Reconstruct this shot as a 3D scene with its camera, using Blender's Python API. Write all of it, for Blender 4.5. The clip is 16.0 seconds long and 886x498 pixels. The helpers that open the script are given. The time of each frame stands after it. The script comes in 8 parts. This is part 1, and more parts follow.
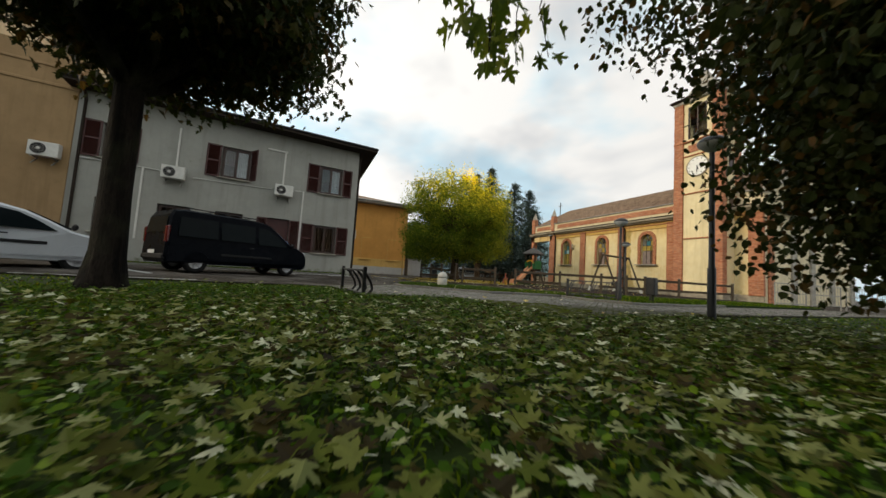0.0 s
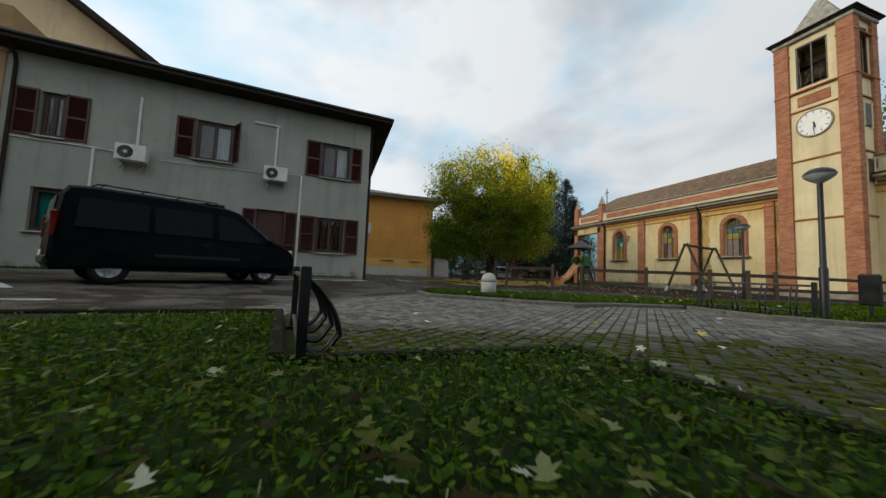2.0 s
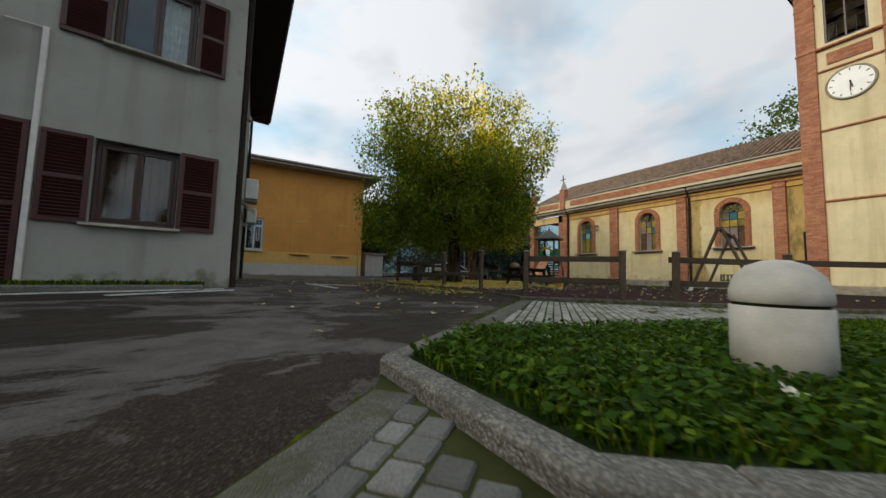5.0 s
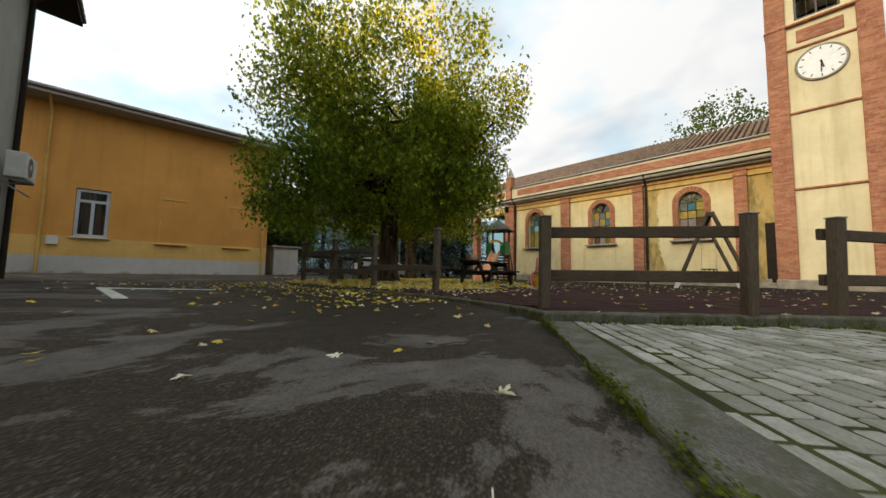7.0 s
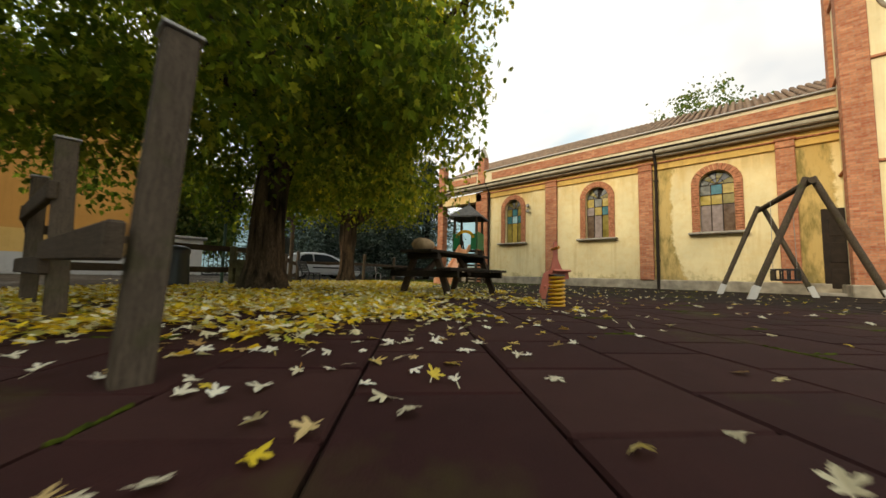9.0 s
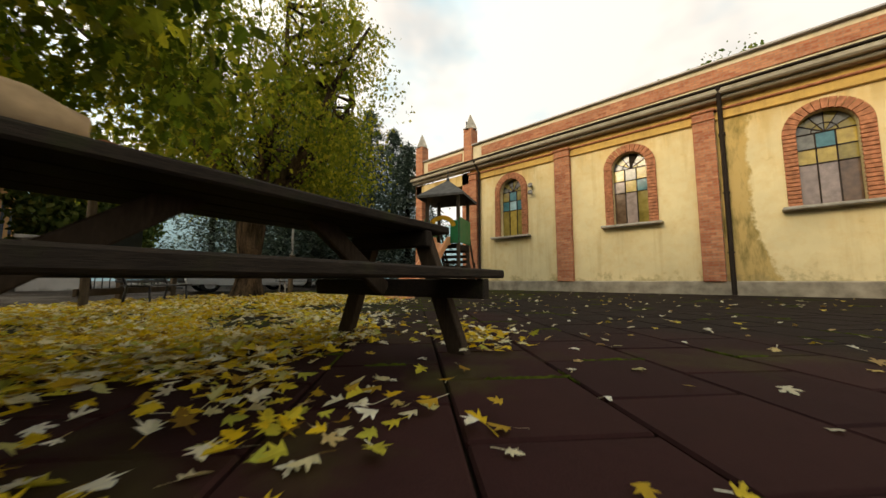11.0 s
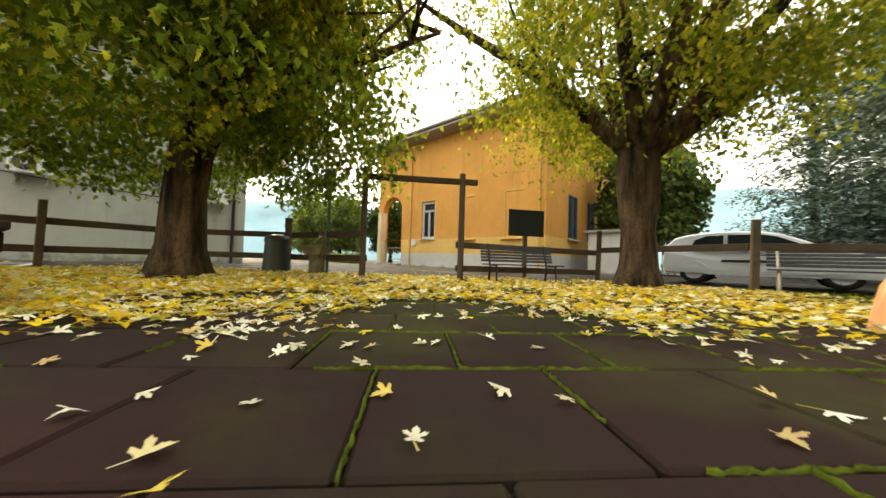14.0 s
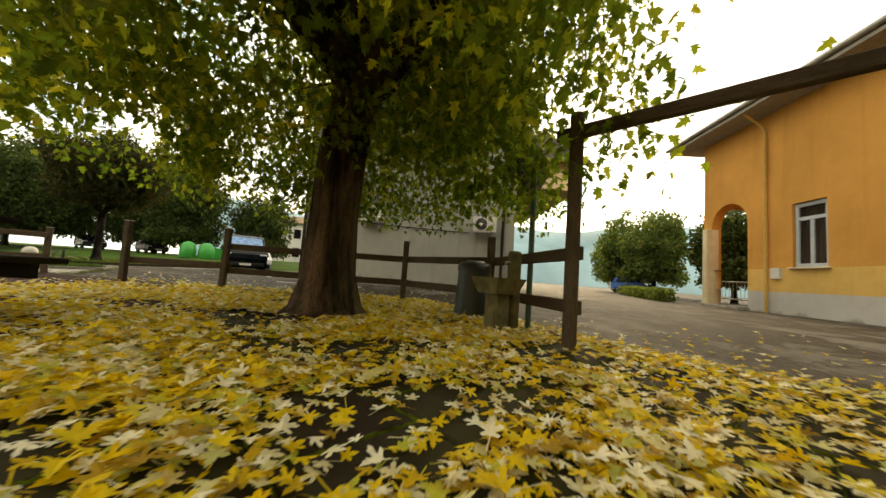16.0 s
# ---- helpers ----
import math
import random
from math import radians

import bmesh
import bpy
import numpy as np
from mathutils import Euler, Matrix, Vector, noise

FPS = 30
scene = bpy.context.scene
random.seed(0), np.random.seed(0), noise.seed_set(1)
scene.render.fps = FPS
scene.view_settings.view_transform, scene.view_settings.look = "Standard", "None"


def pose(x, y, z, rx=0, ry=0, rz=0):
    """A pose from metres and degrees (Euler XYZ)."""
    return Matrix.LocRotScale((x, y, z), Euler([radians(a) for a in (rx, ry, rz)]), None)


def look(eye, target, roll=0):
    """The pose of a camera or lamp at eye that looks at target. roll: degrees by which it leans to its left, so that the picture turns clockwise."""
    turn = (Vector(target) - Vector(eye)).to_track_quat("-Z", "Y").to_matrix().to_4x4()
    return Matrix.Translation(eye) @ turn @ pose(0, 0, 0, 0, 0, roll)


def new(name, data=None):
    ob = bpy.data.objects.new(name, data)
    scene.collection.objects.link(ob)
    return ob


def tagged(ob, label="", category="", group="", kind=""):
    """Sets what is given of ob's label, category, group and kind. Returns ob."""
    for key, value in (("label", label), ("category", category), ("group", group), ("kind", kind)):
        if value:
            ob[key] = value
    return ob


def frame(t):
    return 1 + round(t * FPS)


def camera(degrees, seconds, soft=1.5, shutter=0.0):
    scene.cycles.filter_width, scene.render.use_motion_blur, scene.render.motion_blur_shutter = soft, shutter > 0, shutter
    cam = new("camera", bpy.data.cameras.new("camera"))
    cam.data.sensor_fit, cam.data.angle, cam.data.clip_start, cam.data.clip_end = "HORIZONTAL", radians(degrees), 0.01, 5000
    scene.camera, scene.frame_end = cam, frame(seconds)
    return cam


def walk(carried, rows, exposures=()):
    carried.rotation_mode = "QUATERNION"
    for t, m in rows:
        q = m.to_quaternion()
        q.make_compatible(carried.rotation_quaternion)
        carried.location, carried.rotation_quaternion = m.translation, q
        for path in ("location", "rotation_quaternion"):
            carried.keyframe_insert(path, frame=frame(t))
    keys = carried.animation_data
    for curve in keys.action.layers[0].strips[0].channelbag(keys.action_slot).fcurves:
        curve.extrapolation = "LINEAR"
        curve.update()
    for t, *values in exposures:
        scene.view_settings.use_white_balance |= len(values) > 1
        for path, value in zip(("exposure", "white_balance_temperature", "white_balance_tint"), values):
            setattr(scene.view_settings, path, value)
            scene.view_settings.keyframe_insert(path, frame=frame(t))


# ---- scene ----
cam = camera(106.6, 16.0, shutter=0.14)
PATH = [
    (0, (1.178, 0.81, 0.531), (1.916, 2.663, 0.682), 3.7),
    (0.5, (1.568, 1.76, 0.531), (2.2, 3.651, 0.688), 3.1),
    (1, (1.853, 2.637, 0.653), (2.445, 4.542, 0.795), 2.9),
    (1.5, (2.068, 3.615, 0.609), (2.649, 5.523, 0.756), 2.6),
    (2, (2.186, 4.554, 0.565), (2.78, 6.459, 0.708), 2.3),
    (2.5, (2.28, 5.472, 0.56), (2.901, 7.369, 0.695), 2.2),
    (3, (2.398, 6.498, 0.537), (3.06, 8.381, 0.67), 2.0),
    (3.2, (2.47, 6.932, 0.529), (3.152, 8.808, 0.665), 2.0),
    (5.3, (3.704, 11.728, 0.502), (4.775, 13.411, 0.646), 1.3),
    (5.5, (3.862, 12.137, 0.527), (4.976, 13.793, 0.668), 1.2),
    (6, (4.348, 12.946, 0.427), (5.548, 14.538, 0.58), 1.1),
    (6.5, (4.863, 13.686, 0.426), (6.138, 15.219, 0.576), 1.0),
    (7, (5.471, 14.362, 0.419), (6.805, 15.845, 0.567), 1.1),
    (7.5, (6.18, 15.043, 0.429), (7.558, 16.485, 0.576), 1.1),
    (8, (6.978, 15.718, 0.457), (8.394, 17.124, 0.601), 1.2),
    (8.5, (7.972, 16.448, 0.417), (9.412, 17.828, 0.575), 0.9),
    (9, (9.034, 17.309, 0.431), (10.503, 18.657, 0.588), 1.4),
    (11.3, (13.401, 19.946, 0.515), (14.875, 21.283, 0.709), -0.3),
    (11.5, (13.725, 20.107, 0.538), (15.12, 21.528, 0.729), 0.4),
    (12, (14.525, 20.386, 0.577), (15.439, 22.154, 0.776), 0.6),
    (12.5, (15.177, 20.714, 0.563), (15.536, 22.674, 0.734), 1.0),
    (13, (15.827, 21.063, 0.427), (15.542, 23.037, 0.577), 1.5),
    (13.5, (16.39, 21.571, 0.434), (15.512, 23.366, 0.53), 1.4),
    (14, (16.734, 22.163, 0.417), (15.391, 23.643, 0.495), 1.8),
    (14.5, (16.678, 22.852, 0.467), (14.977, 23.902, 0.539), 1.8),
    (15, (16.246, 23.574, 0.526), (14.337, 24.164, 0.617), 2.4),
    (15.5, (15.524, 24.183, 0.583), (13.539, 24.395, 0.706), 3.2),
    (16, (14.602, 24.573, 0.614), (12.613, 24.438, 0.774), 4.1),
]
EXPOSURE = [(0, -0.15, 6700, 10), (0.5, -0.42, 6600, 10), (1, -0.45, 6400, 10), (3, -0.42, 6100, 8), (5.5, -0.3, 6200, 10), (7, 0.0, 6500, 10), (8, 0.03, 6800, 10), (9.2, 0.32, 7100, 9), (11.5, 0.12, 7600, 12), (12, 0.25, 7800, 12), (12.5, 0.5, 7800, 10), (13, 1.02, 7500, 9), (13.5, 1.45, 7400, 8), (14.0, 1.61, 7500, 8), (14.5, 1.61, 7700, 8), (15.3, 1.15, 8300, 8), (16, 0.93, 9000, 9)]
walk(cam, [(t, look(e, a, r)) for t, e, a, r in PATH], EXPOSURE)

# ---- world and sun ----
world = bpy.data.worlds.new("world")
scene.world = world
world.use_nodes = True
wn, wl = world.node_tree.nodes, world.node_tree.links
wn.clear()
w_out = wn.new("ShaderNodeOutputWorld")
w_bg = wn.new("ShaderNodeBackground")
w_sky = wn.new("ShaderNodeTexSky")
w_sky.sky_type = "NISHITA"
w_sky.sun_disc = False
SUN_ELEV, SUN_AZ = radians(24), radians(-78)
w_sky.sun_elevation, w_sky.sun_rotation = SUN_ELEV, SUN_AZ
w_sky.altitude, w_sky.air_density, w_sky.dust_density = 200, 1.0, 1.5
# broken cloud deck: bright grey-white cloud over most of the sky
w_tc = wn.new("ShaderNodeTexCoord")
w_map = wn.new("ShaderNodeMapping")
w_map.inputs["Scale"].default_value = (1.0, 1.0, 1.9)
w_map.inputs["Location"].default_value = (0.35, 0.1, 0.2)
w_noise = wn.new("ShaderNodeTexNoise")
w_noise.inputs["Scale"].default_value, w_noise.inputs["Detail"].default_value = 1.7, 4.0
w_noise.inputs["Roughness"].default_value, w_noise.inputs["Distortion"].default_value = 0.55, 0.3
w_ramp = wn.new("ShaderNodeValToRGB")
w_ramp.color_ramp.elements[0].position, w_ramp.color_ramp.elements[1].position = 0.35, 0.48
w_ramp.color_ramp.elements[0].color = (0.7, 0.7, 0.7, 1)
w_noise2 = wn.new("ShaderNodeTexNoise")
w_noise2.inputs["Scale"].default_value, w_noise2.inputs["Detail"].default_value = 3.0, 4.0
w_cl = wn.new("ShaderNodeValToRGB")
w_cl.color_ramp.elements[0].position, w_cl.color_ramp.elements[1].position = 0.34, 0.56
w_cl.color_ramp.elements[0].color, w_cl.color_ramp.elements[1].color = (7.6, 10.2, 11.6, 1), (11.9, 11.9, 11.7, 1)
w_mix = wn.new("ShaderNodeMix")
w_mix.data_type = "RGBA"
w_mix.clamp_result = False
wl.new(w_tc.outputs["Generated"], w_map.inputs["Vector"])
wl.new(w_map.outputs["Vector"], w_noise.inputs["Vector"])
wl.new(w_map.outputs["Vector"], w_noise2.inputs["Vector"])
wl.new(w_noise.outputs["Fac"], w_ramp.inputs["Fac"])
wl.new(w_noise2.outputs["Fac"], w_cl.inputs["Fac"])
wl.new(w_ramp.outputs["Color"], w_mix.inputs["Factor"])
wl.new(w_sky.outputs["Color"], w_mix.inputs["A"])
# the cloud is brighter round the hidden sun
w_dot = wn.new("ShaderNodeVectorMath")
w_dot.operation = "DOT_PRODUCT"
w_dot.inputs[1].default_value = (math.sin(SUN_AZ), math.cos(SUN_AZ), 0.0)
w_rng = wn.new("ShaderNodeMapRange")
w_rng.inputs["From Min"].default_value, w_rng.inputs["From Max"].default_value = -1.0, 1.0
w_rng.inputs["To Min"].default_value, w_rng.inputs["To Max"].default_value = 0.76, 1.2
w_mul = wn.new("ShaderNodeVectorMath")
w_mul.operation = "SCALE"
wl.new(w_tc.outputs["Generated"], w_dot.inputs[0])
wl.new(w_dot.outputs["Value"], w_rng.inputs["Value"])
wl.new(w_cl.outputs["Color"], w_mul.inputs[0])
wl.new(w_rng.outputs["Result"], w_mul.inputs["Scale"])
wl.new(w_mul.outputs["Vector"], w_mix.inputs["B"])
wl.new(w_mix.outputs["Result"], w_bg.inputs["Color"])
w_bg.inputs["Strength"].default_value = 0.1
wl.new(w_bg.outputs["Background"], w_out.inputs["Surface"])
sun = new("sun", bpy.data.lights.new("sun", "SUN"))
sun.data.energy, sun.data.angle, sun.data.color = 2.0, radians(20), (1.0, 0.86, 0.64)
sun.matrix_world = look((0, 0, 30), Vector((0, 0, 30)) - Vector((math.sin(SUN_AZ) * math.cos(SUN_ELEV), math.cos(SUN_AZ) * math.cos(SUN_ELEV), math.sin(SUN_ELEV))))


# ---- mesh helpers ----
class Geo:
    """Vertices and faces of one mesh, gathered piece by piece."""

    def __init__(self):
        self.v, self.f, self.sm = [], [], []

    def add(self, verts, faces, smooth=False, m=None):
        n = len(self.v)
        self.v += [tuple(m @ Vector(p)) for p in verts] if m is not None else [tuple(p) for p in verts]
        self.f += [tuple(i + n for i in f) for f in faces]
        self.sm += [smooth] * len(faces)
        return self

    def box(self, c, s, m=None, b=0.0, rz=0.0):
        """A box of size s about c, edges chamfered by b."""
        if rz:
            r = pose(*c, 0, 0, rz)
            m, c = (m @ r if m is not None else r), (0, 0, 0)
        x, y, z = s[0] / 2, s[1] / 2, s[2] / 2
        b = min(b, x * 0.9, y * 0.9, z * 0.9)
        if b <= 0:
            vs = [(c[0] + i * x, c[1] + j * y, c[2] + k * z) for k in (-1, 1) for i, j in ((-1, -1), (1, -1), (1, 1), (-1, 1))]
            return self.add(vs, [(3, 2, 1, 0), (4, 5, 6, 7), (0, 1, 5, 4), (1, 2, 6, 5), (2, 3, 7, 6), (3, 0, 4, 7)], False, m)
        vs, idx = [], {}
        for i in (-1, 1):
            for j in (-1, 1):
                for k in (-1, 1):
                    for a in range(3):
                        d = [x - b, y - b, z - b]
                        d[a] += b
                        idx[i, j, k, a] = len(vs)
                        vs.append((c[0] + i * d[0], c[1] + j * d[1], c[2] + k * d[2]))
        fs = []
        for a in range(3):
            u, w = (a + 1) % 3, (a + 2) % 3
            for sgn in (-1, 1):
                q = []
                for p, r in ((-1, -1), (1, -1), (1, 1), (-1, 1)):
                    t = [0, 0, 0]
                    t[a], t[u], t[w] = sgn, p, r
                    q.append(idx[(*t, a)])
                fs.append(q if sgn > 0 else q[::-1])
            for p in (-1, 1):
                for r in (-1, 1):
                    t0, t1 = [0, 0, 0], [0, 0, 0]
                    t0[a], t1[a], t0[u], t1[u], t0[w], t1[w] = -1, 1, p, p, r, r
                    q = [idx[(*t0, u)], idx[(*t1, u)], idx[(*t1, w)], idx[(*t0, w)]]
                    fs.append(q if p * r < 0 else q[::-1])
        for i in (-1, 1):
            for j in (-1, 1):
                for k in (-1, 1):
                    q = [idx[i, j, k, 0], idx[i, j, k, 1], idx[i, j, k, 2]]
                    fs.append(q if i * j * k > 0 else q[::-1])
        return self.add(vs, fs, False, m)

    def tube(self, pts, radii, n=8, caps=True, m=None, smooth=True):
        """A round tube along pts."""
        pts = [Vector(p) for p in pts]
        if not isinstance(radii, (list, tuple)):
            radii = [radii] * len(pts)
        vs, fs, ref = [], [], None
        for i, p in enumerate(pts):
            d = (pts[min(i + 1, len(pts) - 1)] - pts[max(i - 1, 0)]).normalized()
            if ref is None:
                ref = d.orthogonal().normalized()
            ref = (ref - d * ref.dot(d)).normalized()
            o = d.cross(ref)
            for k in range(n):
                a = 2 * math.pi * k / n
                vs.append(p + (ref * math.cos(a) + o * math.sin(a)) * radii[i])
        for i in range(len(pts) - 1):
            for k in range(n):
                fs.append((i * n + k, i * n + (k + 1) % n, (i + 1) * n + (k + 1) % n, (i + 1) * n + k))
        self.add(vs, fs, smooth, m)
        if caps:
            self.add([vs[k] for k in range(n)], [tuple(range(n))[::-1]], False, m)
            self.add([vs[(len(pts) - 1) * n + k] for k in range(n)], [tuple(range(n))], False, m)
        return self

    def lathe(self, prof, c=(0, 0, 0), n=20, m=None, smooth=True):
        """A turned body from (radius, height) pairs, low to high."""
        vs, fs = [], []
        for r, z in prof:
            for k in range(n):
                a = 2 * math.pi * k / n
                vs.append((c[0] + r * math.cos(a), c[1] + r * math.sin(a), c[2] + z))
        for i in range(len(prof) - 1):
            for k in range(n):
                fs.append((i * n + k, i * n + (k + 1) % n, (i + 1) * n + (k + 1) % n, (i + 1) * n + k))
        return self.add(vs, fs, smooth, m)

    def prism(self, poly, z0, z1, m=None):
        """A flat counter-clockwise outline raised from z0 to z1."""
        n = len(poly)
        vs = [(x, y, z0) for x, y in poly] + [(x, y, z1) for x, y in poly]
        fs = [tuple(range(n))[::-1], tuple(range(n, 2 * n))] + [(i, (i + 1) % n, n + (i + 1) % n, n + i) for i in range(n)]
        return self.add(vs, fs, False, m)

    def mesh(self, name, mat):
        me = bpy.data.meshes.new(name)
        me.from_pydata(self.v, [], self.f)
        me.polygons.foreach_set("use_smooth", self.sm)
        me.materials.append(mat)
        me.update()
        return me


def part(name, geo, mat, parent=None, label="", at=None, kind=""):
    """One mesh object, under a thing or a part where parent is given."""
    ob = new(name, geo if isinstance(geo, bpy.types.Mesh) else geo.mesh(name, mat))
    if parent is not None:
        ob.parent = parent
    if at is not None:
        ob.matrix_basis = at
    return tagged(ob, label, kind=kind)


def thing(name, m, label, category, group="", kind=""):
    """The Empty at a thing's base, which carries its parts."""
    ob = new(name)
    ob.empty_display_size = 0.1
    ob.matrix_basis = m
    return tagged(ob, label, category, group, kind)


def wall_geo(length, height, thick, holes=(), z0=0.0):
    """A wall along +x from 0, front at y = 0, back at y = thick, with holes (x0, x1, z0, z1, rise) that go through it; rise: height of an arched head."""
    cuts = {0.0, length}
    for x0, x1, a, b, rise in holes:
        cuts |= {x0, x1}
        if rise:
            cuts |= {x0 + (x1 - x0) * (1 - math.cos(math.pi * i / 14)) / 2 for i in range(15)}
    cuts = sorted(cuts)
    g = Geo()

    def top(h, x):
        x0, x1, a, b, rise = h
        if not rise:
            return b
        u = (2 * x - x0 - x1) / (x1 - x0)
        return b - rise + rise * math.sqrt(max(0.0, 1 - u * u))

    for xa, xb in zip(cuts[:-1], cuts[1:]):
        if xb - xa < 1e-6:
            continue
        mid = (xa + xb) / 2
        hs = sorted((h for h in holes if h[0] < mid < h[1]), key=lambda h: h[2])
        lo = (z0, z0)
        spans = []
        for h in hs:
            spans.append((lo, (h[2], h[2])))
            lo = (top(h, xa), top(h, xb))
        spans.append((lo, (height, height)))
        for (la, lb), (ha, hb) in spans:
            g.add([(xa, 0, la), (xb, 0, lb), (xb, 0, hb), (xa, 0, ha)], [(0, 1, 2, 3)])
            g.add([(xa, thick, la), (xb, thick, lb), (xb, thick, hb), (xa, thick, ha)], [(3, 2, 1, 0)])
        for h in hs:
            ta, tb = top(h, xa), top(h, xb)
            g.add([(xa, 0, h[2]), (xb, 0, h[2]), (xb, thick, h[2]), (xa, thick, h[2])], [(0, 1, 2, 3)])
            g.add([(xa, 0, ta), (xb, 0, tb), (xb, thick, tb), (xa, thick, ta)], [(3, 2, 1, 0)])
    for h in holes:
        s = h[3] - h[4]
        g.add([(h[0], 0, h[2]), (h[0], thick, h[2]), (h[0], thick, s), (h[0], 0, s)], [(0, 1, 2, 3)])
        g.add([(h[1], 0, h[2]), (h[1], thick, h[2]), (h[1], thick, s), (h[1], 0, s)], [(3, 2, 1, 0)])
    for x, o in ((0, 1), (length, -1)):
        g.add([(x, 0, z0), (x, thick, z0), (x, thick, height), (x, 0, height)], [(3, 2, 1, 0)[::o]])
    g.add([(0, 0, height), (length, 0, height), (length, thick, height), (0, thick, height)], [(0, 1, 2, 3)])
    return g


# ---- materials ----
class Mat:
    """A node material with a Principled surface, and short ways to wire it."""

    def __init__(self, name, rough=0.7, metal=0.0):
        self.m = bpy.data.materials.new(name)
        self.m.use_nodes = True
        self.n, self.l = self.m.node_tree.nodes, self.m.node_tree.links
        self.p = self.n["Principled BSDF"]
        self.p.inputs["Roughness"].default_value, self.p.inputs["Metallic"].default_value = rough, metal
        self.p.inputs["Specular IOR Level"].default_value = 0.12 if rough > 0.69 else 0.2 if 0.5 < rough else 0.5
        self.geo = self.n.new("ShaderNodeNewGeometry")
        self.pos = self.geo.outputs["Position"]

    def put(self, sock, val):
        if isinstance(val, bpy.types.NodeSocket):
            self.l.new(val, sock)
        else:
            sock.default_value = (*val, 1) if isinstance(val, tuple) and len(val) == 3 and sock.type == "RGBA" else val
        return self

    def noise(self, scale, detail=4.0, rough=0.55, vec=None, stretch=None, dist=0.0):
        t = self.n.new("ShaderNodeTexNoise")
        t.inputs["Scale"].default_value, t.inputs["Detail"].default_value = scale, detail
        t.inputs["Roughness"].default_value, t.inputs["Distortion"].default_value = rough, dist
        vec = vec or self.pos
        if stretch:
            mp = self.n.new("ShaderNodeMapping")
            mp.inputs["Scale"].default_value = stretch
            self.l.new(vec, mp.inputs["Vector"])
            vec = mp.outputs["Vector"]
        self.l.new(vec, t.inputs["Vector"])
        return t.outputs["Fac"]

    def ramp(self, fac, stops):
        r = self.n.new("ShaderNodeValToRGB")
        e = r.color_ramp.elements
        while len(e) < len(stops):
            e.new(0.5)
        for i, (pos_, col) in enumerate(stops):
            e[i].position = pos_
            e[i].color = (*col, 1) if isinstance(col, tuple) else (col, col, col, 1)
        self.l.new(fac, r.inputs["Fac"])
        return r.outputs["Color"]

    def mix(self, fac, a, b, mode="MIX"):
        x = self.n.new("ShaderNodeMix")
        x.data_type, x.blend_type = "RGBA", mode
        self.put(x.inputs["Factor"], fac).put(x.inputs["A"], a).put(x.inputs["B"], b)
        return x.outputs["Result"]

    def math(self, op, a, b=0.0):
        x = self.n.new("ShaderNodeMath")
        x.operation = op
        self.put(x.inputs[0], a).put(x.inputs[1], b)
        return x.outputs[0]

    def axis(self, k, vec=None):
        s = self.n.new("ShaderNodeSeparateXYZ")
        self.l.new(vec or self.pos, s.inputs[0])
        return s.outputs[k]

    def span(self, val, a, b):
        r = self.n.new("ShaderNodeMapRange")
        r.inputs["From Min"].default_value, r.inputs["From Max"].default_value = a, b
        self.l.new(val, r.inputs["Value"])
        return r.outputs["Result"]

    def bump(self, height, strength=0.3, dist=0.01):
        b = self.n.new("ShaderNodeBump")
        b.inputs["Strength"].default_value, b.inputs["Distance"].default_value = strength, dist
        self.l.new(height, b.inputs["Height"])
        self.l.new(b.outputs["Normal"], self.p.inputs["Normal"])
        return self

    def color(self, c):
        self.put(self.p.inputs["Base Color"], c)
        return self

    def rough(self, r):
        self.put(self.p.inputs["Roughness"], r)
        return self


def plain(name, col, rough=0.6, metal=0.0, vary=0.25, scale=6.0, grain=60.0, bump=0.15):
    """A surface of one colour with mottling, grain and slight relief."""
    m = Mat(name, rough, metal)
    big, fine = m.noise(scale), m.noise(grain, 3.0)
    dark = tuple(c * (1 - vary) for c in col)
    lite = tuple(min(1.0, c * (1 + vary * 0.6)) for c in col)
    c = m.ramp(big, [(0.3, dark), (0.7, lite)])
    c = m.mix(m.ramp(fine, [(0.35, 0.12), (0.65, 0.0)]), c, tuple(v * 0.55 for v in col))
    m.color(c).bump(fine, bump, 0.004)
    m.rough(m.ramp(big, [(0.3, max(0.05, rough - 0.1)), (0.7, min(1.0, rough + 0.1))]))
    return m.m


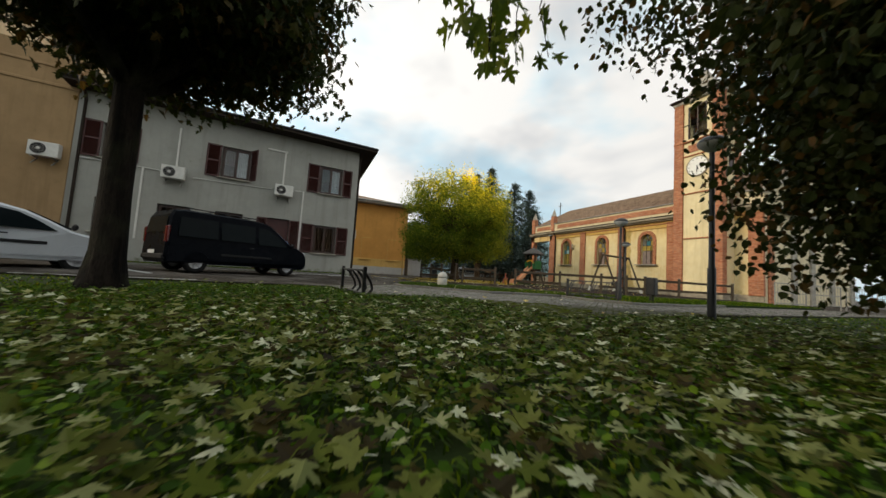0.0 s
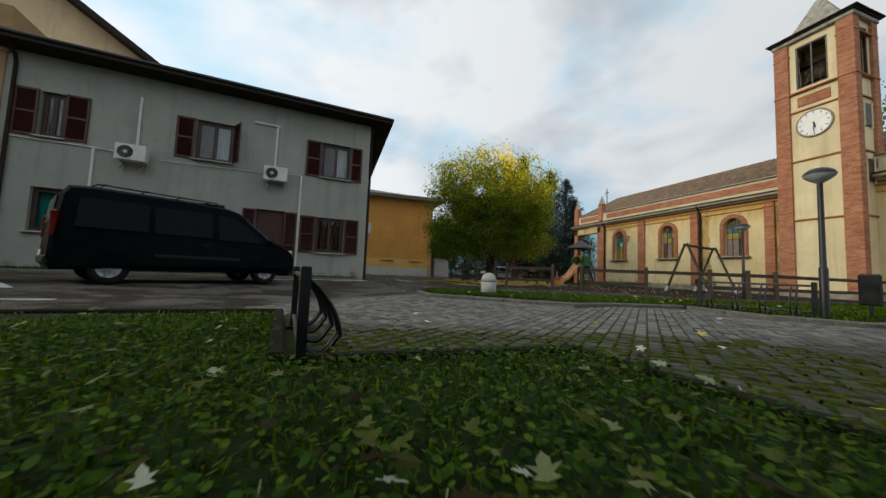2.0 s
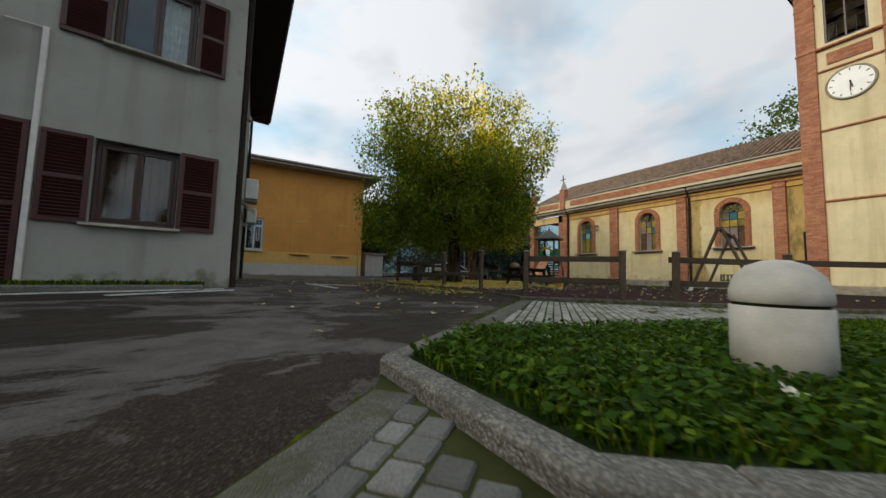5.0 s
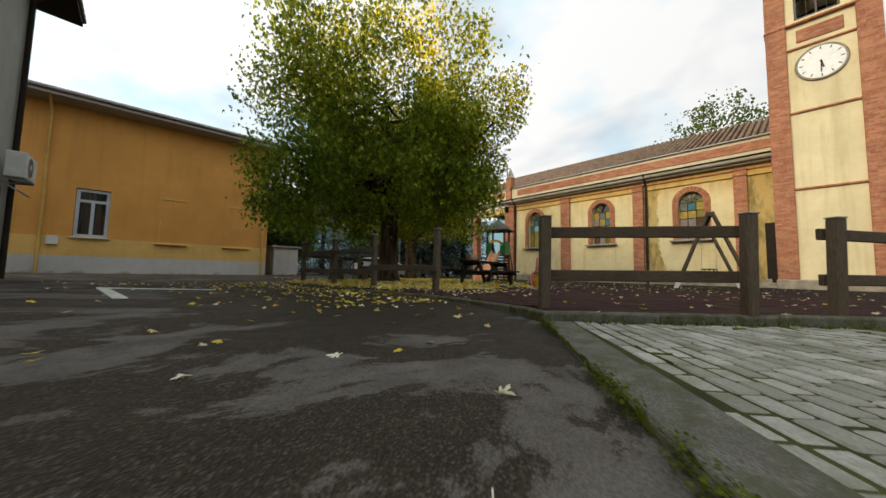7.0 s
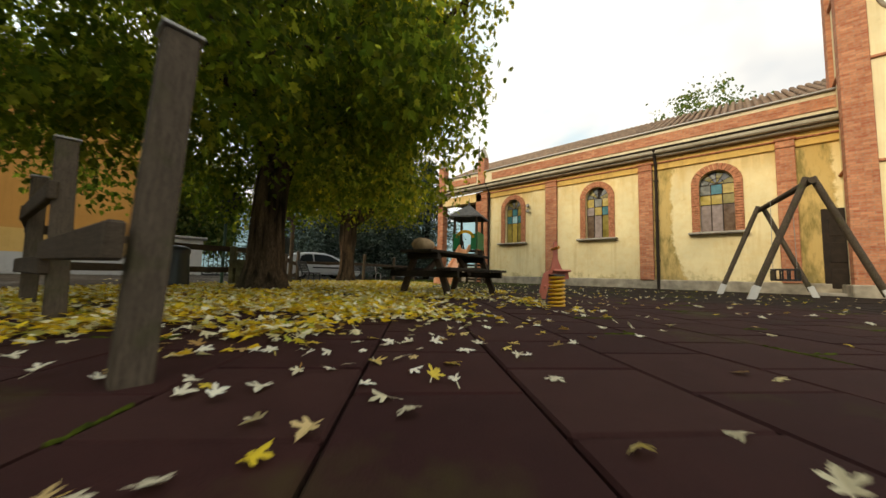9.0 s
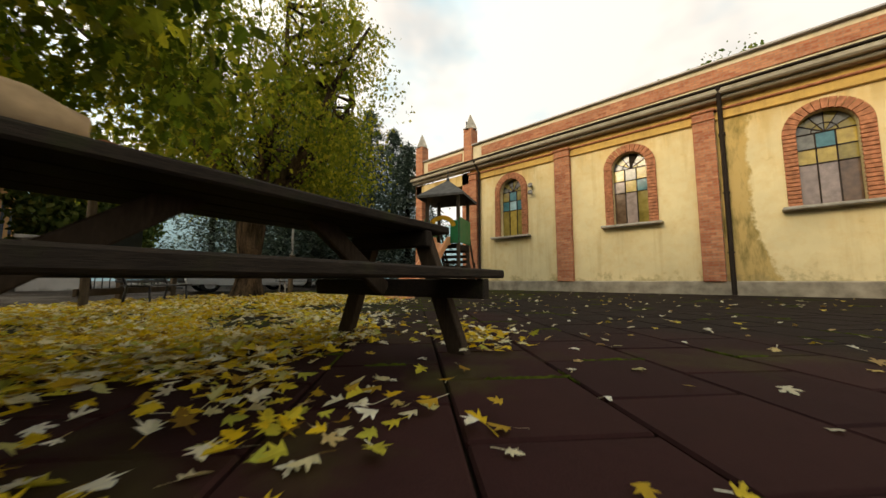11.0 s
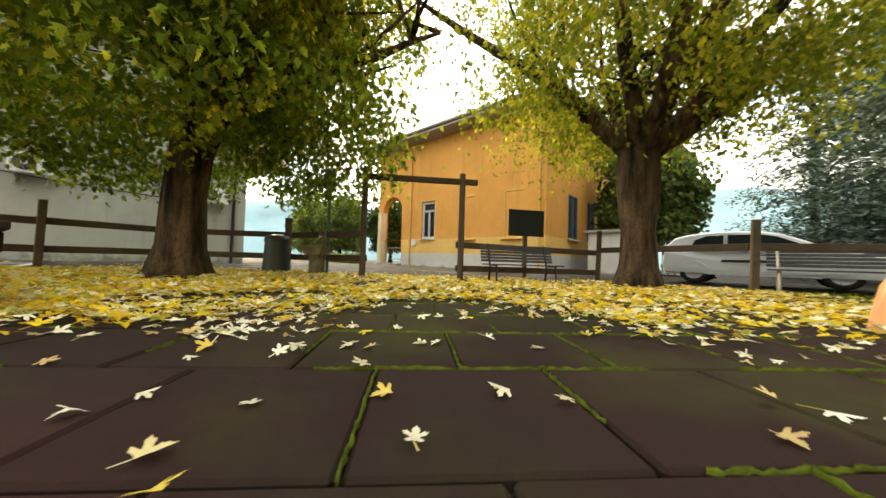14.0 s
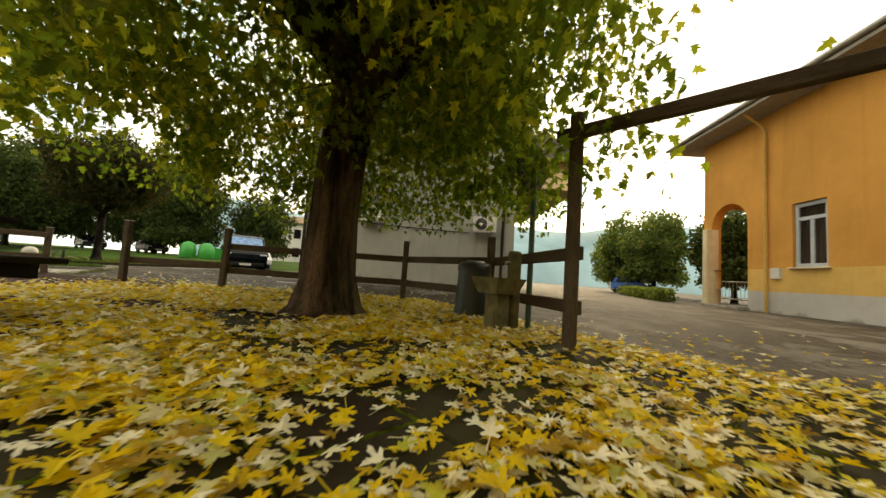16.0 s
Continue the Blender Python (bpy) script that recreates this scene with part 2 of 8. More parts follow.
def stucco(name, col, stain, low=None, low_top=0.6, grain=0.25, top_z=None, wet_at=()):
    """Painted plaster with blotches, rain streaks and damp at its foot."""
    m = Mat(name, 0.88)
    big, mid, fine = m.noise(0.7, 5, 0.6), m.noise(3.5, 5, 0.6), m.noise(90, 3)
    streak = m.noise(2.2, 4, 0.6, stretch=(1.6, 1.6, 0.12))
    c = m.ramp(big, [(0.3, tuple(v * 0.86 for v in col)), (0.7, tuple(min(1, v * 1.08) for v in col))])
    c = m.mix(m.ramp(mid, [(0.45, 0.0), (0.75, 0.35)]), c, stain)
    c = m.mix(m.ramp(streak, [(0.52, 0.0), (0.74, 0.4)]), c, tuple(v * 0.72 for v in stain))
    if top_z:
        wet = m.math("MULTIPLY", m.span(m.axis(2), top_z - 1.5, top_z), m.ramp(m.noise(1.1, 5, 0.65, stretch=(1, 1, 0.5)), [(0.36, 0.0), (0.56, 1.0)]))
        c = m.mix(m.math("MULTIPLY", wet, 0.85), c, stain)
        drip = m.math("MULTIPLY", m.span(m.axis(2), top_z - 1.1, top_z + 0.1), m.ramp(m.noise(2.6, 5, 0.6, stretch=(1, 1, 0.1)), [(0.5, 0.0), (0.6, 1.0)]))
        c = m.mix(m.math("MULTIPLY", drip, 0.6), c, tuple(v * 0.42 for v in stain))
    for y0, y1, z1 in wet_at:
        # rain stain beside a downpipe, widening towards the ground
        wob = m.math("MULTIPLY", m.math("SUBTRACT", mid, 0.5), 0.5)
        edge = m.math("ADD", m.math("ADD", m.axis(1), wob), m.math("MULTIPLY", m.math("POWER", m.span(m.axis(2), z1 * 0.42, 0.3), 2.0), y1 - y0))
        inner = m.math("MULTIPLY", m.ramp(m.span(edge, y0 - 0.04, y0 + 0.04), [(0.0, 0.0), (1.0, 1.0)]), m.ramp(m.span(m.axis(1), y1 + 0.03, y1 - 0.03), [(0.0, 0.0), (1.0, 1.0)]))
        c = m.mix(m.math("MULTIPLY", inner, 0.8), c, (0.5, 0.33, 0.1))
        drip2 = m.math("MULTIPLY", inner, m.ramp(m.noise(3.5, 5, 0.65, stretch=(1, 1, 0.3)), [(0.45, 0.0), (0.62, 0.75)]))
        c = m.mix(drip2, c, (0.16, 0.14, 0.045))
    if low:
        damp = m.math("ADD", m.span(m.axis(2), low_top, 0.0), m.math("MULTIPLY", m.math("SUBTRACT", mid, 0.55), 2.2))
        c = m.mix(m.ramp(damp, [(0.25, 0.0), (0.75, 0.85)]), c, low)
    m.color(c).bump(m.math("ADD", fine, m.math("MULTIPLY", mid, 1.5)), grain, 0.006)
    return m.m


def brick_mat(name, a, b, mortar, along="y", w=0.25, h=0.07, vary=0.5):
    m = Mat(name, 0.9)
    cx = m.n.new("ShaderNodeCombineXYZ")
    s = m.n.new("ShaderNodeSeparateXYZ")
    m.l.new(m.pos, s.inputs[0])
    sm = m.math("ADD", s.outputs[0], s.outputs[1])
    m.l.new(sm, cx.inputs[0])
    m.l.new(s.outputs[2], cx.inputs[1])
    t = m.n.new("ShaderNodeTexBrick")
    t.inputs["Scale"].default_value = 1.0
    t.inputs["Brick Width"].default_value, t.inputs["Row Height"].default_value = w, h
    t.inputs["Mortar Size"].default_value, t.inputs["Mortar Smooth"].default_value = 0.007, 0.3
    t.inputs["Color1"].default_value, t.inputs["Color2"].default_value = (*a, 1), (*b, 1)
    t.inputs["Mortar"].default_value = (*mortar, 1)
    m.l.new(cx.outputs[0], t.inputs["Vector"])
    c = m.mix(m.ramp(m.noise(1.5, 5), [(0.4, 0.0), (0.75, 0.45)]), t.outputs["Color"], tuple(v * 0.45 for v in a))
    c = m.mix(m.ramp(m.noise(14, 4), [(0.45, 0.0), (0.8, 0.3)]), c, (0.55, 0.42, 0.3))
    m.color(c).bump(m.math("ADD", t.outputs["Fac"], m.math("MULTIPLY", m.noise(60, 3), -0.4)), -0.5, 0.012)
    return m.m


def wood_mat(name, a, b, along=(8, 8, 1.0), rough=0.8, moss=None):
    """Weathered timber: long grain, checks and grey bloom, in each piece's own axes."""
    m = Mat(name, rough)
    tc = m.n.new("ShaderNodeTexCoord")
    oi = m.n.new("ShaderNodeObjectInfo")
    off = m.n.new("ShaderNodeVectorMath")
    off.operation = "ADD"
    m.l.new(tc.outputs["Object"], off.inputs[0])
    m.l.new(oi.outputs["Random"], off.inputs[1])
    v = off.outputs[0]
    grain, big, fine = m.noise(9, 6, 0.65, v, along), m.noise(2.5, 4, 0.6, v), m.noise(40, 4, 0.6, v, along)
    c = m.ramp(grain, [(0.25, a), (0.7, b)])
    c = m.mix(m.ramp(fine, [(0.3, 0.6), (0.5, 0.0)]), c, tuple(x * 0.35 for x in a))
    c = m.mix(m.ramp(big, [(0.45, 0.0), (0.75, 0.5)]), c, tuple(x * 0.6 for x in a))
    if moss:
        c = m.mix(m.ramp(m.noise(5, 5, 0.6), [(0.55, 0.0), (0.72, 0.6)]), c, moss)
    m.color(c).bump(m.math("ADD", grain, fine), 0.4, 0.006)
    return m.m


def leaf_mat(name, stops, rough=0.55, back=0.35, field=None, glow=1.0):
    """Thin leaf: a colour for each leaf from the stops, and light that comes through it."""
    m = Mat(name, rough)
    m.p.inputs["Specular IOR Level"].default_value = 0.06
    r = m.geo.outputs["Random Per Island"]
    if field:
        r = m.math("ADD", m.math("MULTIPLY", r, 0.55), field(m))
    c = m.ramp(r, stops)
    c = m.mix(m.ramp(m.noise(35, 3), [(0.4, 0.0), (0.7, 0.25)]), c, tuple(v * 0.5 for v in stops[0][1]))
    m.color(c)
    tr = m.n.new("ShaderNodeBsdfTranslucent")
    ad = m.n.new("ShaderNodeMixShader")
    ad.inputs[0].default_value = back
    out = m.n["Material Output"]
    m.l.new(m.mix(1.0, c, (2.0 * glow, 1.9 * glow, 1.1 * glow), "MULTIPLY"), tr.inputs["Color"])
    m.l.new(m.p.outputs[0], ad.inputs[1])
    m.l.new(tr.outputs[0], ad.inputs[2])
    m.l.new(ad.outputs[0], out.inputs["Surface"])
    return m.m


def aggregate(name, col, moss=None, size=85):
    """Rough concrete: pebbles of many greys in a darker paste, blotched, with moss where given."""
    m = Mat(name, 0.95)
    vor = m.n.new("ShaderNodeTexVoronoi")
    vor.inputs["Scale"].default_value = size
    m.l.new(m.pos, vor.inputs["Vector"])
    big, fine = m.noise(5, 5, 0.6), m.noise(240, 3)
    c = m.ramp(vor.outputs["Color"], [(0.2, tuple(v * 0.62 for v in col)), (0.5, col), (0.85, tuple(min(1, v * 1.35) for v in col))])
    c = m.mix(m.ramp(vor.outputs["Distance"], [(0.4, 0.0), (0.75, 0.7)]), c, tuple(v * 0.35 for v in col))
    c = m.mix(m.ramp(big, [(0.4, 0.5), (0.65, 0.0)]), c, tuple(v * 0.5 for v in col))
    if moss:
        c = m.mix(m.ramp(m.noise(7, 5, 0.65), [(0.44, 0.0), (0.6, 0.85)]), c, moss)
    m.color(c).bump(m.math("SUBTRACT", fine, m.math("MULTIPLY", vor.outputs["Distance"], 1.5)), 0.8, 0.008)
    return m.m


def glass_mat(name, tint=(0.9, 0.95, 0.95), rough=0.02):
    m = Mat(name, rough)
    m.p.inputs["Transmission Weight"].default_value = 1.0
    m.p.inputs["IOR"].default_value = 1.45
    m.color(m.mix(m.ramp(m.noise(3, 4), [(0.5, 0.0), (0.8, 0.15)]), tint, tuple(v * 0.7 for v in tint)))
    return m.m


def asphalt_mat():
    m = Mat("asphalt", 0.85)
    stones, patch = m.noise(90, 3, 0.7), m.noise(0.7, 9, 0.68, dist=0.5, stretch=(1.0, 1.5, 1.0))
    # darker surface beside the playground
    adjoining = m.math("MULTIPLY", m.math("MULTIPLY", m.span(m.axis(1), 15.8, 17.2), m.span(m.axis(1), 26.0, 24.0)), m.span(m.axis(0), 5.6, 7.0))
    patch = m.math("ADD", m.math("SUBTRACT", patch, m.math("MULTIPLY", adjoining, 0.14)), m.math("MULTIPLY", m.span(m.axis(0), 6.2, 4.2), 0.03))
    vor = m.n.new("ShaderNodeTexVoronoi")
    vor.inputs["Scale"].default_value = 125
    m.l.new(m.pos, vor.inputs["Vector"])
    c = m.ramp(patch, [(0.44, (0.034, 0.025, 0.0165)), (0.52, (0.042, 0.032, 0.022)), (0.532, (0.112, 0.1, 0.088)), (0.68, (0.15, 0.138, 0.124))])
    c = m.mix(m.ramp(m.noise(3.1, 5, 0.65), [(0.35, 0.45), (0.55, 0.0)]), c, (0.026, 0.02, 0.0145))
    c = m.mix(m.math("MULTIPLY", m.ramp(vor.outputs["Color"], [(0.6, 0.0), (0.8, 0.55)]), m.math("SUBTRACT", 1.0, m.math("MULTIPLY", adjoining, 0.7))), c, (0.13, 0.112, 0.09))
    c = m.mix(m.math("MULTIPLY", m.ramp(vor.outputs["Distance"], [(0.38, 0.0), (0.65, 0.8)]), m.ramp(patch, [(0.5, 1.0), (0.56, 0.35)])), c, (0.013, 0.01, 0.0075))
    c = m.mix(m.ramp(stones, [(0.5, 0.0), (0.7, 0.5)]), c, (0.02, 0.016, 0.012))
    c = m.mix(m.ramp(m.noise(1.7, 6, 0.65), [(0.6, 0.0), (0.8, 0.4)]), c, (0.055, 0.045, 0.028))
    m.color(c).bump(m.math("ADD", vor.outputs["Distance"], stones), 0.55, 0.006)
    m.rough(m.ramp(patch, [(0.38, 0.62), (0.6, 0.92)]))
    return m.m


MAT = {}
MAT["asphalt"] = asphalt_mat()
MAT["soil"] = plain("soil", (0.035, 0.04, 0.016), 0.95, vary=0.5, scale=3, grain=50, bump=0.8)
MAT["lawn"] = plain("lawn", (0.018, 0.032, 0.007), 0.95, vary=0.55, scale=2.2, grain=70, bump=0.9)
MAT["kerb"] = aggregate("kerb_concrete", (0.24, 0.23, 0.2))
MAT["kerb_old"] = aggregate("grey_mossy_kerb", (0.14, 0.125, 0.09), (0.05, 0.055, 0.01))
MAT["band"] = aggregate("rough_aggregate_concrete", (0.22, 0.21, 0.18), (0.1, 0.1, 0.06), 190)
MAT["kerb_play"] = aggregate("pale_mossy_kerb", (0.2, 0.19, 0.155), (0.07, 0.072, 0.025), 170)
# near-black colour imitates the shadow line along the raised lawn kerb
MAT["kerb_dark"] = plain("shadow_dark_edging", (0.016, 0.015, 0.008), 0.95, vary=0.5, scale=7, grain=90, bump=0.7)
MAT["kerb_moss"] = plain("mossy_edging", (0.035, 0.035, 0.018), 0.95, vary=0.5, scale=7, grain=90, bump=0.7)
MAT["house"] = stucco("house_plaster", (0.33, 0.325, 0.29), (0.26, 0.25, 0.215), (0.13, 0.14, 0.085), 0.55)
MAT["old_house"] = stucco("ochre_plaster", (0.33, 0.215, 0.11), (0.23, 0.15, 0.075), (0.12, 0.09, 0.055), 0.7)
MAT["old_gable"] = stucco("peach_plaster", (0.66, 0.5, 0.31), (0.5, 0.36, 0.2))
MAT["orange"] = stucco("orange_plaster", (0.6, 0.29, 0.075), (0.5, 0.235, 0.06))
MAT["orange_low"] = stucco("pale_orange_plaster", (0.68, 0.43, 0.14), (0.52, 0.27, 0.07))
MAT["orange_plinth"] = stucco("grey_plinth_plaster", (0.5, 0.48, 0.45), (0.4, 0.37, 0.34), (0.2, 0.19, 0.16), 0.3)
MAT["church"] = stucco("cream_plaster", (0.77, 0.645, 0.365), (0.64, 0.4, 0.12), (0.33, 0.27, 0.13), 0.9, top_z=5.3, wet_at=((19.36, 19.97, 5.0), (15.2, 16.0, 5.0)))
MAT["tower"] = stucco("tower_plaster", (0.78, 0.66, 0.4), (0.66, 0.5, 0.24), (0.4, 0.33, 0.2), 0.7)
MAT["cream_trim"] = stucco("cream_trim_plaster", (0.7, 0.6, 0.4), (0.42, 0.34, 0.18))
MAT["ochre_band"] = stucco("ochre_band_plaster", (0.62, 0.4, 0.12), (0.32, 0.2, 0.08))
MAT["brick"] = brick_mat("red_brick", (0.36, 0.11, 0.055), (0.56, 0.24, 0.12), (0.3, 0.2, 0.13), vary=0.7)
MAT["brick_trim"] = plain("red_brick_trim", (0.45, 0.19, 0.1), 0.9, vary=0.45, scale=9, grain=70, bump=0.5)
MAT["cornice"] = stucco("rain_stained_cornice", (0.42, 0.37, 0.28), (0.13, 0.11, 0.07), top_z=6.6)
MAT["stone"] = plain("grey_stone", (0.38, 0.35, 0.29), 0.9, vary=0.4, scale=4, grain=80, bump=0.4)
MAT["plinth_stone"] = plain("plinth_cement", (0.36, 0.31, 0.23), 0.92, vary=0.45, scale=3, grain=80, bump=0.5)
MAT["roof_tile"] = plain("weathered_clay_tile", (0.24, 0.16, 0.105), 0.9, vary=0.55, scale=3, grain=40, bump=0.5)
MAT["lead"] = plain("grey_sheet_metal", (0.32, 0.3, 0.27), 0.5, 0.4, vary=0.3, scale=4)
MAT["dark_metal"] = plain("dark_painted_metal", (0.02, 0.02, 0.021), 0.42, 0.3, vary=0.3)
MAT["eave"] = plain("dark_eave_wood", (0.035, 0.026, 0.02), 0.8, vary=0.3)
MAT["pale_eave"] = plain("pale_eave_boards", (0.36, 0.33, 0.29), 0.8, vary=0.2)
MAT["shutter"] = plain("oxblood_painted_wood", (0.055, 0.012, 0.009), 0.5, vary=0.3, scale=5)
MAT["frame_dark"] = plain("dark_brown_window_wood", (0.045, 0.02, 0.012), 0.45)
MAT["frame_white"] = plain("white_window_frame", (0.46, 0.5, 0.54), 0.4, vary=0.1)
MAT["glass"] = glass_mat("window_glass")
MAT["glass_dark"] = plain("smoked_glass", (0.006, 0.009, 0.01), 0.05, 0.0, vary=0.15, bump=0.0)
MAT["glass_dark"].node_tree.nodes["Principled BSDF"].inputs["Specular IOR Level"].default_value = 0.05
MAT["curtain"] = plain("white_curtain", (0.6, 0.62, 0.63), 0.9, vary=0.25, scale=9)
MAT["curtain_brown"] = plain("brown_curtain", (0.1, 0.055, 0.035), 0.9, vary=0.4, scale=12)
MAT["white_plastic"] = plain("off_white_plastic", (0.62, 0.6, 0.55), 0.5, vary=0.12)
MAT["fence_wood"] = wood_mat("weathered_fence_timber", (0.05, 0.036, 0.024), (0.13, 0.1, 0.07), (14, 14, 1.2), moss=(0.05, 0.055, 0.015))
MAT["fence_rail"] = wood_mat("dark_rail_timber", (0.045, 0.032, 0.022), (0.11, 0.082, 0.055), (1.2, 14, 14))
def bark_mat(name, col):
    """Bark with long upright furrows."""
    m = Mat(name, 0.95)
    rib, fine, big = m.noise(7, 5, 0.6, stretch=(1, 1, 0.12)), m.noise(60, 4, 0.6, stretch=(1, 1, 0.3)), m.noise(1.6, 3)
    c = m.ramp(rib, [(0.4, tuple(v * 0.12 for v in col)), (0.51, tuple(v * 0.8 for v in col)), (0.68, tuple(v * 1.8 for v in col))])
    c = m.mix(m.ramp(fine, [(0.35, 0.6), (0.55, 0.0)]), c, tuple(v * 0.3 for v in col))
    c = m.mix(m.ramp(big, [(0.5, 0.0), (0.72, 0.35)]), c, (0.07, 0.075, 0.04))
    m.color(c).bump(m.math("ADD", rib, m.math("MULTIPLY", fine, 0.3)), 1.0, 0.1)
    return m.m


MAT["bark"] = bark_mat("furrowed_bark", (0.085, 0.056, 0.033))
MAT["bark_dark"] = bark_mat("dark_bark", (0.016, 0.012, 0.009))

# ---- ground ----
LAWN = [(-40, -25), (45, -25), (45, 6.2), (30, 5.6), (7.9, 4.5), (4.05, 3.95), (3.75, 6.45), (1.95, 6.45), (1.65, 8.45), (-40, 6.6)]
PATCH = [(4.1, 11.5), (4.35, 11.3), (5.4, 10.6), (6.35, 9.65), (7.3, 9.8), (8.9, 9.5), (8.75, 8.0), (9.3, 7.2), (11.2, 7.1), (14.2, 7.6), (22, 7.9), (22, 10.2), (16, 10.4), (12.2, 11.3), (9.6, 11.95), (7.2, 12.62), (5.93, 12.96), (5.02, 13.17), (4.87, 13.27), (4.05, 12.64)]
PLAY = [(8.1, 15.95), (11.95, 12.45), (13.4, 11.5), (22.9, 10.9), (24.25, 10.9), (24.25, 28.2), (24.25, 33.0), (21.5, 31.5), (15.2, 30.3), (13.9, 28.4), (11.6, 25.95), (9.3, 24.75), (8.3, 23.7), (8.32, 21.7), (8.45, 19.8), (8.55, 18.4), (8.52, 17.3), (8.38, 16.5)]
PLAZA = [(1.95, 6.45), (3.75, 6.45), (4.05, 3.95), (7.9, 4.5), (22, 5.1), (22, 10.9), (13.4, 11.5), (11.95, 12.45), (8.1, 15.95), (7.0, 15.06), (5.1, 13.52), (4.87, 13.35), (4.1, 12.7), (3.95, 12.4), (2.55, 11.1), (1.3, 9.8), (0.7, 9.1), (1.65, 8.45)]



def inset(poly, d):
    """The outline moved inwards by d."""
    out, n = [], len(poly)
    for i in range(n):
        p, a, b = Vector(poly[i]), Vector(poly[i - 1]), Vector(poly[(i + 1) % n])
        u, w = (p - a).normalized(), (b - p).normalized()
        nu, nw = Vector((-u.y, u.x)), Vector((-w.y, w.x))
        k = (nu + nw)
        k = k / max(0.35, k.length_squared / 2)
        out.append(tuple(p + k * d))
    return out


def inside(x, y, poly):
    hit, j = False, len(poly) - 1
    for i in range(len(poly)):
        (xi, yi), (xj, yj) = poly[i], poly[j]
        if (yi > y) != (yj > y) and x < (xj - xi) * (y - yi) / (yj - yi) + xi:
            hit = not hit
        j = i
    return hit


def kerb_line(pts, w, z1, parent, step=1.0, mat=None):
    """Concrete kerb stones laid end to end along pts, their outer face on the line."""
    for a, b in zip(pts[:-1], pts[1:]):
        a, b = Vector(a), Vector(b)
        d = b - a
        n = max(1, round(d.length / step))
        ang = math.degrees(math.atan2(d.y, d.x))
        ln = d.length / n
        me = Geo().box((0, 0, 0), (ln - 0.008, w, z1 + 0.1), b=0.015).mesh("kerb_stone", mat or MAT["kerb"])
        for i in range(n):
            c = a + d * ((i + 0.5) / n) + Vector((-d.y, d.x)).normalized() * (w / 2)
            part("kerb_stone", me, None, parent, at=pose(c.x, c.y, z1 / 2 - 0.05 + random.uniform(-0.006, 0.006), 0, 0, ang + random.uniform(-0.3, 0.3)))


def rise(x, y):
    """The road lies a little higher away from the kerbs of square, lawn and playground."""
    near = 9.0
    for poly in (PLAZA, PLAY, LAWN):
        for p, q in zip(poly, poly[1:] + poly[:1]):
            p, d = Vector(p), Vector(q) - Vector(p)
            u = max(0.0, min(1.0, (Vector((x, y)) - p).dot(d) / d.length_squared))
            near = min(near, (Vector((x, y)) - p - d * u).length)
        if inside(x, y, poly):
            return 0.048 if poly is PLAY and x < 13 and y > 17 else 0.0
    k = min(1.0, max(0.0, near - 0.6) / 4.2)
    side = max(0.0, min(1.0, (y - 15.9) / 1.3)) if x < 13 else 0.0
    return max(0.048 * side, 0.125 * k * k * (3 - 2 * k))


gx = [-400, -150, -60, -36] + [-24 + 1.2 * i for i in range(36)] + [24, 40, 90, 200, 500]
gy = [-300, -100, -40, -10, 0] + [4 + 1.2 * i for i in range(32)] + [48, 60, 90, 200, 600]
gn = len(gy)
ground = part("ground", Geo().add([(x, y, rise(x, y)) for x in gx for y in gy], [(i * gn + j, (i + 1) * gn + j, (i + 1) * gn + j + 1, i * gn + j + 1) for i in range(len(gx) - 1) for j in range(gn - 1)], True), MAT["asphalt"], label="dark worn asphalt with pale dusty patches", kind="structure")
part("lawn", Geo().prism(inset(LAWN, 0.1), -0.2, 0.085), MAT["lawn"], label="raised lawn with clover and fallen maple leaves", kind="structure")
part("grass_patch", Geo().prism(inset(PATCH, 0.1), -0.2, 0.085), MAT["lawn"], label="kerbed grass patch beside the paved square", kind="structure")
play_floor = part("playground_floor", Geo().prism(inset(PLAY, 0.1), -0.2, 0.072), MAT["soil"], label="earth bed under the playground's rubber tiles", kind="structure")
plaza = part("paved_square", Geo().prism(PLAZA, -0.2, 0.021), MAT["soil"], label="mossy bed under grey concrete pavers", kind="structure")
kerb_lawn = thing("kerb_lawn", pose(0, 0, 0), "worn concrete kerb round the lawn", "kerb", kind="structure")
kerb_line([LAWN[i] for i in range(3, 9)] + [(-9, 7.9)], 0.09, 0.118, kerb_lawn, 1.0, MAT["kerb_dark"])
kerb_patch = thing("kerb_patch", pose(0, 0, 0), "worn concrete kerb round the grass patch", "kerb", kind="structure")
kerb_line(PATCH[-6:] + PATCH[:10], 0.13, 0.1, kerb_patch, 0.8)
kerb_play = thing("kerb_playground", pose(0, 0, 0), "mossy concrete kerb along the playground fence", "kerb", kind="structure")
kerb_line(PLAY[9:] + PLAY[:1], 0.115, 0.1, kerb_play, 0.9, MAT["kerb_old"])
kerb_line(PLAY[:4], 0.14, 0.1, kerb_play, 1.0, MAT["kerb_play"])


# ---- windows ----
def pane_frame(g, x0, x1, z0, z1, y, w, d):
    g.box(((x0 + x1) / 2, y, z0 + w / 2), (x1 - x0, d, w), b=0.006)
    g.box(((x0 + x1) / 2, y, z1 - w / 2), (x1 - x0, d, w), b=0.006)
    g.box((x0 + w / 2, y, (z0 + z1) / 2), (w, d, z1 - z0 - 2 * w), b=0.006)
    g.box((x1 - w / 2, y, (z0 + z1) / 2), (w, d, z1 - z0 - 2 * w), b=0.006)


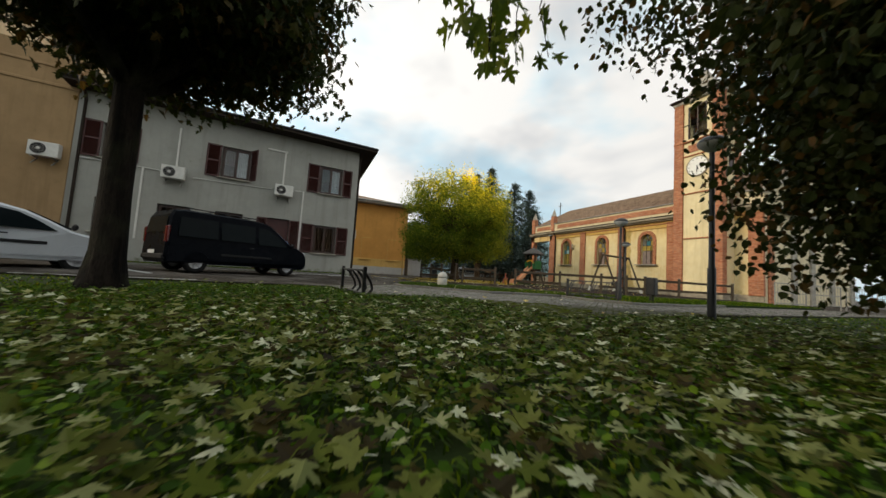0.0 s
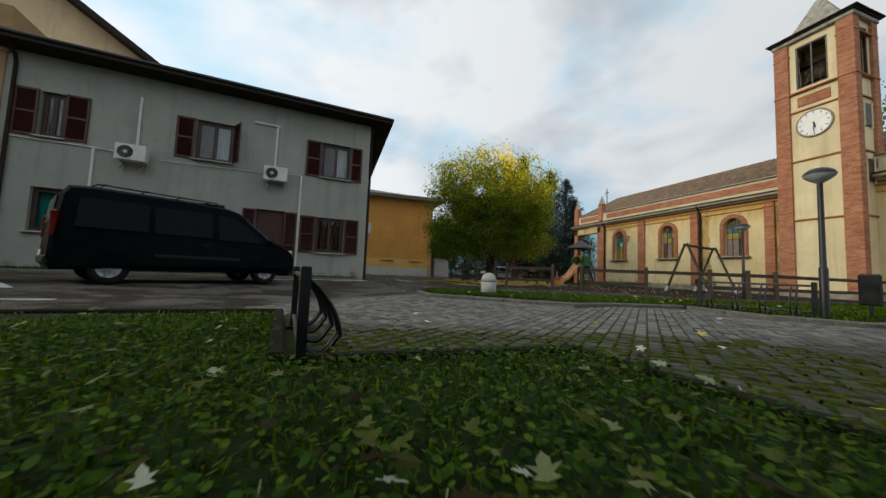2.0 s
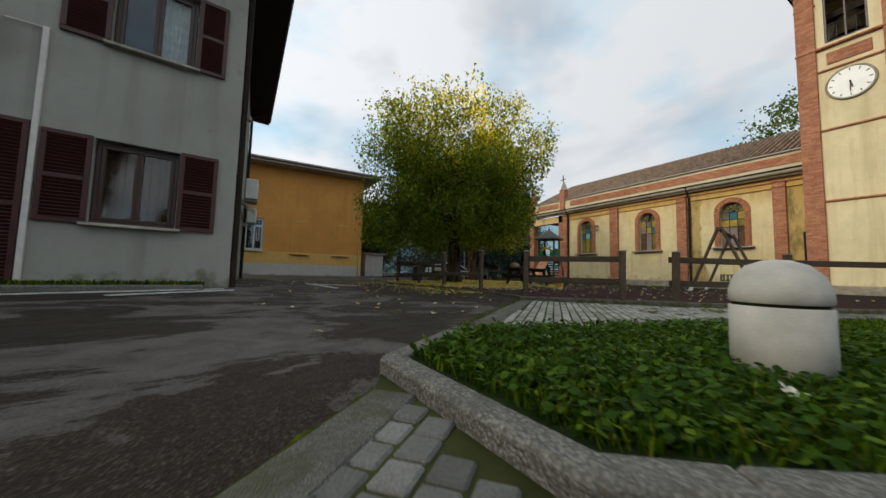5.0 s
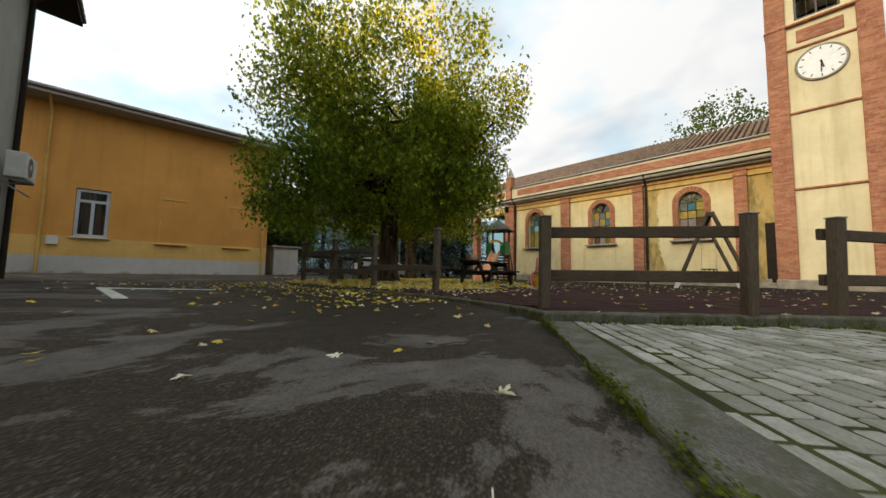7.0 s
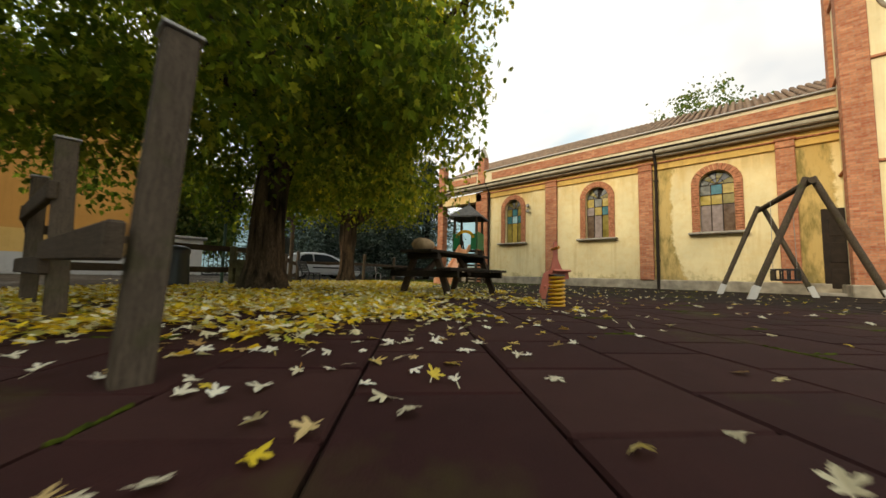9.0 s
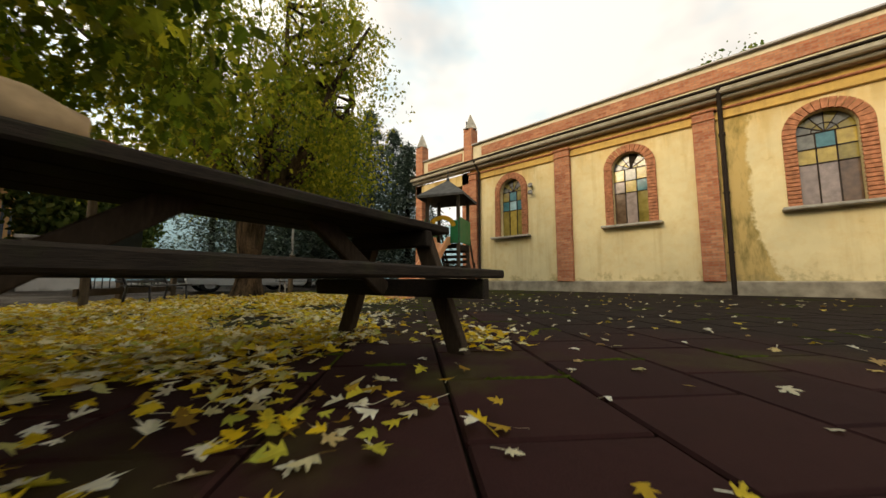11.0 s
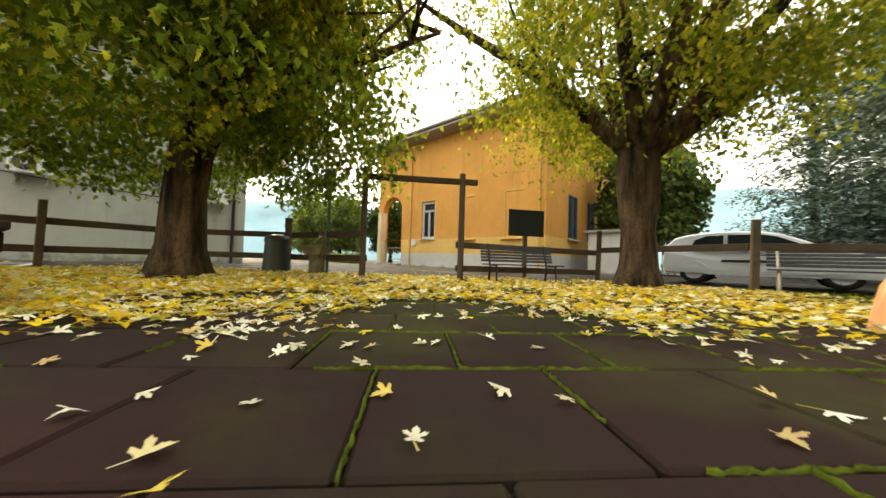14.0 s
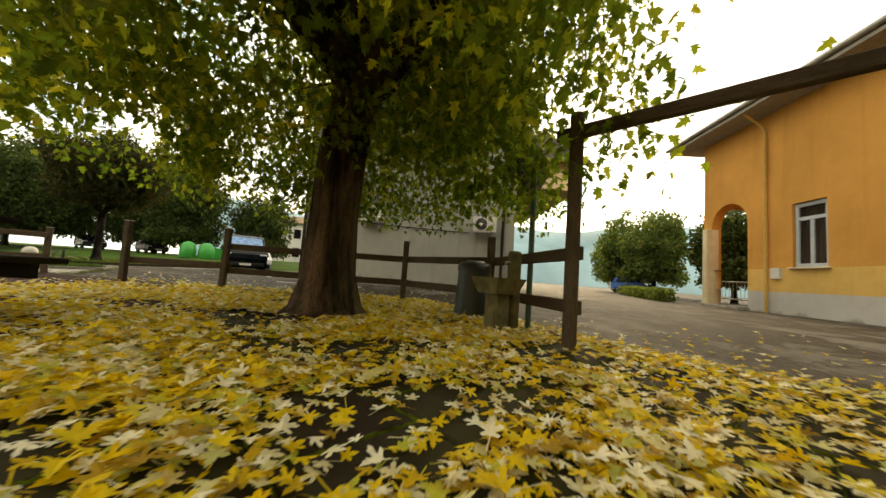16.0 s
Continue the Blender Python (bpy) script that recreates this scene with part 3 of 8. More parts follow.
def window(parent, name, x0, x1, z0, z1, frame_mat, curtain=None, depth=0.16, label="", sill=MAT["stone"], transom=0.0, full=True):
    """A two-leaf window set back in its opening: frame, leaves, panes, sill and a curtain behind. x runs along the wall, y into it."""
    w = part(name, Geo(), frame_mat, parent, label)
    g = Geo()
    pane_frame(g, x0 + 0.01, x1 - 0.01, z0 + 0.01, z1 - 0.01, depth, 0.06, 0.07)
    part("window_frame", g, frame_mat, w)
    top = z1 - 0.07 - transom
    xm = (x0 + x1) / 2
    bays = [(x0 + 0.07, xm, z0 + 0.07, top), (xm, x1 - 0.07, z0 + 0.07, top)]
    if transom:
        bays.append((x0 + 0.07, x1 - 0.07, top, z1 - 0.07))
    for a, b, lo, hi in bays:
        g = Geo()
        pane_frame(g, a, b, lo, hi, depth - 0.01, 0.055, 0.06)
        leaf = part("casement", g, frame_mat, w)
        part("pane", Geo().box(((a + b) / 2, depth, (lo + hi) / 2), (b - a - 0.1, 0.008, hi - lo - 0.1)), MAT["glass"], leaf).visible_shadow = False
    if sill:
        part("sill", Geo().box((xm, -0.03, z0 - 0.025), (x1 - x0 + 0.16, 0.2, 0.05), b=0.008), sill, w)
    if curtain:
        n, g = 26, Geo()
        for i in range(n):
            xs, xw = (x0, x1 - x0) if full else (x0 + (x1 - x0) * 0.52, (x1 - x0) * 0.48)
            xa, xb = xs + xw * i / n, xs + xw * (i + 1) / n
            ya, yb = depth + 0.14 + 0.025 * math.sin(i * 1.9), depth + 0.14 + 0.025 * math.sin((i + 1) * 1.9)
            g.add([(xa, ya, z0), (xb, yb, z0), (xb, yb, z1), (xa, ya, z1)], [(0, 1, 2, 3)], True)
        part("curtain", g, curtain, w)
    return w


def shutter(parent, x0, x1, z0, z1, hinge=None, angle=0.0):
    """A louvred leaf flat against the wall, or swung out about its hinge side."""
    g = Geo()
    w, h = x1 - x0, z1 - z0
    pane_frame(g, 0, w, 0, h, 0, 0.07, 0.04)
    g.box((w / 2, 0, h / 2), (w - 0.1, 0.04, 0.07), b=0.005)
    k = int(h / 0.055)
    for i in range(1, k):
        z = h * i / k
        if abs(z - h / 2) > 0.04:
            g.box((0, 0, 0), (w - 0.12, 0.008, 0.055), m=pose(w / 2, 0, z, 40, 0, 0))
    at = pose(x0, -0.035, z0) if hinge is None else pose(hinge, -0.03, z0, 0, 0, angle)
    return part("shutter", g, MAT["shutter"], parent, at=at)


# ---- grey house ----
HOUSE = Matrix.Translation((3.15, 18.72, 0)) @ pose(0, 0, 0, 0, 0, 7) @ Matrix.Translation((-10.9, 0, 0))
house = thing("house", HOUSE, "two-storey grey plastered house with oxblood shutters", "house")
HX = 10.9
holes = [(0.95, 2.02, 1.32, 2.65, 0), (2.82, 3.93, 0.95, 2.68, 0), (4.79, 5.86, 0.95, 2.66, 0), (6.85, 7.8, 0.1, 2.66, 0), (8.93, 10.02, 1.17, 2.57, 0)]
holes += [(0.93, 1.5, 4.2, 5.6, 0), (4.82, 5.95, 4.2, 5.62, 0), (9.0, 10.12, 4.2, 5.63, 0)]
part("wall_front", wall_geo(HX, 6.7, 0.35, holes), MAT["house"], house)
SIDE = pose(HX - 0.002, 0.352, 0, 0, 0, 82.6)
part("wall_side", wall_geo(6.9, 6.7, 0.35), MAT["house"], house, at=SIDE)
part("wall_back", Geo().box((5.9, 7.3, 3.35), (11.8, 0.3, 6.7)), MAT["house"], house)
part("wall_left", Geo().box((0.15, 3.75, 3.35), (0.3, 6.8, 6.7)), MAT["house"], house)
part("ceiling", Geo().box((5.6, 3.7, 6.55), (10.4, 6.9, 0.1)), MAT["house"], house)
part("upper_floor", Geo().box((5.6, 3.7, 3.3), (10.4, 6.9, 0.2)), MAT["house"], house)
window(house, "window", 0.95, 2.02, 1.32, 2.65, MAT["frame_dark"], None, label="window with a drawn teal blind")
part("blind", Geo().box((1.485, 0.3, 1.98), (1.0, 0.02, 1.25)), plain("teal_blind", (0.02, 0.22, 0.19), 0.7), house, "drawn teal roller blind")
for x0, x1 in ((2.82, 3.93), (4.79, 5.86)):
    window(house, "window", x0, x1, 0.95, 2.68, MAT["frame_dark"], MAT["curtain_brown"])
window(house, "window", 8.93, 10.02, 1.17, 2.57, MAT["frame_dark"], MAT["curtain_brown"])
part("front_door", Geo().box((7.325, 0.18, 1.38), (0.93, 0.07, 2.54), b=0.01), MAT["shutter"], house)
for x0, x1 in ((6.42, 6.85), (7.8, 8.25)):
    shutter(house, x0, x1, 0.1, 2.64)
for a, b in ((8.36, 8.92), (10.03, 10.6)):
    shutter(house, a, b, 1.15, 2.58)
for x0, x1, c in ((0.93, 1.5, MAT["curtain"]), (4.82, 5.95, MAT["curtain"]), (9.0, 10.12, MAT["curtain"])):
    window(house, "window", x0, x1, 4.2, 5.62, MAT["frame_dark"], c, full=False)
for a, b in ((0.38, 0.92), (1.51, 2.07), (4.27, 4.81), (8.42, 8.99), (10.13, 10.6)):
    shutter(house, a, b, 4.18, 5.62)
shutter(house, 5.96, 6.5, 4.18, 5.62, 5.97, -62)
# roof: low hip with a deep dark eave
ro = 0.75
e0, e1, e2, e3 = (-0.1, -ro), (HX + ro, -ro + 0.03), (HX + 1.7, 7.3 + ro), (-0.1, 7.3 + ro)
g = Geo()
g.add([(*e0, 6.92), (*e1, 6.92), (*e2, 6.92), (*e3, 6.92), (2.5, 3.6, 8.3), (8.6, 3.6, 8.3)], [(0, 1, 5, 4), (1, 2, 5), (2, 3, 4, 5), (3, 0, 4)])
part("roof", g, MAT["roof_tile"], house, "low hipped clay tile roof")
part("eave", Geo().prism([e0, e1, e2, e3], 6.7, 6.9), MAT["eave"], house, "dark boarded eave")
g = Geo()
for a, b in ((e0, e1), (e1, e2)):
    g.tube([(a[0], a[1], 6.86), (b[0], b[1], 6.86)], 0.065, 8)
part("gutter", g, MAT["dark_metal"], house)

# ---- ochre house beside it ----
adjoining = thing("ochre_house", HOUSE, "taller ochre plastered house with a peach gable", "house")
part("wall_front", Geo().box((-4.86, 1.96, 4.0), (10, 4, 8.0), b=0.02), MAT["old_house"], adjoining)
part("string_course", Geo().box((-4.86, -0.03, 6.6), (10.1, 0.1, 0.12), b=0.02), MAT["old_house"], adjoining)
part("string_course", Geo().box((-4.86, -0.03, 7.3), (10.1, 0.1, 0.1), b=0.02), MAT["old_house"], adjoining)
g = Geo()
g.add([(-9.5, 4.2, 6.5), (3.0, 4.2, 6.5), (3.0, 4.2, 8.4), (-3.2, 4.2, 12.6), (-9.5, 4.2, 8.4), (-9.5, 14, 6.5), (3.0, 14, 6.5), (3.0, 14, 8.4), (-3.2, 14, 12.6), (-9.5, 14, 8.4)], [(0, 1, 2, 3, 4), (9, 8, 7, 6, 5), (1, 6, 7, 2), (5, 0, 4, 9)])
part("gable", g, MAT["old_gable"], adjoining, "peach plastered gable wall")
g = Geo()
for s in (1, -1):
    g.box((0, 0, 0), (8.4, 10.8, 0.22), m=pose(-3.2 + s * 3.4, 8.9, 10.42, 0, s * 34.1, 0))
part("roof", g, MAT["eave"], adjoining)

# ---- orange building ----
OR = Matrix.Translation((-0.95, 35.3, 0))
orange = thing("orange_building", OR, "orange plastered hall with grey plinth and wide eaves", "building")
OL = 11.55
ow = (4.03, 5.09, 1.62, 3.8, 0)
oa = (0.45, 2.3, 0.25, 4.4, 0.92)
part("wall_upper", wall_geo(OL, 7.3, 0.4, [(ow[0], ow[1], 1.67, 3.8, 0), (oa[0], oa[1], 1.67, 4.4, 0.92)], 1.67), MAT["orange"], orange)
part("wall_lower", wall_geo(OL, 1.67, 0.4, [(oa[0], oa[1], 0.87, 1.67, 0)], 0.87), MAT["orange_low"], orange)
part("plinth", wall_geo(OL, 0.87, 0.4, [(oa[0], oa[1], 0.25, 0.87, 0)]), MAT["orange_plinth"], orange)
window(orange, "window", ow[0], ow[1], 1.69, 3.79, MAT["frame_white"], MAT["curtain_brown"], 0.12, transom=0.45, sill=MAT["cream_trim"])
for a, b in ((6.84, 7.82), (9.57, 10.52)):
    g = Geo()
    g.box(((a + b) / 2, -0.01, 3.78), (b - a, 0.05, 0.05)).box((a, -0.008, 2.7), (0.03, 0.04, 2.15))
    part("blind_niche", g, MAT["ochre_band"], orange, "shallow walled-up window outline")
    part("sill", Geo().box(((a + b) / 2 - 0.03, -0.05, 1.57), (b - a + 0.25, 0.2, 0.06), b=0.01), MAT["orange_low"], orange)
# the long east side
OE = pose(OL, 0.4, 0, 0, 0, 90)
ehole = [(x, x + 1.2, 1.69, 3.85, 0) for x in (2.0, 4.6, 7.2, 9.8, 12.4)]
part("wall_upper", wall_geo(15, 7.3, 0.4, ehole, 1.67), MAT["orange"], orange, at=OE)
part("wall_lower", wall_geo(15, 1.67, 0.4, (), 0.87), MAT["orange_low"], orange, at=OE)
part("plinth", wall_geo(15, 0.87, 0.4), MAT["orange_plinth"], orange, at=OE)
MAT["blue_shutter"] = plain("blue_grey_painted_wood", (0.1, 0.14, 0.18), 0.6)
for x0, x1, a, b, _ in ehole:
    g = Geo()
    pane_frame(g, x0, x1, a, b, 0.03, 0.07, 0.05)
    g.box(((x0 + x1) / 2, 0.03, (a + b) / 2), (0.1, 0.05, b - a - 0.1))
    cs = part("closed_shutter", g, MAT["blue_shutter"], orange, "closed blue-grey louvred shutters", at=OE)
    slat = Geo().box((0, 0, 0), (x1 - x0 - 0.1, 0.008, 0.07)).mesh("slat", MAT["blue_shutter"])
    for i in range(30):
        part("slat", slat, None, cs, at=pose((x0 + x1) / 2, 0.03, a + 0.1 + i * (b - a - 0.2) / 29, 40, 0, 0))
    part("sill", Geo().box(((x0 + x1) / 2, -0.05, a - 0.04), (1.4, 0.2, 0.06), b=0.01), MAT["cream_trim"], orange, at=OE)
part("wall_back", Geo().box((OL / 2, 14.8, 3.65), (OL, 0.4, 7.3)), MAT["orange"], orange)
part("wall_west", Geo().box((0.2, 9.0, 3.65), (0.4, 11.2, 7.3)).box((0.2, 1.9, 5.9), (0.4, 3.0, 2.8)), MAT["orange"], orange)
part("porch_wall", Geo().box((1.7, 3.3, 3.65), (2.6, 0.2, 7.3)).box((2.75, 1.8, 3.65), (0.2, 2.8, 7.3)), MAT["orange"], orange)
g = Geo().prism([(-1.0, -1.0), (OL + 0.9, -1.0), (OL + 0.9, 16), (-1.0, 16)], 7.3, 7.42)
part("eave", g, MAT["pale_eave"], orange, "wide pale boarded eave")
g = Geo().add([(-1.0, -1.0, 7.45), (OL + 0.9, -1.0, 7.45), (OL + 0.9, 16, 7.45), (-1.0, 16, 7.45), (5.5, 5.0, 9.2), (5.6, 10, 9.2)], [(0, 1, 4), (1, 2, 5, 4), (2, 3, 5), (3, 0, 4, 5)])
part("roof", g, MAT["roof_tile"], orange)
g = Geo().tube([(-1.05, -1.07, 7.5), (OL + 0.97, -1.07, 7.5)], 0.085, 8).tube([(OL + 0.97, -1.07, 7.5), (OL + 0.97, 16, 7.5)], 0.085, 8)
part("gutter", g, MAT["lead"], orange)
for x in (3.15, OL - 0.25):
    part("downpipe", Geo().tube([(x, -0.9, 7.4), (x, -0.2, 6.9), (x, -0.09, 6.7), (x, -0.09, 0.1)], 0.05, 8), MAT["ochre_band"], orange)
# arched doorway: dark recess with pale jamb
part("doorway_jamb", Geo().box((0.42, -0.02, 1.85), (0.26, 0.5, 3.2), b=0.01), MAT["cream_trim"], orange)
part("doorway_step", Geo().box((1.4, 0.0, 0.12), (1.95, 0.9, 0.26), b=0.02), MAT["stone"], orange)
g = Geo()
for z in (0.5, 1.2):
    g.tube([(0.6, 0.3, z), (2.25, 0.3, z)], 0.025, 8)
for i in range(9):
    g.tube([(0.65 + i * 0.19, 0.3, 0.5), (0.65 + i * 0.19, 0.3, 1.2)], 0.01, 6)
part("railing", g, MAT["lead"], orange)
part("meter_box", Geo().box((3.5, -0.05, 1.5), (0.34, 0.12, 0.36), b=0.01), MAT["white_plastic"], orange, "white meter box on the wall")

# ---- church ----
CX = 24.42
church = thing("church", pose(CX, 28.4, 0, 0, 0, -90), "cream church nave with brick pilasters and arched windows", "church")
# local x runs south along the wall, local y into the church
Y0 = 28.4
WIN = [(Y0 - 26.87, Y0 - 25.89, 2.22, 4.56), (Y0 - 22.62, Y0 - 21.64, 2.22, 4.54), (Y0 - 18.49, Y0 - 17.51, 2.22, 4.5)]
part("wall_side", wall_geo(17.3, 5.5, 0.5, [(a, b, z0, z1, (b - a) / 2) for a, b, z0, z1 in WIN], 0.0), MAT["church"], church)
part("plinth", Geo().box((8.65, -0.03, 0.22), (17.3, 0.12, 0.48), b=0.03), MAT["plinth_stone"], church)
PIL = [(0.0, 0.42), (Y0 - 24.51, Y0 - 23.95), (Y0 - 20.46, Y0 - 19.97), (Y0 - 16.45, Y0 - 16.0), (16.62, 17.32)]
for a, b in PIL:
    part("pilaster", Geo().box(((a + b) / 2, -0.06, 2.82), (b - a, 0.18, 4.76), b=0.012), MAT["brick"], church, "red brick pilaster")
    part("pilaster_cap", Geo().box(((a + b) / 2, -0.08, 5.13), (b - a + 0.08, 0.24, 0.07), b=0.02).box(((a + b) / 2, -0.075, 4.88), (b - a + 0.04, 0.22, 0.05), b=0.015), MAT["brick_trim"], church)
part("frieze", Geo().box((8.65, -0.012, 5.1), (17.3, 0.04, 0.44), b=0.01), MAT["ochre_band"], church, "ochre frieze stained by rain")
part("moulding", Geo().box((8.65, -0.035, 4.87), (17.3, 0.09, 0.055), b=0.018), MAT["ochre_band"], church)
part("moulding", Geo().box((8.65, -0.045, 5.13), (17.3, 0.11, 0.06), b=0.02), MAT["brick_trim"], church, "thin red moulding under the eaves")
part("cornice", Geo().box((6.9, -0.12, 5.37), (20.9, 0.3, 0.1), b=0.03).box((6.9, -0.2, 5.5), (20.9, 0.48, 0.16), b=0.04), MAT["cornice"], church, "grey stone cornice darkened by rain")
part("gutter_edge", Geo().box((6.9, -0.24, 5.61), (20.9, 0.48, 0.05), b=0.01), MAT["eave"], church)
part("parapet", Geo().box((8.65, 0.2, 6.06), (17.3, 0.34, 0.84), b=0.01), MAT["cream_trim"], church)
part("parapet_panel", Geo().box((8.3, 0.02, 6.12), (15.4, 0.05, 0.4), b=0.01), MAT["brick"], church, "long red brick panel")
part("parapet_coping", Geo().box((8.65, 0.17, 6.5), (17.3, 0.5, 0.07), b=0.02), MAT["lead"], church)
# stained glass windows with brick surrounds
GLASS = [plain("olive_glass", (0.25, 0.2, 0.05), 0.12, vary=0.4, scale=4, bump=0.05), plain("pale_blue_glass", (0.35, 0.55, 0.6), 0.1, vary=0.3, bump=0.05), plain("teal_glass", (0.05, 0.17, 0.2), 0.1, vary=0.3, bump=0.05),
         plain("grey_glass", (0.16, 0.16, 0.14), 0.1, vary=0.3, bump=0.05), plain("brown_glass", (0.13, 0.08, 0.05), 0.12, vary=0.4, bump=0.05), plain("lilac_glass", (0.28, 0.22, 0.2), 0.15, vary=0.3, bump=0.05), plain("yellow_glass", (0.42, 0.31, 0.07), 0.12, vary=0.3, bump=0.05)]
PANES = [[(0, 6, 0), (2, 1, 2), (0, 2, 0)], [(4, 5, 0), (5, 6, 2), (6, 3, 6)], [(5, 5, 4), (6, 6, 0), (3, 2, 6)]]
for (a, b, z0, z1), panes in zip(WIN, PANES):
    w = part("arched_window", Geo(), MAT["stone"], church, "arched stained-glass window in a red brick surround")
    r, c = (b - a) / 2, (a + b) / 2
    zs = z1 - r
    k = 15
    for i in range(k):
        t0, t1 = math.pi * i / k, math.pi * (i + 1) / k - 0.025
        vs = []
        for y in (-0.07, 0.05):
            for rad, t in ((r, t0), (r + 0.24, t0), (r + 0.24, t1), (r, t1)):
                vs.append((c + rad * math.cos(t), y, zs + rad * math.sin(t)))
        part("brick", Geo().add(vs, [(3, 2, 1, 0), (4, 5, 6, 7), (0, 1, 5, 4), (1, 2, 6, 5), (2, 3, 7, 6), (3, 0, 4, 7)]), MAT["brick_trim"], w)
    jamb = Geo().box((0, 0, 0), (0.24, 0.12, 0.085), b=0.008).mesh("brick", MAT["brick_trim"])
    nj = int((zs - z0) / 0.095)
    for i in range(nj):
        for x in (a - 0.12, b + 0.12):
            part("brick", jamb, None, w, at=pose(x, -0.01 + random.uniform(-0.008, 0.008), z0 + 0.05 + i * (zs - z0) / nj, 0, random.uniform(-1, 1), 0))
    part("sill", Geo().box((c, -0.1, z0 - 0.04), (b - a + 0.7, 0.34, 0.08), b=0.02), MAT["stone"], w)
    # panes row by row, then the fanned head
    x3, zz = [a + (b - a) * i / 3 for i in range(4)], [z0 + (zs - z0) * f for f in (0.0, 0.58, 0.79, 1.0)]
    for j in range(3):
        for i in range(3):
            part("pane", Geo().box(((x3[i] + x3[i + 1]) / 2, 0.2, (zz[j] + zz[j + 1]) / 2), ((b - a) / 3 - 0.012, 0.02, zz[j + 1] - zz[j] - 0.012)), GLASS[panes[j][i]], w)
    for i in range(6):
        t0, t1 = math.pi * i / 6, math.pi * (i + 1) / 6
        vs = [(c, 0.2, zs)] + [(c + r * math.cos(t), 0.2, zs + r * math.sin(t)) for t in (t0, (t0 + t1) / 2, t1)]
        part("pane", Geo().add(vs, [(3, 2, 1, 0)]), MAT["eave"] if a > 5 and a < 8 and i == 2 else GLASS[3 if i % 2 else 0], w)
    g = Geo()
    for i in range(1, 3):
        g.box((x3[i], 0.185, (z0 + zs) / 2), (0.025, 0.04, zs - z0))
    for z in zz:
        g.box((c, 0.185, z), (b - a, 0.04, 0.022))
    for i in range(1, 6):
        t = math.pi * i / 6
        g.tube([(c, 0.185, zs), (c + r * math.cos(t), 0.185, zs + r * math.sin(t))], 0.012, 4)
    g.tube([(c + r * 0.45 * math.cos(math.pi * i / 10), 0.185, zs + r * 0.45 * math.sin(math.pi * i / 10)) for i in range(11)], 0.012, 4)
    part("window_grid", g, MAT["eave"], w)
# drainpipe and wall lamps
g = Geo().tube([(Y0 - 19.84, -0.45, 5.6), (Y0 - 19.84, -0.3, 5.3), (Y0 - 19.84, -0.1, 5.0), (Y0 - 19.84, -0.1, 0.1)], 0.055, 8)
for z in (1.2, 2.8, 4.4):
    g.box((Y0 - 19.84, -0.08, z), (0.15, 0.14, 0.04))
part("downpipe", g, MAT["eave"], church)
part("downpipe", Geo().tube([(0.52, -0.45, 5.55), (0.52, -0.1, 5.1), (0.52, -0.1, 0.1)], 0.05, 8), MAT["eave"], church)
flood = thing("wall_lamp", pose(CX - 0.02, 25.45, 3.8), "pair of small grey wall floodlights", "wall lamp")
for z in (0.0, 0.27):
    part("lamp_head", Geo().lathe([(0.0, -0.09), (0.05, -0.08), (0.09, 0.0), (0.1, 0.05), (0.0, 0.05)], n=12, m=pose(-0.13, 0, z, 0, -70, 0)), MAT["lead"], flood)
    part("bracket", Geo().tube([(0, 0, z + 0.05), (-0.1, 0, z + 0.03)], 0.02, 6), MAT["dark_metal"], flood)
# nave roof of half-round tiles and the south front
roof = part("roof", Geo().add([(-3.4, 0.35, 6.48), (17.4, 0.35, 6.48), (17.4, 5.3, 9.0), (-3.4, 5.3, 9.0), (-3.4, 10.3, 6.48), (17.4, 10.3, 6.48)], [(0, 1, 2, 3), (3, 2, 5, 4)]), MAT["roof_tile"], church)
g = Geo()
for i in range(86):
    x = -3.35 + i * 0.242
    g.tube([(x, 0.22, 6.48), (x, 5.3, 9.06)], 0.085, 6, caps=True)
part("tile_ridge", g, MAT["roof_tile"], roof, "weathered half-round clay tiles", kind="stuff")
g = Geo()
g.add([(17.31, 0.01, 0), (17.31, 10.6, 0), (17.31, 10.6, 6.2), (17.31, 5.3, 9.0), (17.31, 0.01, 6.2), (17.0, 0.01, 0), (17.0, 10.6, 0), (17.0, 10.6, 6.2), (17.0, 5.3, 9.0), (17.0, 0.01, 6.2)], [(0, 1, 2, 3, 4), (9, 8, 7, 6, 5), (0, 4, 9, 5), (4, 3, 8, 9), (3, 2, 7, 8)])
part("wall_front", g, MAT["cream_trim"], church)
for y in (0.5, 2.9, 5.0, 7.4, 10.1):
    part("pilaster", Geo().box((17.34, y, 2.6), (0.14, 0.5, 5.2), b=0.01), MAT["brick"] if y == 0.5 else MAT["stone"], church)
part("cornice", Geo().box((17.42, 5.3, 5.4), (0.4, 11.2, 0.28), b=0.05), MAT["stone"], church)
for s in (-1, 1):
    part("gable_coping", Geo().box((0, 0, 0), (0.5, 6.1, 0.2), m=pose(17.3, 5.3 + s * 2.7, 7.72, -s * 27.9, 0, 0)), MAT["stone"], church)
part("oculus", Geo().lathe([(0.0, 0.0), (0.5, 0.0), (0.55, 0.05), (0.0, 0.06)], n=20, m=pose(17.3, 5.3, 7.0, 0, 90, 0)), MAT["frame_dark"], church)
part("wall_back", Geo().box((0.2, 5.3, 3.1), (0.4, 10.2, 6.2)), MAT["church"], church)
part("wall_far", Geo().box((8.65, 10.4, 3.1), (17.3, 0.4, 6.2)), MAT["church"], church)
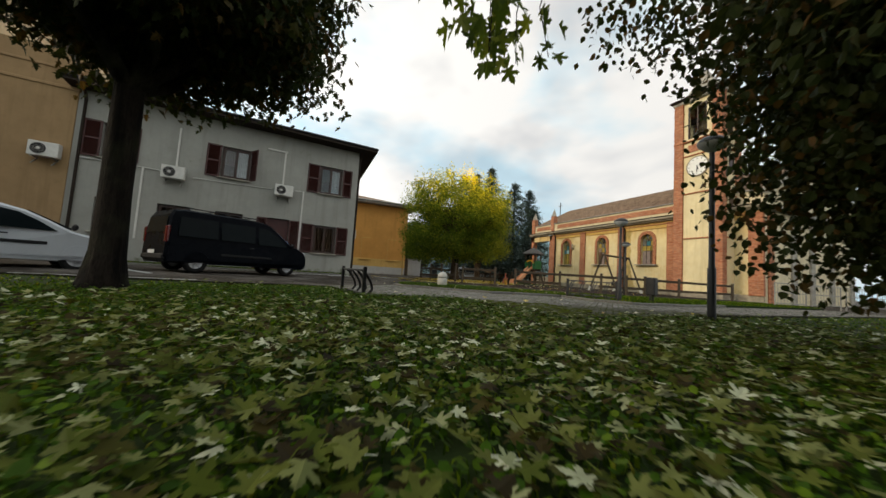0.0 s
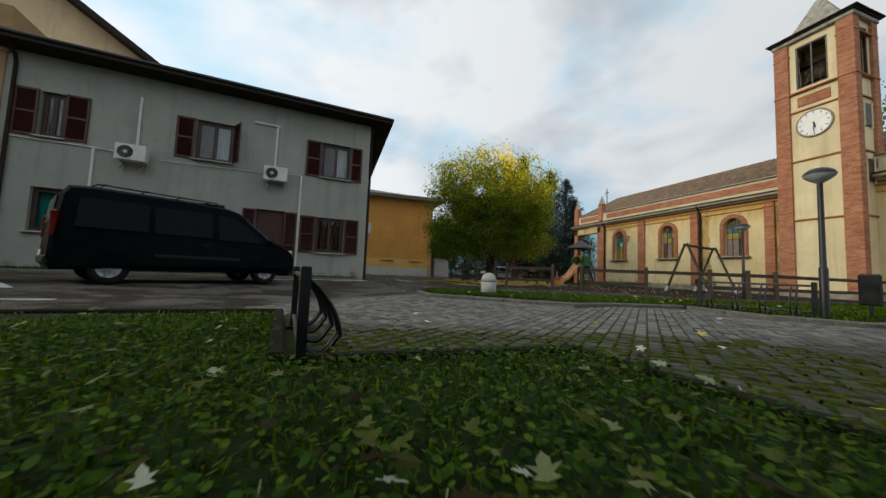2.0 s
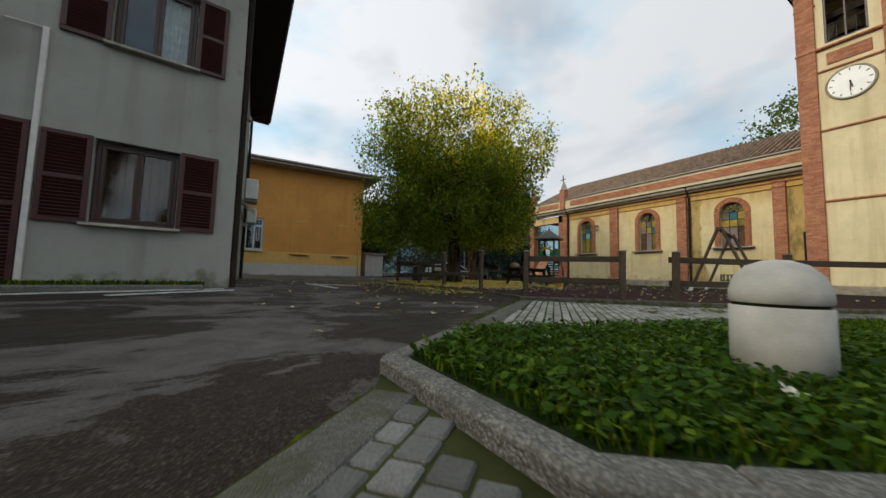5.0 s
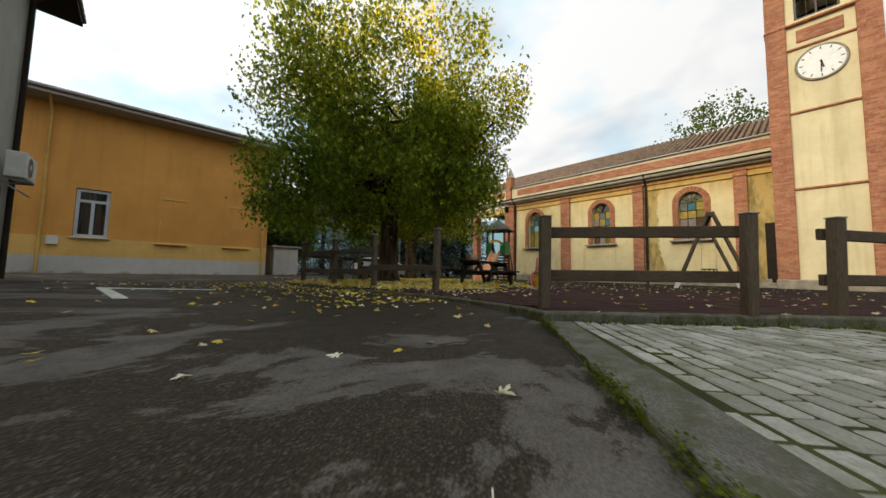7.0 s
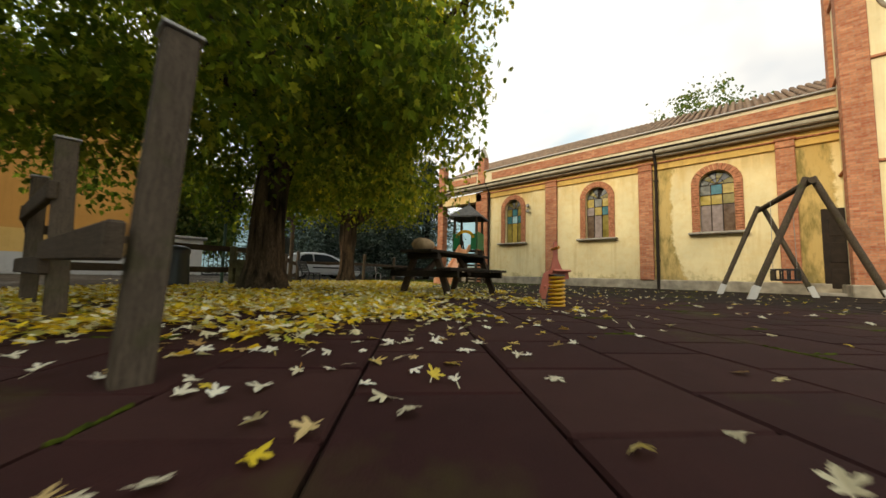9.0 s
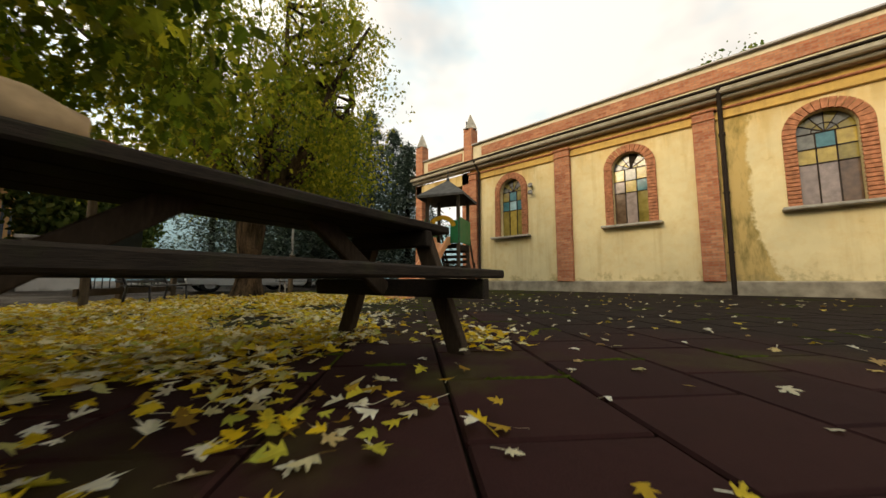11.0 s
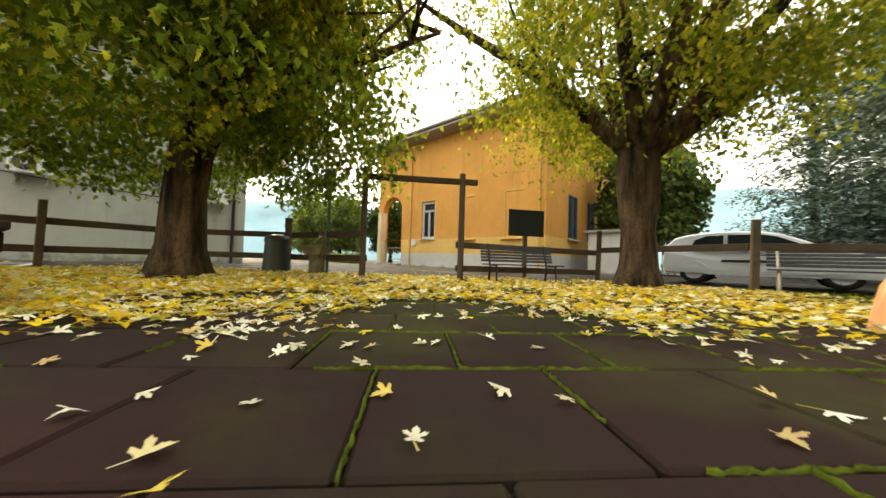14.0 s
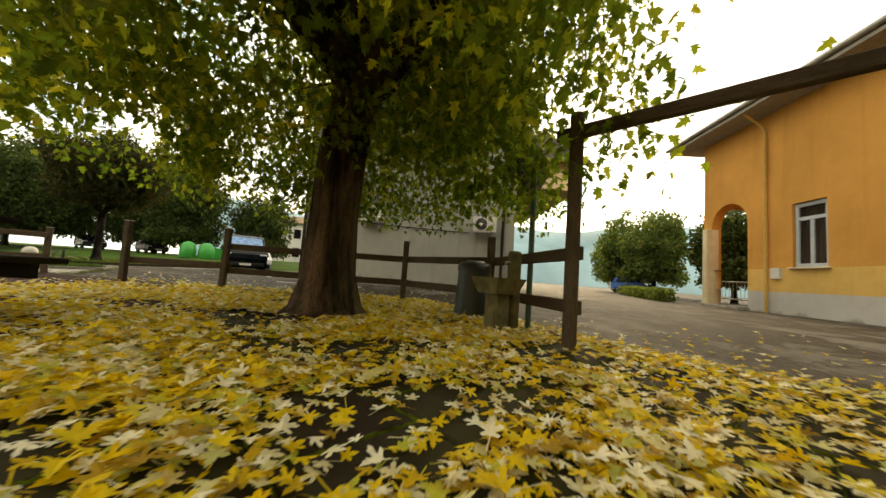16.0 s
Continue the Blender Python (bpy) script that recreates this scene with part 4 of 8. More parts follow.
# portico at the north end
for y in (-0.02, -3.1):
    part("portico_pier", Geo().box((y - 0.2 if y < -1 else -0.25, 0.2, 2.65), (0.45, 0.45, 5.3), b=0.015), MAT["brick"], church, "red brick portico pier")
part("portico_beam", Geo().box((-1.75, 0.2, 5.0), (3.5, 0.45, 0.5), b=0.01), MAT["church"], church)
part("portico_soffit", Geo().box((-1.75, 2.6, 5.2), (3.5, 4.6, 0.1)), MAT["eave"], church)
part("portico_back", Geo().box((-1.75, 5.0, 2.7), (3.5, 0.3, 5.4)), MAT["church"], church)
part("portico_parapet", Geo().box((-1.6, 0.2, 6.06), (2.9, 0.3, 0.84), b=0.01), MAT["cream_trim"], church)
part("parapet_panel", Geo().box((-1.6, 0.03, 6.12), (2.2, 0.05, 0.38), b=0.01), MAT["brick"], church)
part("coping", Geo().box((-1.6, 0.18, 6.5), (3.0, 0.46, 0.07), b=0.02), MAT["lead"], church)
part("portico_wall", Geo().box((-1.7, 0.2, 0.5), (3.0, 0.3, 0.9), b=0.01), MAT["plinth_stone"], church)
for x in (-0.1, -3.25):
    p = part("pinnacle", Geo().box((x, 0.15, 6.45), (0.46, 0.46, 1.75), b=0.015), MAT["brick"], church, "brick pinnacle with a pointed stone cap")
    part("cap", Geo().lathe([(0.36, 7.3), (0.34, 7.38), (0.03, 8.05), (0.0, 8.08)], (x, 0.15, 0), 4, smooth=False), MAT["stone"], p)
g = Geo().box((-2.6, 3.1, 8.9), (0.06, 0.06, 1.5)).box((-2.6, 3.1, 9.25), (0.5, 0.05, 0.06))
part("roof_cross", g, MAT["dark_metal"], church)

# ---- bell tower ----
tower = thing("bell_tower", pose(23.03, 15.15, 0, 0, 0, -90), "square brick and cream bell tower with a clock", "bell tower")
TW, TD, TH = 2.76, 1.85, 12.7
CORE = [("west", pose(0, 0.1, 0), TW, (0.78, 1.9)), ("south", pose(TW - 0.1, 0, 0, 0, 0, 90), TD, (0.55, 1.3)), ("east", pose(TW, TD - 0.1, 0, 0, 0, 180), TW, None), ("north", pose(0.1, TD, 0, 0, 0, 270), TD, (0.55, 1.3))]
for name, m, ln, hole in CORE:
    part("wall_" + name, wall_geo(ln, TH, 0.3, [(*hole, 10.2, 12.35, 0)] if hole else ()), MAT["tower"], tower, at=m)
    if hole:
        g = Geo()
        pane_frame(g, hole[0], hole[1], 10.2, 12.35, 0.06, 0.07, 0.08)
        g.box(((hole[0] + hole[1]) / 2, 0.06, 11.27), (0.05, 0.06, 2.1))
        part("belfry_frame", g, MAT["frame_dark"], tower, "weathered brown belfry frame", at=m)
for x, y in ((0, 0), (TW, 0), (0, TD), (TW, TD)):
    sx, sy = (0.26 if x == 0 else -0.26), (0.2 if y == 0 else -0.2)
    part("corner_pier", Geo().box((x + sx, y + sy, TH / 2), (0.56, 0.44, TH), b=0.015), MAT["brick"], tower, "red brick corner pier")
for z, mat in ((3.75, "brick_trim"), (6.62, "brick_trim"), (9.08, "brick_trim"), (10.02, "brick_trim"), (12.0, "brick_trim"), (12.74, "stone")):
    big, h = (0.1, 0.08) if 9.5 < z < 12.5 else (0.14, 0.18) if z > 12.5 else (-0.06, 0.08)
    part("string_course", Geo().box((TW / 2, TD / 2, z), (TW + big, TD + big, h), b=0.02) if z != 12.0 else Geo().box((0.27, TD / 2, z), (0.62, TD + 0.06, h), b=0.02).box((TW - 0.27, TD / 2, z), (0.62, TD + 0.06, h), b=0.02), MAT[mat], tower)
part("plaque", Geo().box((TW / 2, 0.085, 9.53), (1.15, 0.05, 0.5), b=0.02), MAT["brick"], tower, "recessed brick panel under the belfry")
for z in (5.75, 8.25):
    sl = part("slit_window", Geo().box((TW - 0.08, TD / 2, z), (0.1, 0.5, 1.0), b=0.01), MAT["frame_dark"], tower, "shuttered window in the tower's side")
    for y in (-0.3, 0.3):
        part("jamb", Geo().box((TW - 0.08, TD / 2 + y, z), (0.13, 0.1, 1.2), b=0.01), MAT["cream_trim"], sl)
part("foot", Geo().box((TW / 2, TD / 2, 0.22), (TW + 0.12, TD + 0.12, 0.44), b=0.03), MAT["plinth_stone"], tower)
part("roof_edge", Geo().box((TW / 2, TD / 2, 12.93), (TW + 0.46, TD + 0.46, 0.08), b=0.02).box((TW / 2, TD / 2, 12.86), (TW + 0.3, TD + 0.3, 0.07), b=0.02), MAT["eave"], tower)
g = Geo().lathe([(1.9, 12.97), (1.34, 13.06), (1.3, 13.12), (0.1, 14.8), (0.0, 14.82)], n=4, m=Matrix.Translation((TW / 2, TD / 2, 0)) @ Matrix.Diagonal((1.0, TD / TW, 1.0, 1)) @ pose(0, 0, 0, 0, 0, 45), smooth=False)
part("spire", g, MAT["stone"], tower, "weathered grey pyramid roof")
g = Geo().lathe([(0.11, 14.76), (0.13, 14.88), (0.0, 14.98)], (TW / 2, TD / 2, 0), 10).box((TW / 2, TD / 2, 15.35), (0.1, 0.1, 0.95), b=0.01).box((TW / 2, TD / 2, 15.5), (0.52, 0.1, 0.1), b=0.01)
part("cross", g, MAT["dark_metal"], tower)
ck = part("clock", Geo().lathe([(0.0, 0), (0.66, 0), (0.66, 0.05), (0.62, 0.09), (0.575, 0.06)], n=36, m=pose(TW / 2, 0.1, 8.3, 90, 0, 0)), MAT["plinth_stone"], tower, "round white clock with a stone rim")
part("dial", Geo().lathe([(0.0, 0.065), (0.585, 0.065), (0.585, 0.0)], n=36, m=pose(TW / 2, 0.1, 8.3, 90, 0, 0), smooth=False), plain("white_enamel", (0.8, 0.79, 0.74), 0.35, vary=0.08), ck)
for i in range(12):
    a = math.pi * i / 6
    part("hour_mark", Geo().box((0, 0, 0), (0.03, 0.012, 0.09), m=pose(TW / 2 + 0.5 * math.sin(a), 0.03, 8.3 + 0.5 * math.cos(a), 0, math.degrees(a), 0)), MAT["dark_metal"], ck)
for nm, ln, wd, a in (("hour_pointer", 0.3, 0.05, 168), ("minute_pointer", 0.44, 0.035, 182)):
    part(nm, Geo().box((0, 0, ln / 2 - 0.05), (wd, 0.012, ln), m=pose(TW / 2, 0.018, 8.3, 0, a, 0)), MAT["dark_metal"], ck)
part("bell", Geo().lathe([(0.72, 10.45), (0.64, 10.55), (0.48, 10.9), (0.38, 11.35), (0.15, 11.55), (0.0, 11.55)], (TW / 2, TD / 2, 0), 20), plain("bronze", (0.08, 0.06, 0.03), 0.4, 0.8), tower, "dark bronze bell behind the openings")
part("bell_beam", Geo().box((TW / 2, TD / 2, 11.65), (TW - 0.4, 0.4, 0.25)), MAT["eave"], tower)
g = Geo()
for i in range(5):
    g.tube([(0.85 + i * 0.25, 0.2, 10.1), (0.85 + i * 0.25, 0.2, 11.0)], 0.012, 5)
g.tube([(0.75, 0.2, 10.95), (1.9, 0.2, 10.95)], 0.016, 5)
part("belfry_rail", g, MAT["dark_metal"], tower)

# ---- trees ----
LOBES = [(0, 0), (0.08, 0.05), (0.3, -0.04), (0.43, 0.05), (0.3, 0.15), (0.2, 0.22), (0.34, 0.3), (0.47, 0.33), (0.58, 0.52), (0.45, 0.52), (0.4, 0.6), (0.26, 0.5), (0.16, 0.45), (0.15, 0.56), (0.21, 0.66), (0.13, 0.7), (0.15, 0.8), (0.06, 0.86), (0, 1.0)]
COARSE = [(0, 0), (0.42, 0.06), (0.22, 0.24), (0.55, 0.52), (0.2, 0.47), (0.22, 0.7), (0, 1.0)]


def add_leaf(g, m, size, curl=0.25, outline=LOBES):
    """A deeply cut maple leaf about its stalk end, folded along its midrib."""
    n, k = len(g.v), len(outline)
    r = [(x * size, y * size, -abs(x) * size * curl) for x, y in outline]
    g.v += [tuple(m @ Vector(p)) for p in r] + [tuple(m @ Vector((-p[0], p[1], p[2]))) for p in r[1:-1]]
    g.f.append(tuple(range(n, n + k)))
    g.f.append((n, n + k - 1) + tuple(range(n + 2 * k - 3, n + k - 1, -1)))
    g.sm += [False] * 2


def limb_path(rng, p, d, ln, bend, n=6):
    pts, p, d = [Vector(p)], Vector(p), Vector(d).normalized()
    for _ in range(n):
        d = (d + Vector((rng.uniform(-bend, bend), rng.uniform(-bend, bend), rng.uniform(-bend * 0.3, bend * 0.8)))).normalized()
        p = p + d * (ln / n)
        pts.append(p.copy())
    return pts


def broadleaf(name, base, seed, label, height=7.5, crown_r=3.6, crown_z=2.2, trunk_r=0.3, fork=2.0, limbs=6, clumps=220, per=55, leaf=0.13, mat=None, bark=None, squash=1.0, lean=(0, 0), maple=True, droop=0.3, spray=0.55, knob=0.0, flare=1.0, gap=-2.0, core=0.0, off=(0.0, 0.0)):
    """A tree: flared trunk, forking limbs with boughs, and a crown of leaves in loose sprays about the bough ends."""
    rng = random.Random(seed)
    t = thing(name, pose(*base), label, "tree")
    g = Geo()
    pts = [(0, 0, -0.05), (0, 0, 0.12), (0.01, 0, 0.4), (lean[0] * 0.02, 0, fork * 0.45), (lean[0] * 0.2, lean[1] * 0.2, fork * 0.72), (lean[0], lean[1], fork)]
    g.tube(pts, [trunk_r * 2.05, trunk_r * 1.5, trunk_r * 1.14, trunk_r, trunk_r * (1.0 + knob), trunk_r * (0.95 + knob)], 14)
    for i in range(7):
        a = i * 0.9 + rng.uniform(-0.2, 0.2)
        g.tube([(trunk_r * 1.9 * math.cos(a), trunk_r * 1.9 * math.sin(a), -0.03), (trunk_r * 1.25 * math.cos(a), trunk_r * 1.25 * math.sin(a), 0.08), (trunk_r * 0.85 * math.cos(a), trunk_r * 0.85 * math.sin(a), 0.5)], [trunk_r * 0.16, trunk_r * 0.28, trunk_r * 0.2], 7)
    part("trunk", g, bark or MAT["bark"], t)
    tips = []
    cz = (crown_z + height) / 2
    for i in range(limbs):
        a = 2 * math.pi * i / limbs + rng.uniform(-0.3, 0.3)
        up = rng.uniform(0.55, 1.5)
        d = (math.cos(a), math.sin(a), up)
        ln = (height - fork) * rng.uniform(0.5, 0.75)
        pl = limb_path(rng, (lean[0], lean[1], fork - 0.15), d, ln, 0.22)
        lg = Geo().tube(pl, [trunk_r * (0.62 - 0.085 * k) for k in range(7)], 9)
        limb = part("limb", lg, bark or MAT["bark"], t)
        bg = Geo()
        for k in range(2, 7):
            for _ in range(3):
                d2 = Vector((rng.uniform(-1, 1), rng.uniform(-1, 1), rng.uniform(-0.25, 0.8)))
                bl = limb_path(rng, pl[k], d2, rng.uniform(0.35, 0.6) * crown_r, 0.3, 5)
                e = Vector(((bl[-1].x - lean[0]) / crown_r, (bl[-1].y - lean[1]) / crown_r, (bl[-1].z - cz) / ((height - crown_z) / 2)))
                if e.length > 0.8:
                    continue
                bg.tube(bl, [0.05, 0.04, 0.03, 0.022, 0.014, 0.006], 5, caps=False)
                tips += bl[2:]
        part("bough", bg, bark or MAT["bark"], limb, kind="stuff")
    g = Geo()
    mid_x, mid_y = lean[0] + off[0], lean[1] + off[1]
    for c in range(clumps):
        if c % 5 in (1, 3) and tips:
            p = rng.choice(tips)
        elif c % 5 == 2:
            a, r = rng.uniform(0, 6.283), crown_r * rng.uniform(0.35, 0.82) * flare
            p = Vector((mid_x + r * math.cos(a), mid_y + r * math.sin(a), crown_z + rng.uniform(0.1, 1.7)))
        else:
            while True:
                q = Vector((rng.uniform(-1, 1), rng.uniform(-1, 1), rng.uniform(-1, 1)))
                if 0.45 < q.length < 1:
                    break
            p = Vector((q.x * crown_r, q.y * crown_r, cz + q.z * (height - crown_z) / 2 * squash)) + Vector((mid_x, mid_y, 0))
        for _ in range(per):
            o = Vector((rng.gauss(0, spray), rng.gauss(0, spray), rng.gauss(0, spray * 0.7) - droop * spray))
            w = p + o
            rr = crown_r * (flare + (1 - flare) * max(0.0, min(1.0, (w.z - crown_z) / 3.0)))
            k = Vector(((w.x - mid_x) / rr, (w.y - mid_y) / rr, (w.z - cz) / ((height - crown_z) / 2) * (0.36 if w.z < cz else 1.0)))
            edge = 0.84 + 0.46 * noise.noise(Vector((w.x, w.y, w.z)) * 0.75 + Vector((seed, 0, 0)))
            if noise.noise(w * 1.05 + Vector((0, seed, 0))) < gap or k.length < core * rng.uniform(0.6, 1.2):
                continue
            if w.z < crown_z + 0.9 * noise.noise(Vector((w.x * 0.8, w.y * 0.8, seed))) - 0.4 * rng.random() or k.length > edge + (0.12 if rng.random() < 0.12 else 0):
                continue
            m = Matrix.LocRotScale(w, Euler((rng.uniform(-2.6, -0.4), rng.uniform(-0.7, 0.7), rng.uniform(0, 6.28))), None)
            s = leaf * rng.uniform(0.65, 1.2)
            if maple:
                add_leaf(g, m, s, rng.uniform(0.0, 0.5), COARSE)
            else:
                g.add([(0, 0, 0), (s * 0.34, s * 0.25, -s * 0.1), (s * 0.36, s * 0.6, -s * 0.1), (0, s, 0), (-s * 0.36, s * 0.6, -s * 0.1), (-s * 0.34, s * 0.25, -s * 0.1)], [(0, 1, 2, 3), (0, 3, 4, 5)], False, m)
    part("crown", g, mat, t, kind="stuff")
    return t


def conifer(base, h, r, seed, mat, group=""):
    rng = random.Random(seed)
    t = thing("conifer", pose(*base), "tall dark blue-green conifer behind the playground", "tree", group)
    part("trunk", Geo().tube([(0, 0, -0.1), (0, 0, h * 0.5), (0, 0, h)], [0.25, 0.15, 0.02], 8), MAT["bark_dark"], t)
    g = Geo()
    tiers = int(h * 3)
    for i in range(tiers):
        f = i / tiers
        z = 1.2 + (h - 1.4) * f
        rr = r * (1 - f) ** 0.7 * rng.uniform(0.8, 1.1)
        for k in range(int(5 + 8 * (1 - f))):
            a = rng.uniform(0, 6.28)
            d = Vector((math.cos(a), math.sin(a), -0.18))
            for j in range(54):
                u = (j / 54) ** 0.8
                p = Vector((0, 0, z)) + d * rr * u + Vector((rng.gauss(0, 0.22), rng.gauss(0, 0.22), rng.gauss(0, 0.12) - 0.25 * u))
                m = Matrix.LocRotScale(p, Euler((rng.uniform(-0.7, 0.7), rng.uniform(-0.7, 0.7), rng.uniform(0, 6.28))), None)
                s = rng.uniform(0.08, 0.18)
                g.add([(-s * 0.35, 0, 0), (0, -s, 0), (s * 0.35, 0, 0), (0, s, 0.05)], [(0, 1, 2), (0, 2, 3)], False, m)
    part("crown", g, mat, t, kind="stuff")
    return t


GREENS = [(0.0, (0.024, 0.042, 0.007)), (0.32, (0.054, 0.076, 0.011)), (0.6, (0.115, 0.125, 0.019)), (0.84, (0.36, 0.31, 0.03)), (1.0, (0.62, 0.45, 0.025))]


def gold_top(m):
    """Turns gold towards the top of the crown and the side away from the road."""
    side = m.math("MULTIPLY", m.span(m.math("SUBTRACT", m.axis(0), m.math("MULTIPLY", m.axis(1), 0.25)), 3.2, 8.2), 0.14)
    top = m.math("MULTIPLY", m.span(m.axis(2), 4.6, 7.9), 0.46)
    return m.math("ADD", m.math("ADD", side, top), m.math("MULTIPLY", m.math("SUBTRACT", m.noise(0.5, 3), 0.5), 1.0))


MAT["maple_leaf"] = leaf_mat("autumn_maple_leaf", GREENS, back=0.72, field=gold_top, glow=2.0)
MAT["leaf_green"] = leaf_mat("green_maple_leaf", [(0.0, (0.06, 0.09, 0.013)), (0.6, (0.145, 0.165, 0.022)), (1.0, (0.29, 0.26, 0.035))], back=0.6, glow=1.2)
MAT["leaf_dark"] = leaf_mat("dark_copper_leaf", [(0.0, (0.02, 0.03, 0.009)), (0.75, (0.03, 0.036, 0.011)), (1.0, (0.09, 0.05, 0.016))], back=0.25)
MAT["leaf_road"] = leaf_mat("deep_green_roadside_leaf", [(0.0, (0.02, 0.035, 0.012)), (0.7, (0.045, 0.07, 0.02)), (1.0, (0.1, 0.12, 0.035))], back=0.3)
MAT["leaf_far"] = leaf_mat("far_leaf", [(0.0, (0.045, 0.08, 0.025)), (0.7, (0.1, 0.14, 0.04)), (1.0, (0.2, 0.21, 0.06))], back=0.4)
MAT["needles"] = leaf_mat("blue_green_needles", [(0.0, (0.02, 0.035, 0.03)), (0.7, (0.06, 0.085, 0.08)), (1.0, (0.2, 0.25, 0.25))], back=0.3)

TREE1, TREE2, TREE0 = (11.05, 23.1, 0.08), (15.53, 28.0, 0.04), (-1.05, 5.9, 0.07)
broadleaf("maple_tree", TREE1, 11, "large maple turning gold, forked above a furrowed trunk", 8.4, 4.2, 1.65, 0.26, 2.5, 9, 1500, 130, 0.094, MAT["maple_leaf"], lean=(0.3, 0.26), spray=0.38, gap=-0.22, core=0.4, off=(-0.75, -0.65))
broadleaf("maple_tree", TREE2, 23, "pollarded maple with a swollen fork and thin upright boughs", 9.6, 3.5, 2.35, 0.24, 2.2, 10, 1000, 100, 0.08, MAT["leaf_green"], spray=0.4, knob=0.28, gap=-0.14, core=0.42)
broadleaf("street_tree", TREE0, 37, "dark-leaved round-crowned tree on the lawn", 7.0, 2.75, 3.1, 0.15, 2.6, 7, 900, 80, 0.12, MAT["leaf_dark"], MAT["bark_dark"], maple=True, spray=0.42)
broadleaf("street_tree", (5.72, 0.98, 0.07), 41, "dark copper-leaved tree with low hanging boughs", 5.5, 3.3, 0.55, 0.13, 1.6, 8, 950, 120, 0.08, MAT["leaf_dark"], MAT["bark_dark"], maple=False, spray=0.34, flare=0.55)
# maple whose bough hangs over the start of the way
hang = thing("maple_tree", pose(0.36, -2.47, -0.03), "young maple with a long bough hanging low", "tree")
rng = random.Random(19)
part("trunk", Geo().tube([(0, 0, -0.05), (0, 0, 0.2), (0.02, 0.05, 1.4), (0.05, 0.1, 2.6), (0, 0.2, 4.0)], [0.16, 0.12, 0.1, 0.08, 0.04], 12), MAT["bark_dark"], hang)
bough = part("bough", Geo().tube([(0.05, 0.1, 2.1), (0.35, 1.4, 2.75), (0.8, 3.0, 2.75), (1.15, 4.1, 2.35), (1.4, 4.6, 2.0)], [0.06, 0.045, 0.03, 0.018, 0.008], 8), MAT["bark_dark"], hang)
g, lg = Geo(), Geo()
for i, (x, y, z, ln) in enumerate([(0.85, 4.15, 2.4, 1.05), (0.98, 4.3, 2.4, 1.1), (1.12, 4.2, 2.35, 0.85), (1.3, 4.35, 2.3, 0.95), (1.42, 4.3, 2.3, 1.05), (1.52, 4.5, 2.2, 0.75), (1.2, 4.5, 2.2, 0.6), (0.9, 4.5, 2.3, 0.55), (1.6, 4.7, 2.1, 0.4), (1.72, 4.6, 2.2, 0.7), (1.84, 4.55, 2.2, 0.6)]):
    pts = [(1.15 + (x - 1.15) * 0.3, y - 0.2, z + 0.08), (x, y, z), (x + rng.uniform(-0.05, 0.05), y + 0.06, z - ln * 0.4), (x + rng.uniform(-0.08, 0.08), y + rng.uniform(-0.05, 0.1), z - ln * 0.8)]
    g.tube(pts, [0.006, 0.004, 0.003, 0.002], 5)
    for k in range(15):
        u = 1 - (k / 15) ** 1.4
        p = Vector(pts[2]).lerp(Vector(pts[3]), (u - 0.5) * 2) if u > 0.5 else Vector(pts[1]).lerp(Vector(pts[2]), u * 2)
        m = Matrix.LocRotScale(p + Vector((rng.gauss(0, 0.05), rng.gauss(0, 0.05), rng.gauss(0, 0.02))), Euler((rng.uniform(-2.3, -1.2), rng.uniform(-0.6, 0.6), rng.uniform(0, 6.28))), None)
        add_leaf(lg, m, rng.uniform(0.07, 0.11), rng.uniform(0.1, 0.5))
part("twig", g, MAT["bark_dark"], bough, kind="stuff")
part("leaf_spray", lg, leaf_mat("deep_green_leaf", [(0.0, (0.03, 0.05, 0.008)), (0.7, (0.06, 0.09, 0.012)), (1.0, (0.12, 0.14, 0.02))], back=0.4), hang, "drooping sprays of cut green leaves", kind="stuff")
for i, (x, y, h) in enumerate([(21.6, 41, 15), (25.0, 43, 17), (28.5, 42, 15), (31.5, 42.5, 14.5), (22.5, 47, 16.5), (19.8, 50, 15)]):
    conifer((x, y, 0), h, 4.8, 60 + i, MAT["needles"], "row of conifers")

# ---- playground fence and gate ----
def post_geo(h, w=0.115, cap=True):
    return Geo().box((0, 0, h / 2 - 0.05), (w, w, h + 0.1), b=0.008)


FENCE = [("a", [(8.45, 16.15), (9.52, 14.74)]), ("b", [(10.32, 14.2), (12.02, 13.1), (13.5, 12.1), (14.55, 11.65), (15.5, 11.45), (17.6, 11.3), (20.0, 11.35), (22.4, 11.6)]),
         ("c", [(9.15, 18.62), (8.95, 20.3), (8.75, 21.75), (8.66, 23.5), (10.1, 24.94), (11.9, 25.4)]), ("d", [(13.0, 26.75), (14.45, 29.6), (16.86, 28.9), (18.7, 29.2), (20.6, 29.9)])]
rng = random.Random(5)
low_me = post_geo(0.95, 0.1).mesh("post", MAT["fence_wood"])
post_me = post_geo(1.12, 0.095).mesh("post", MAT["fence_wood"])
cap_me = Geo().box((0, 0, 0), (0.112, 0.112, 0.014), b=0.003).mesh("cap", MAT["lead"])
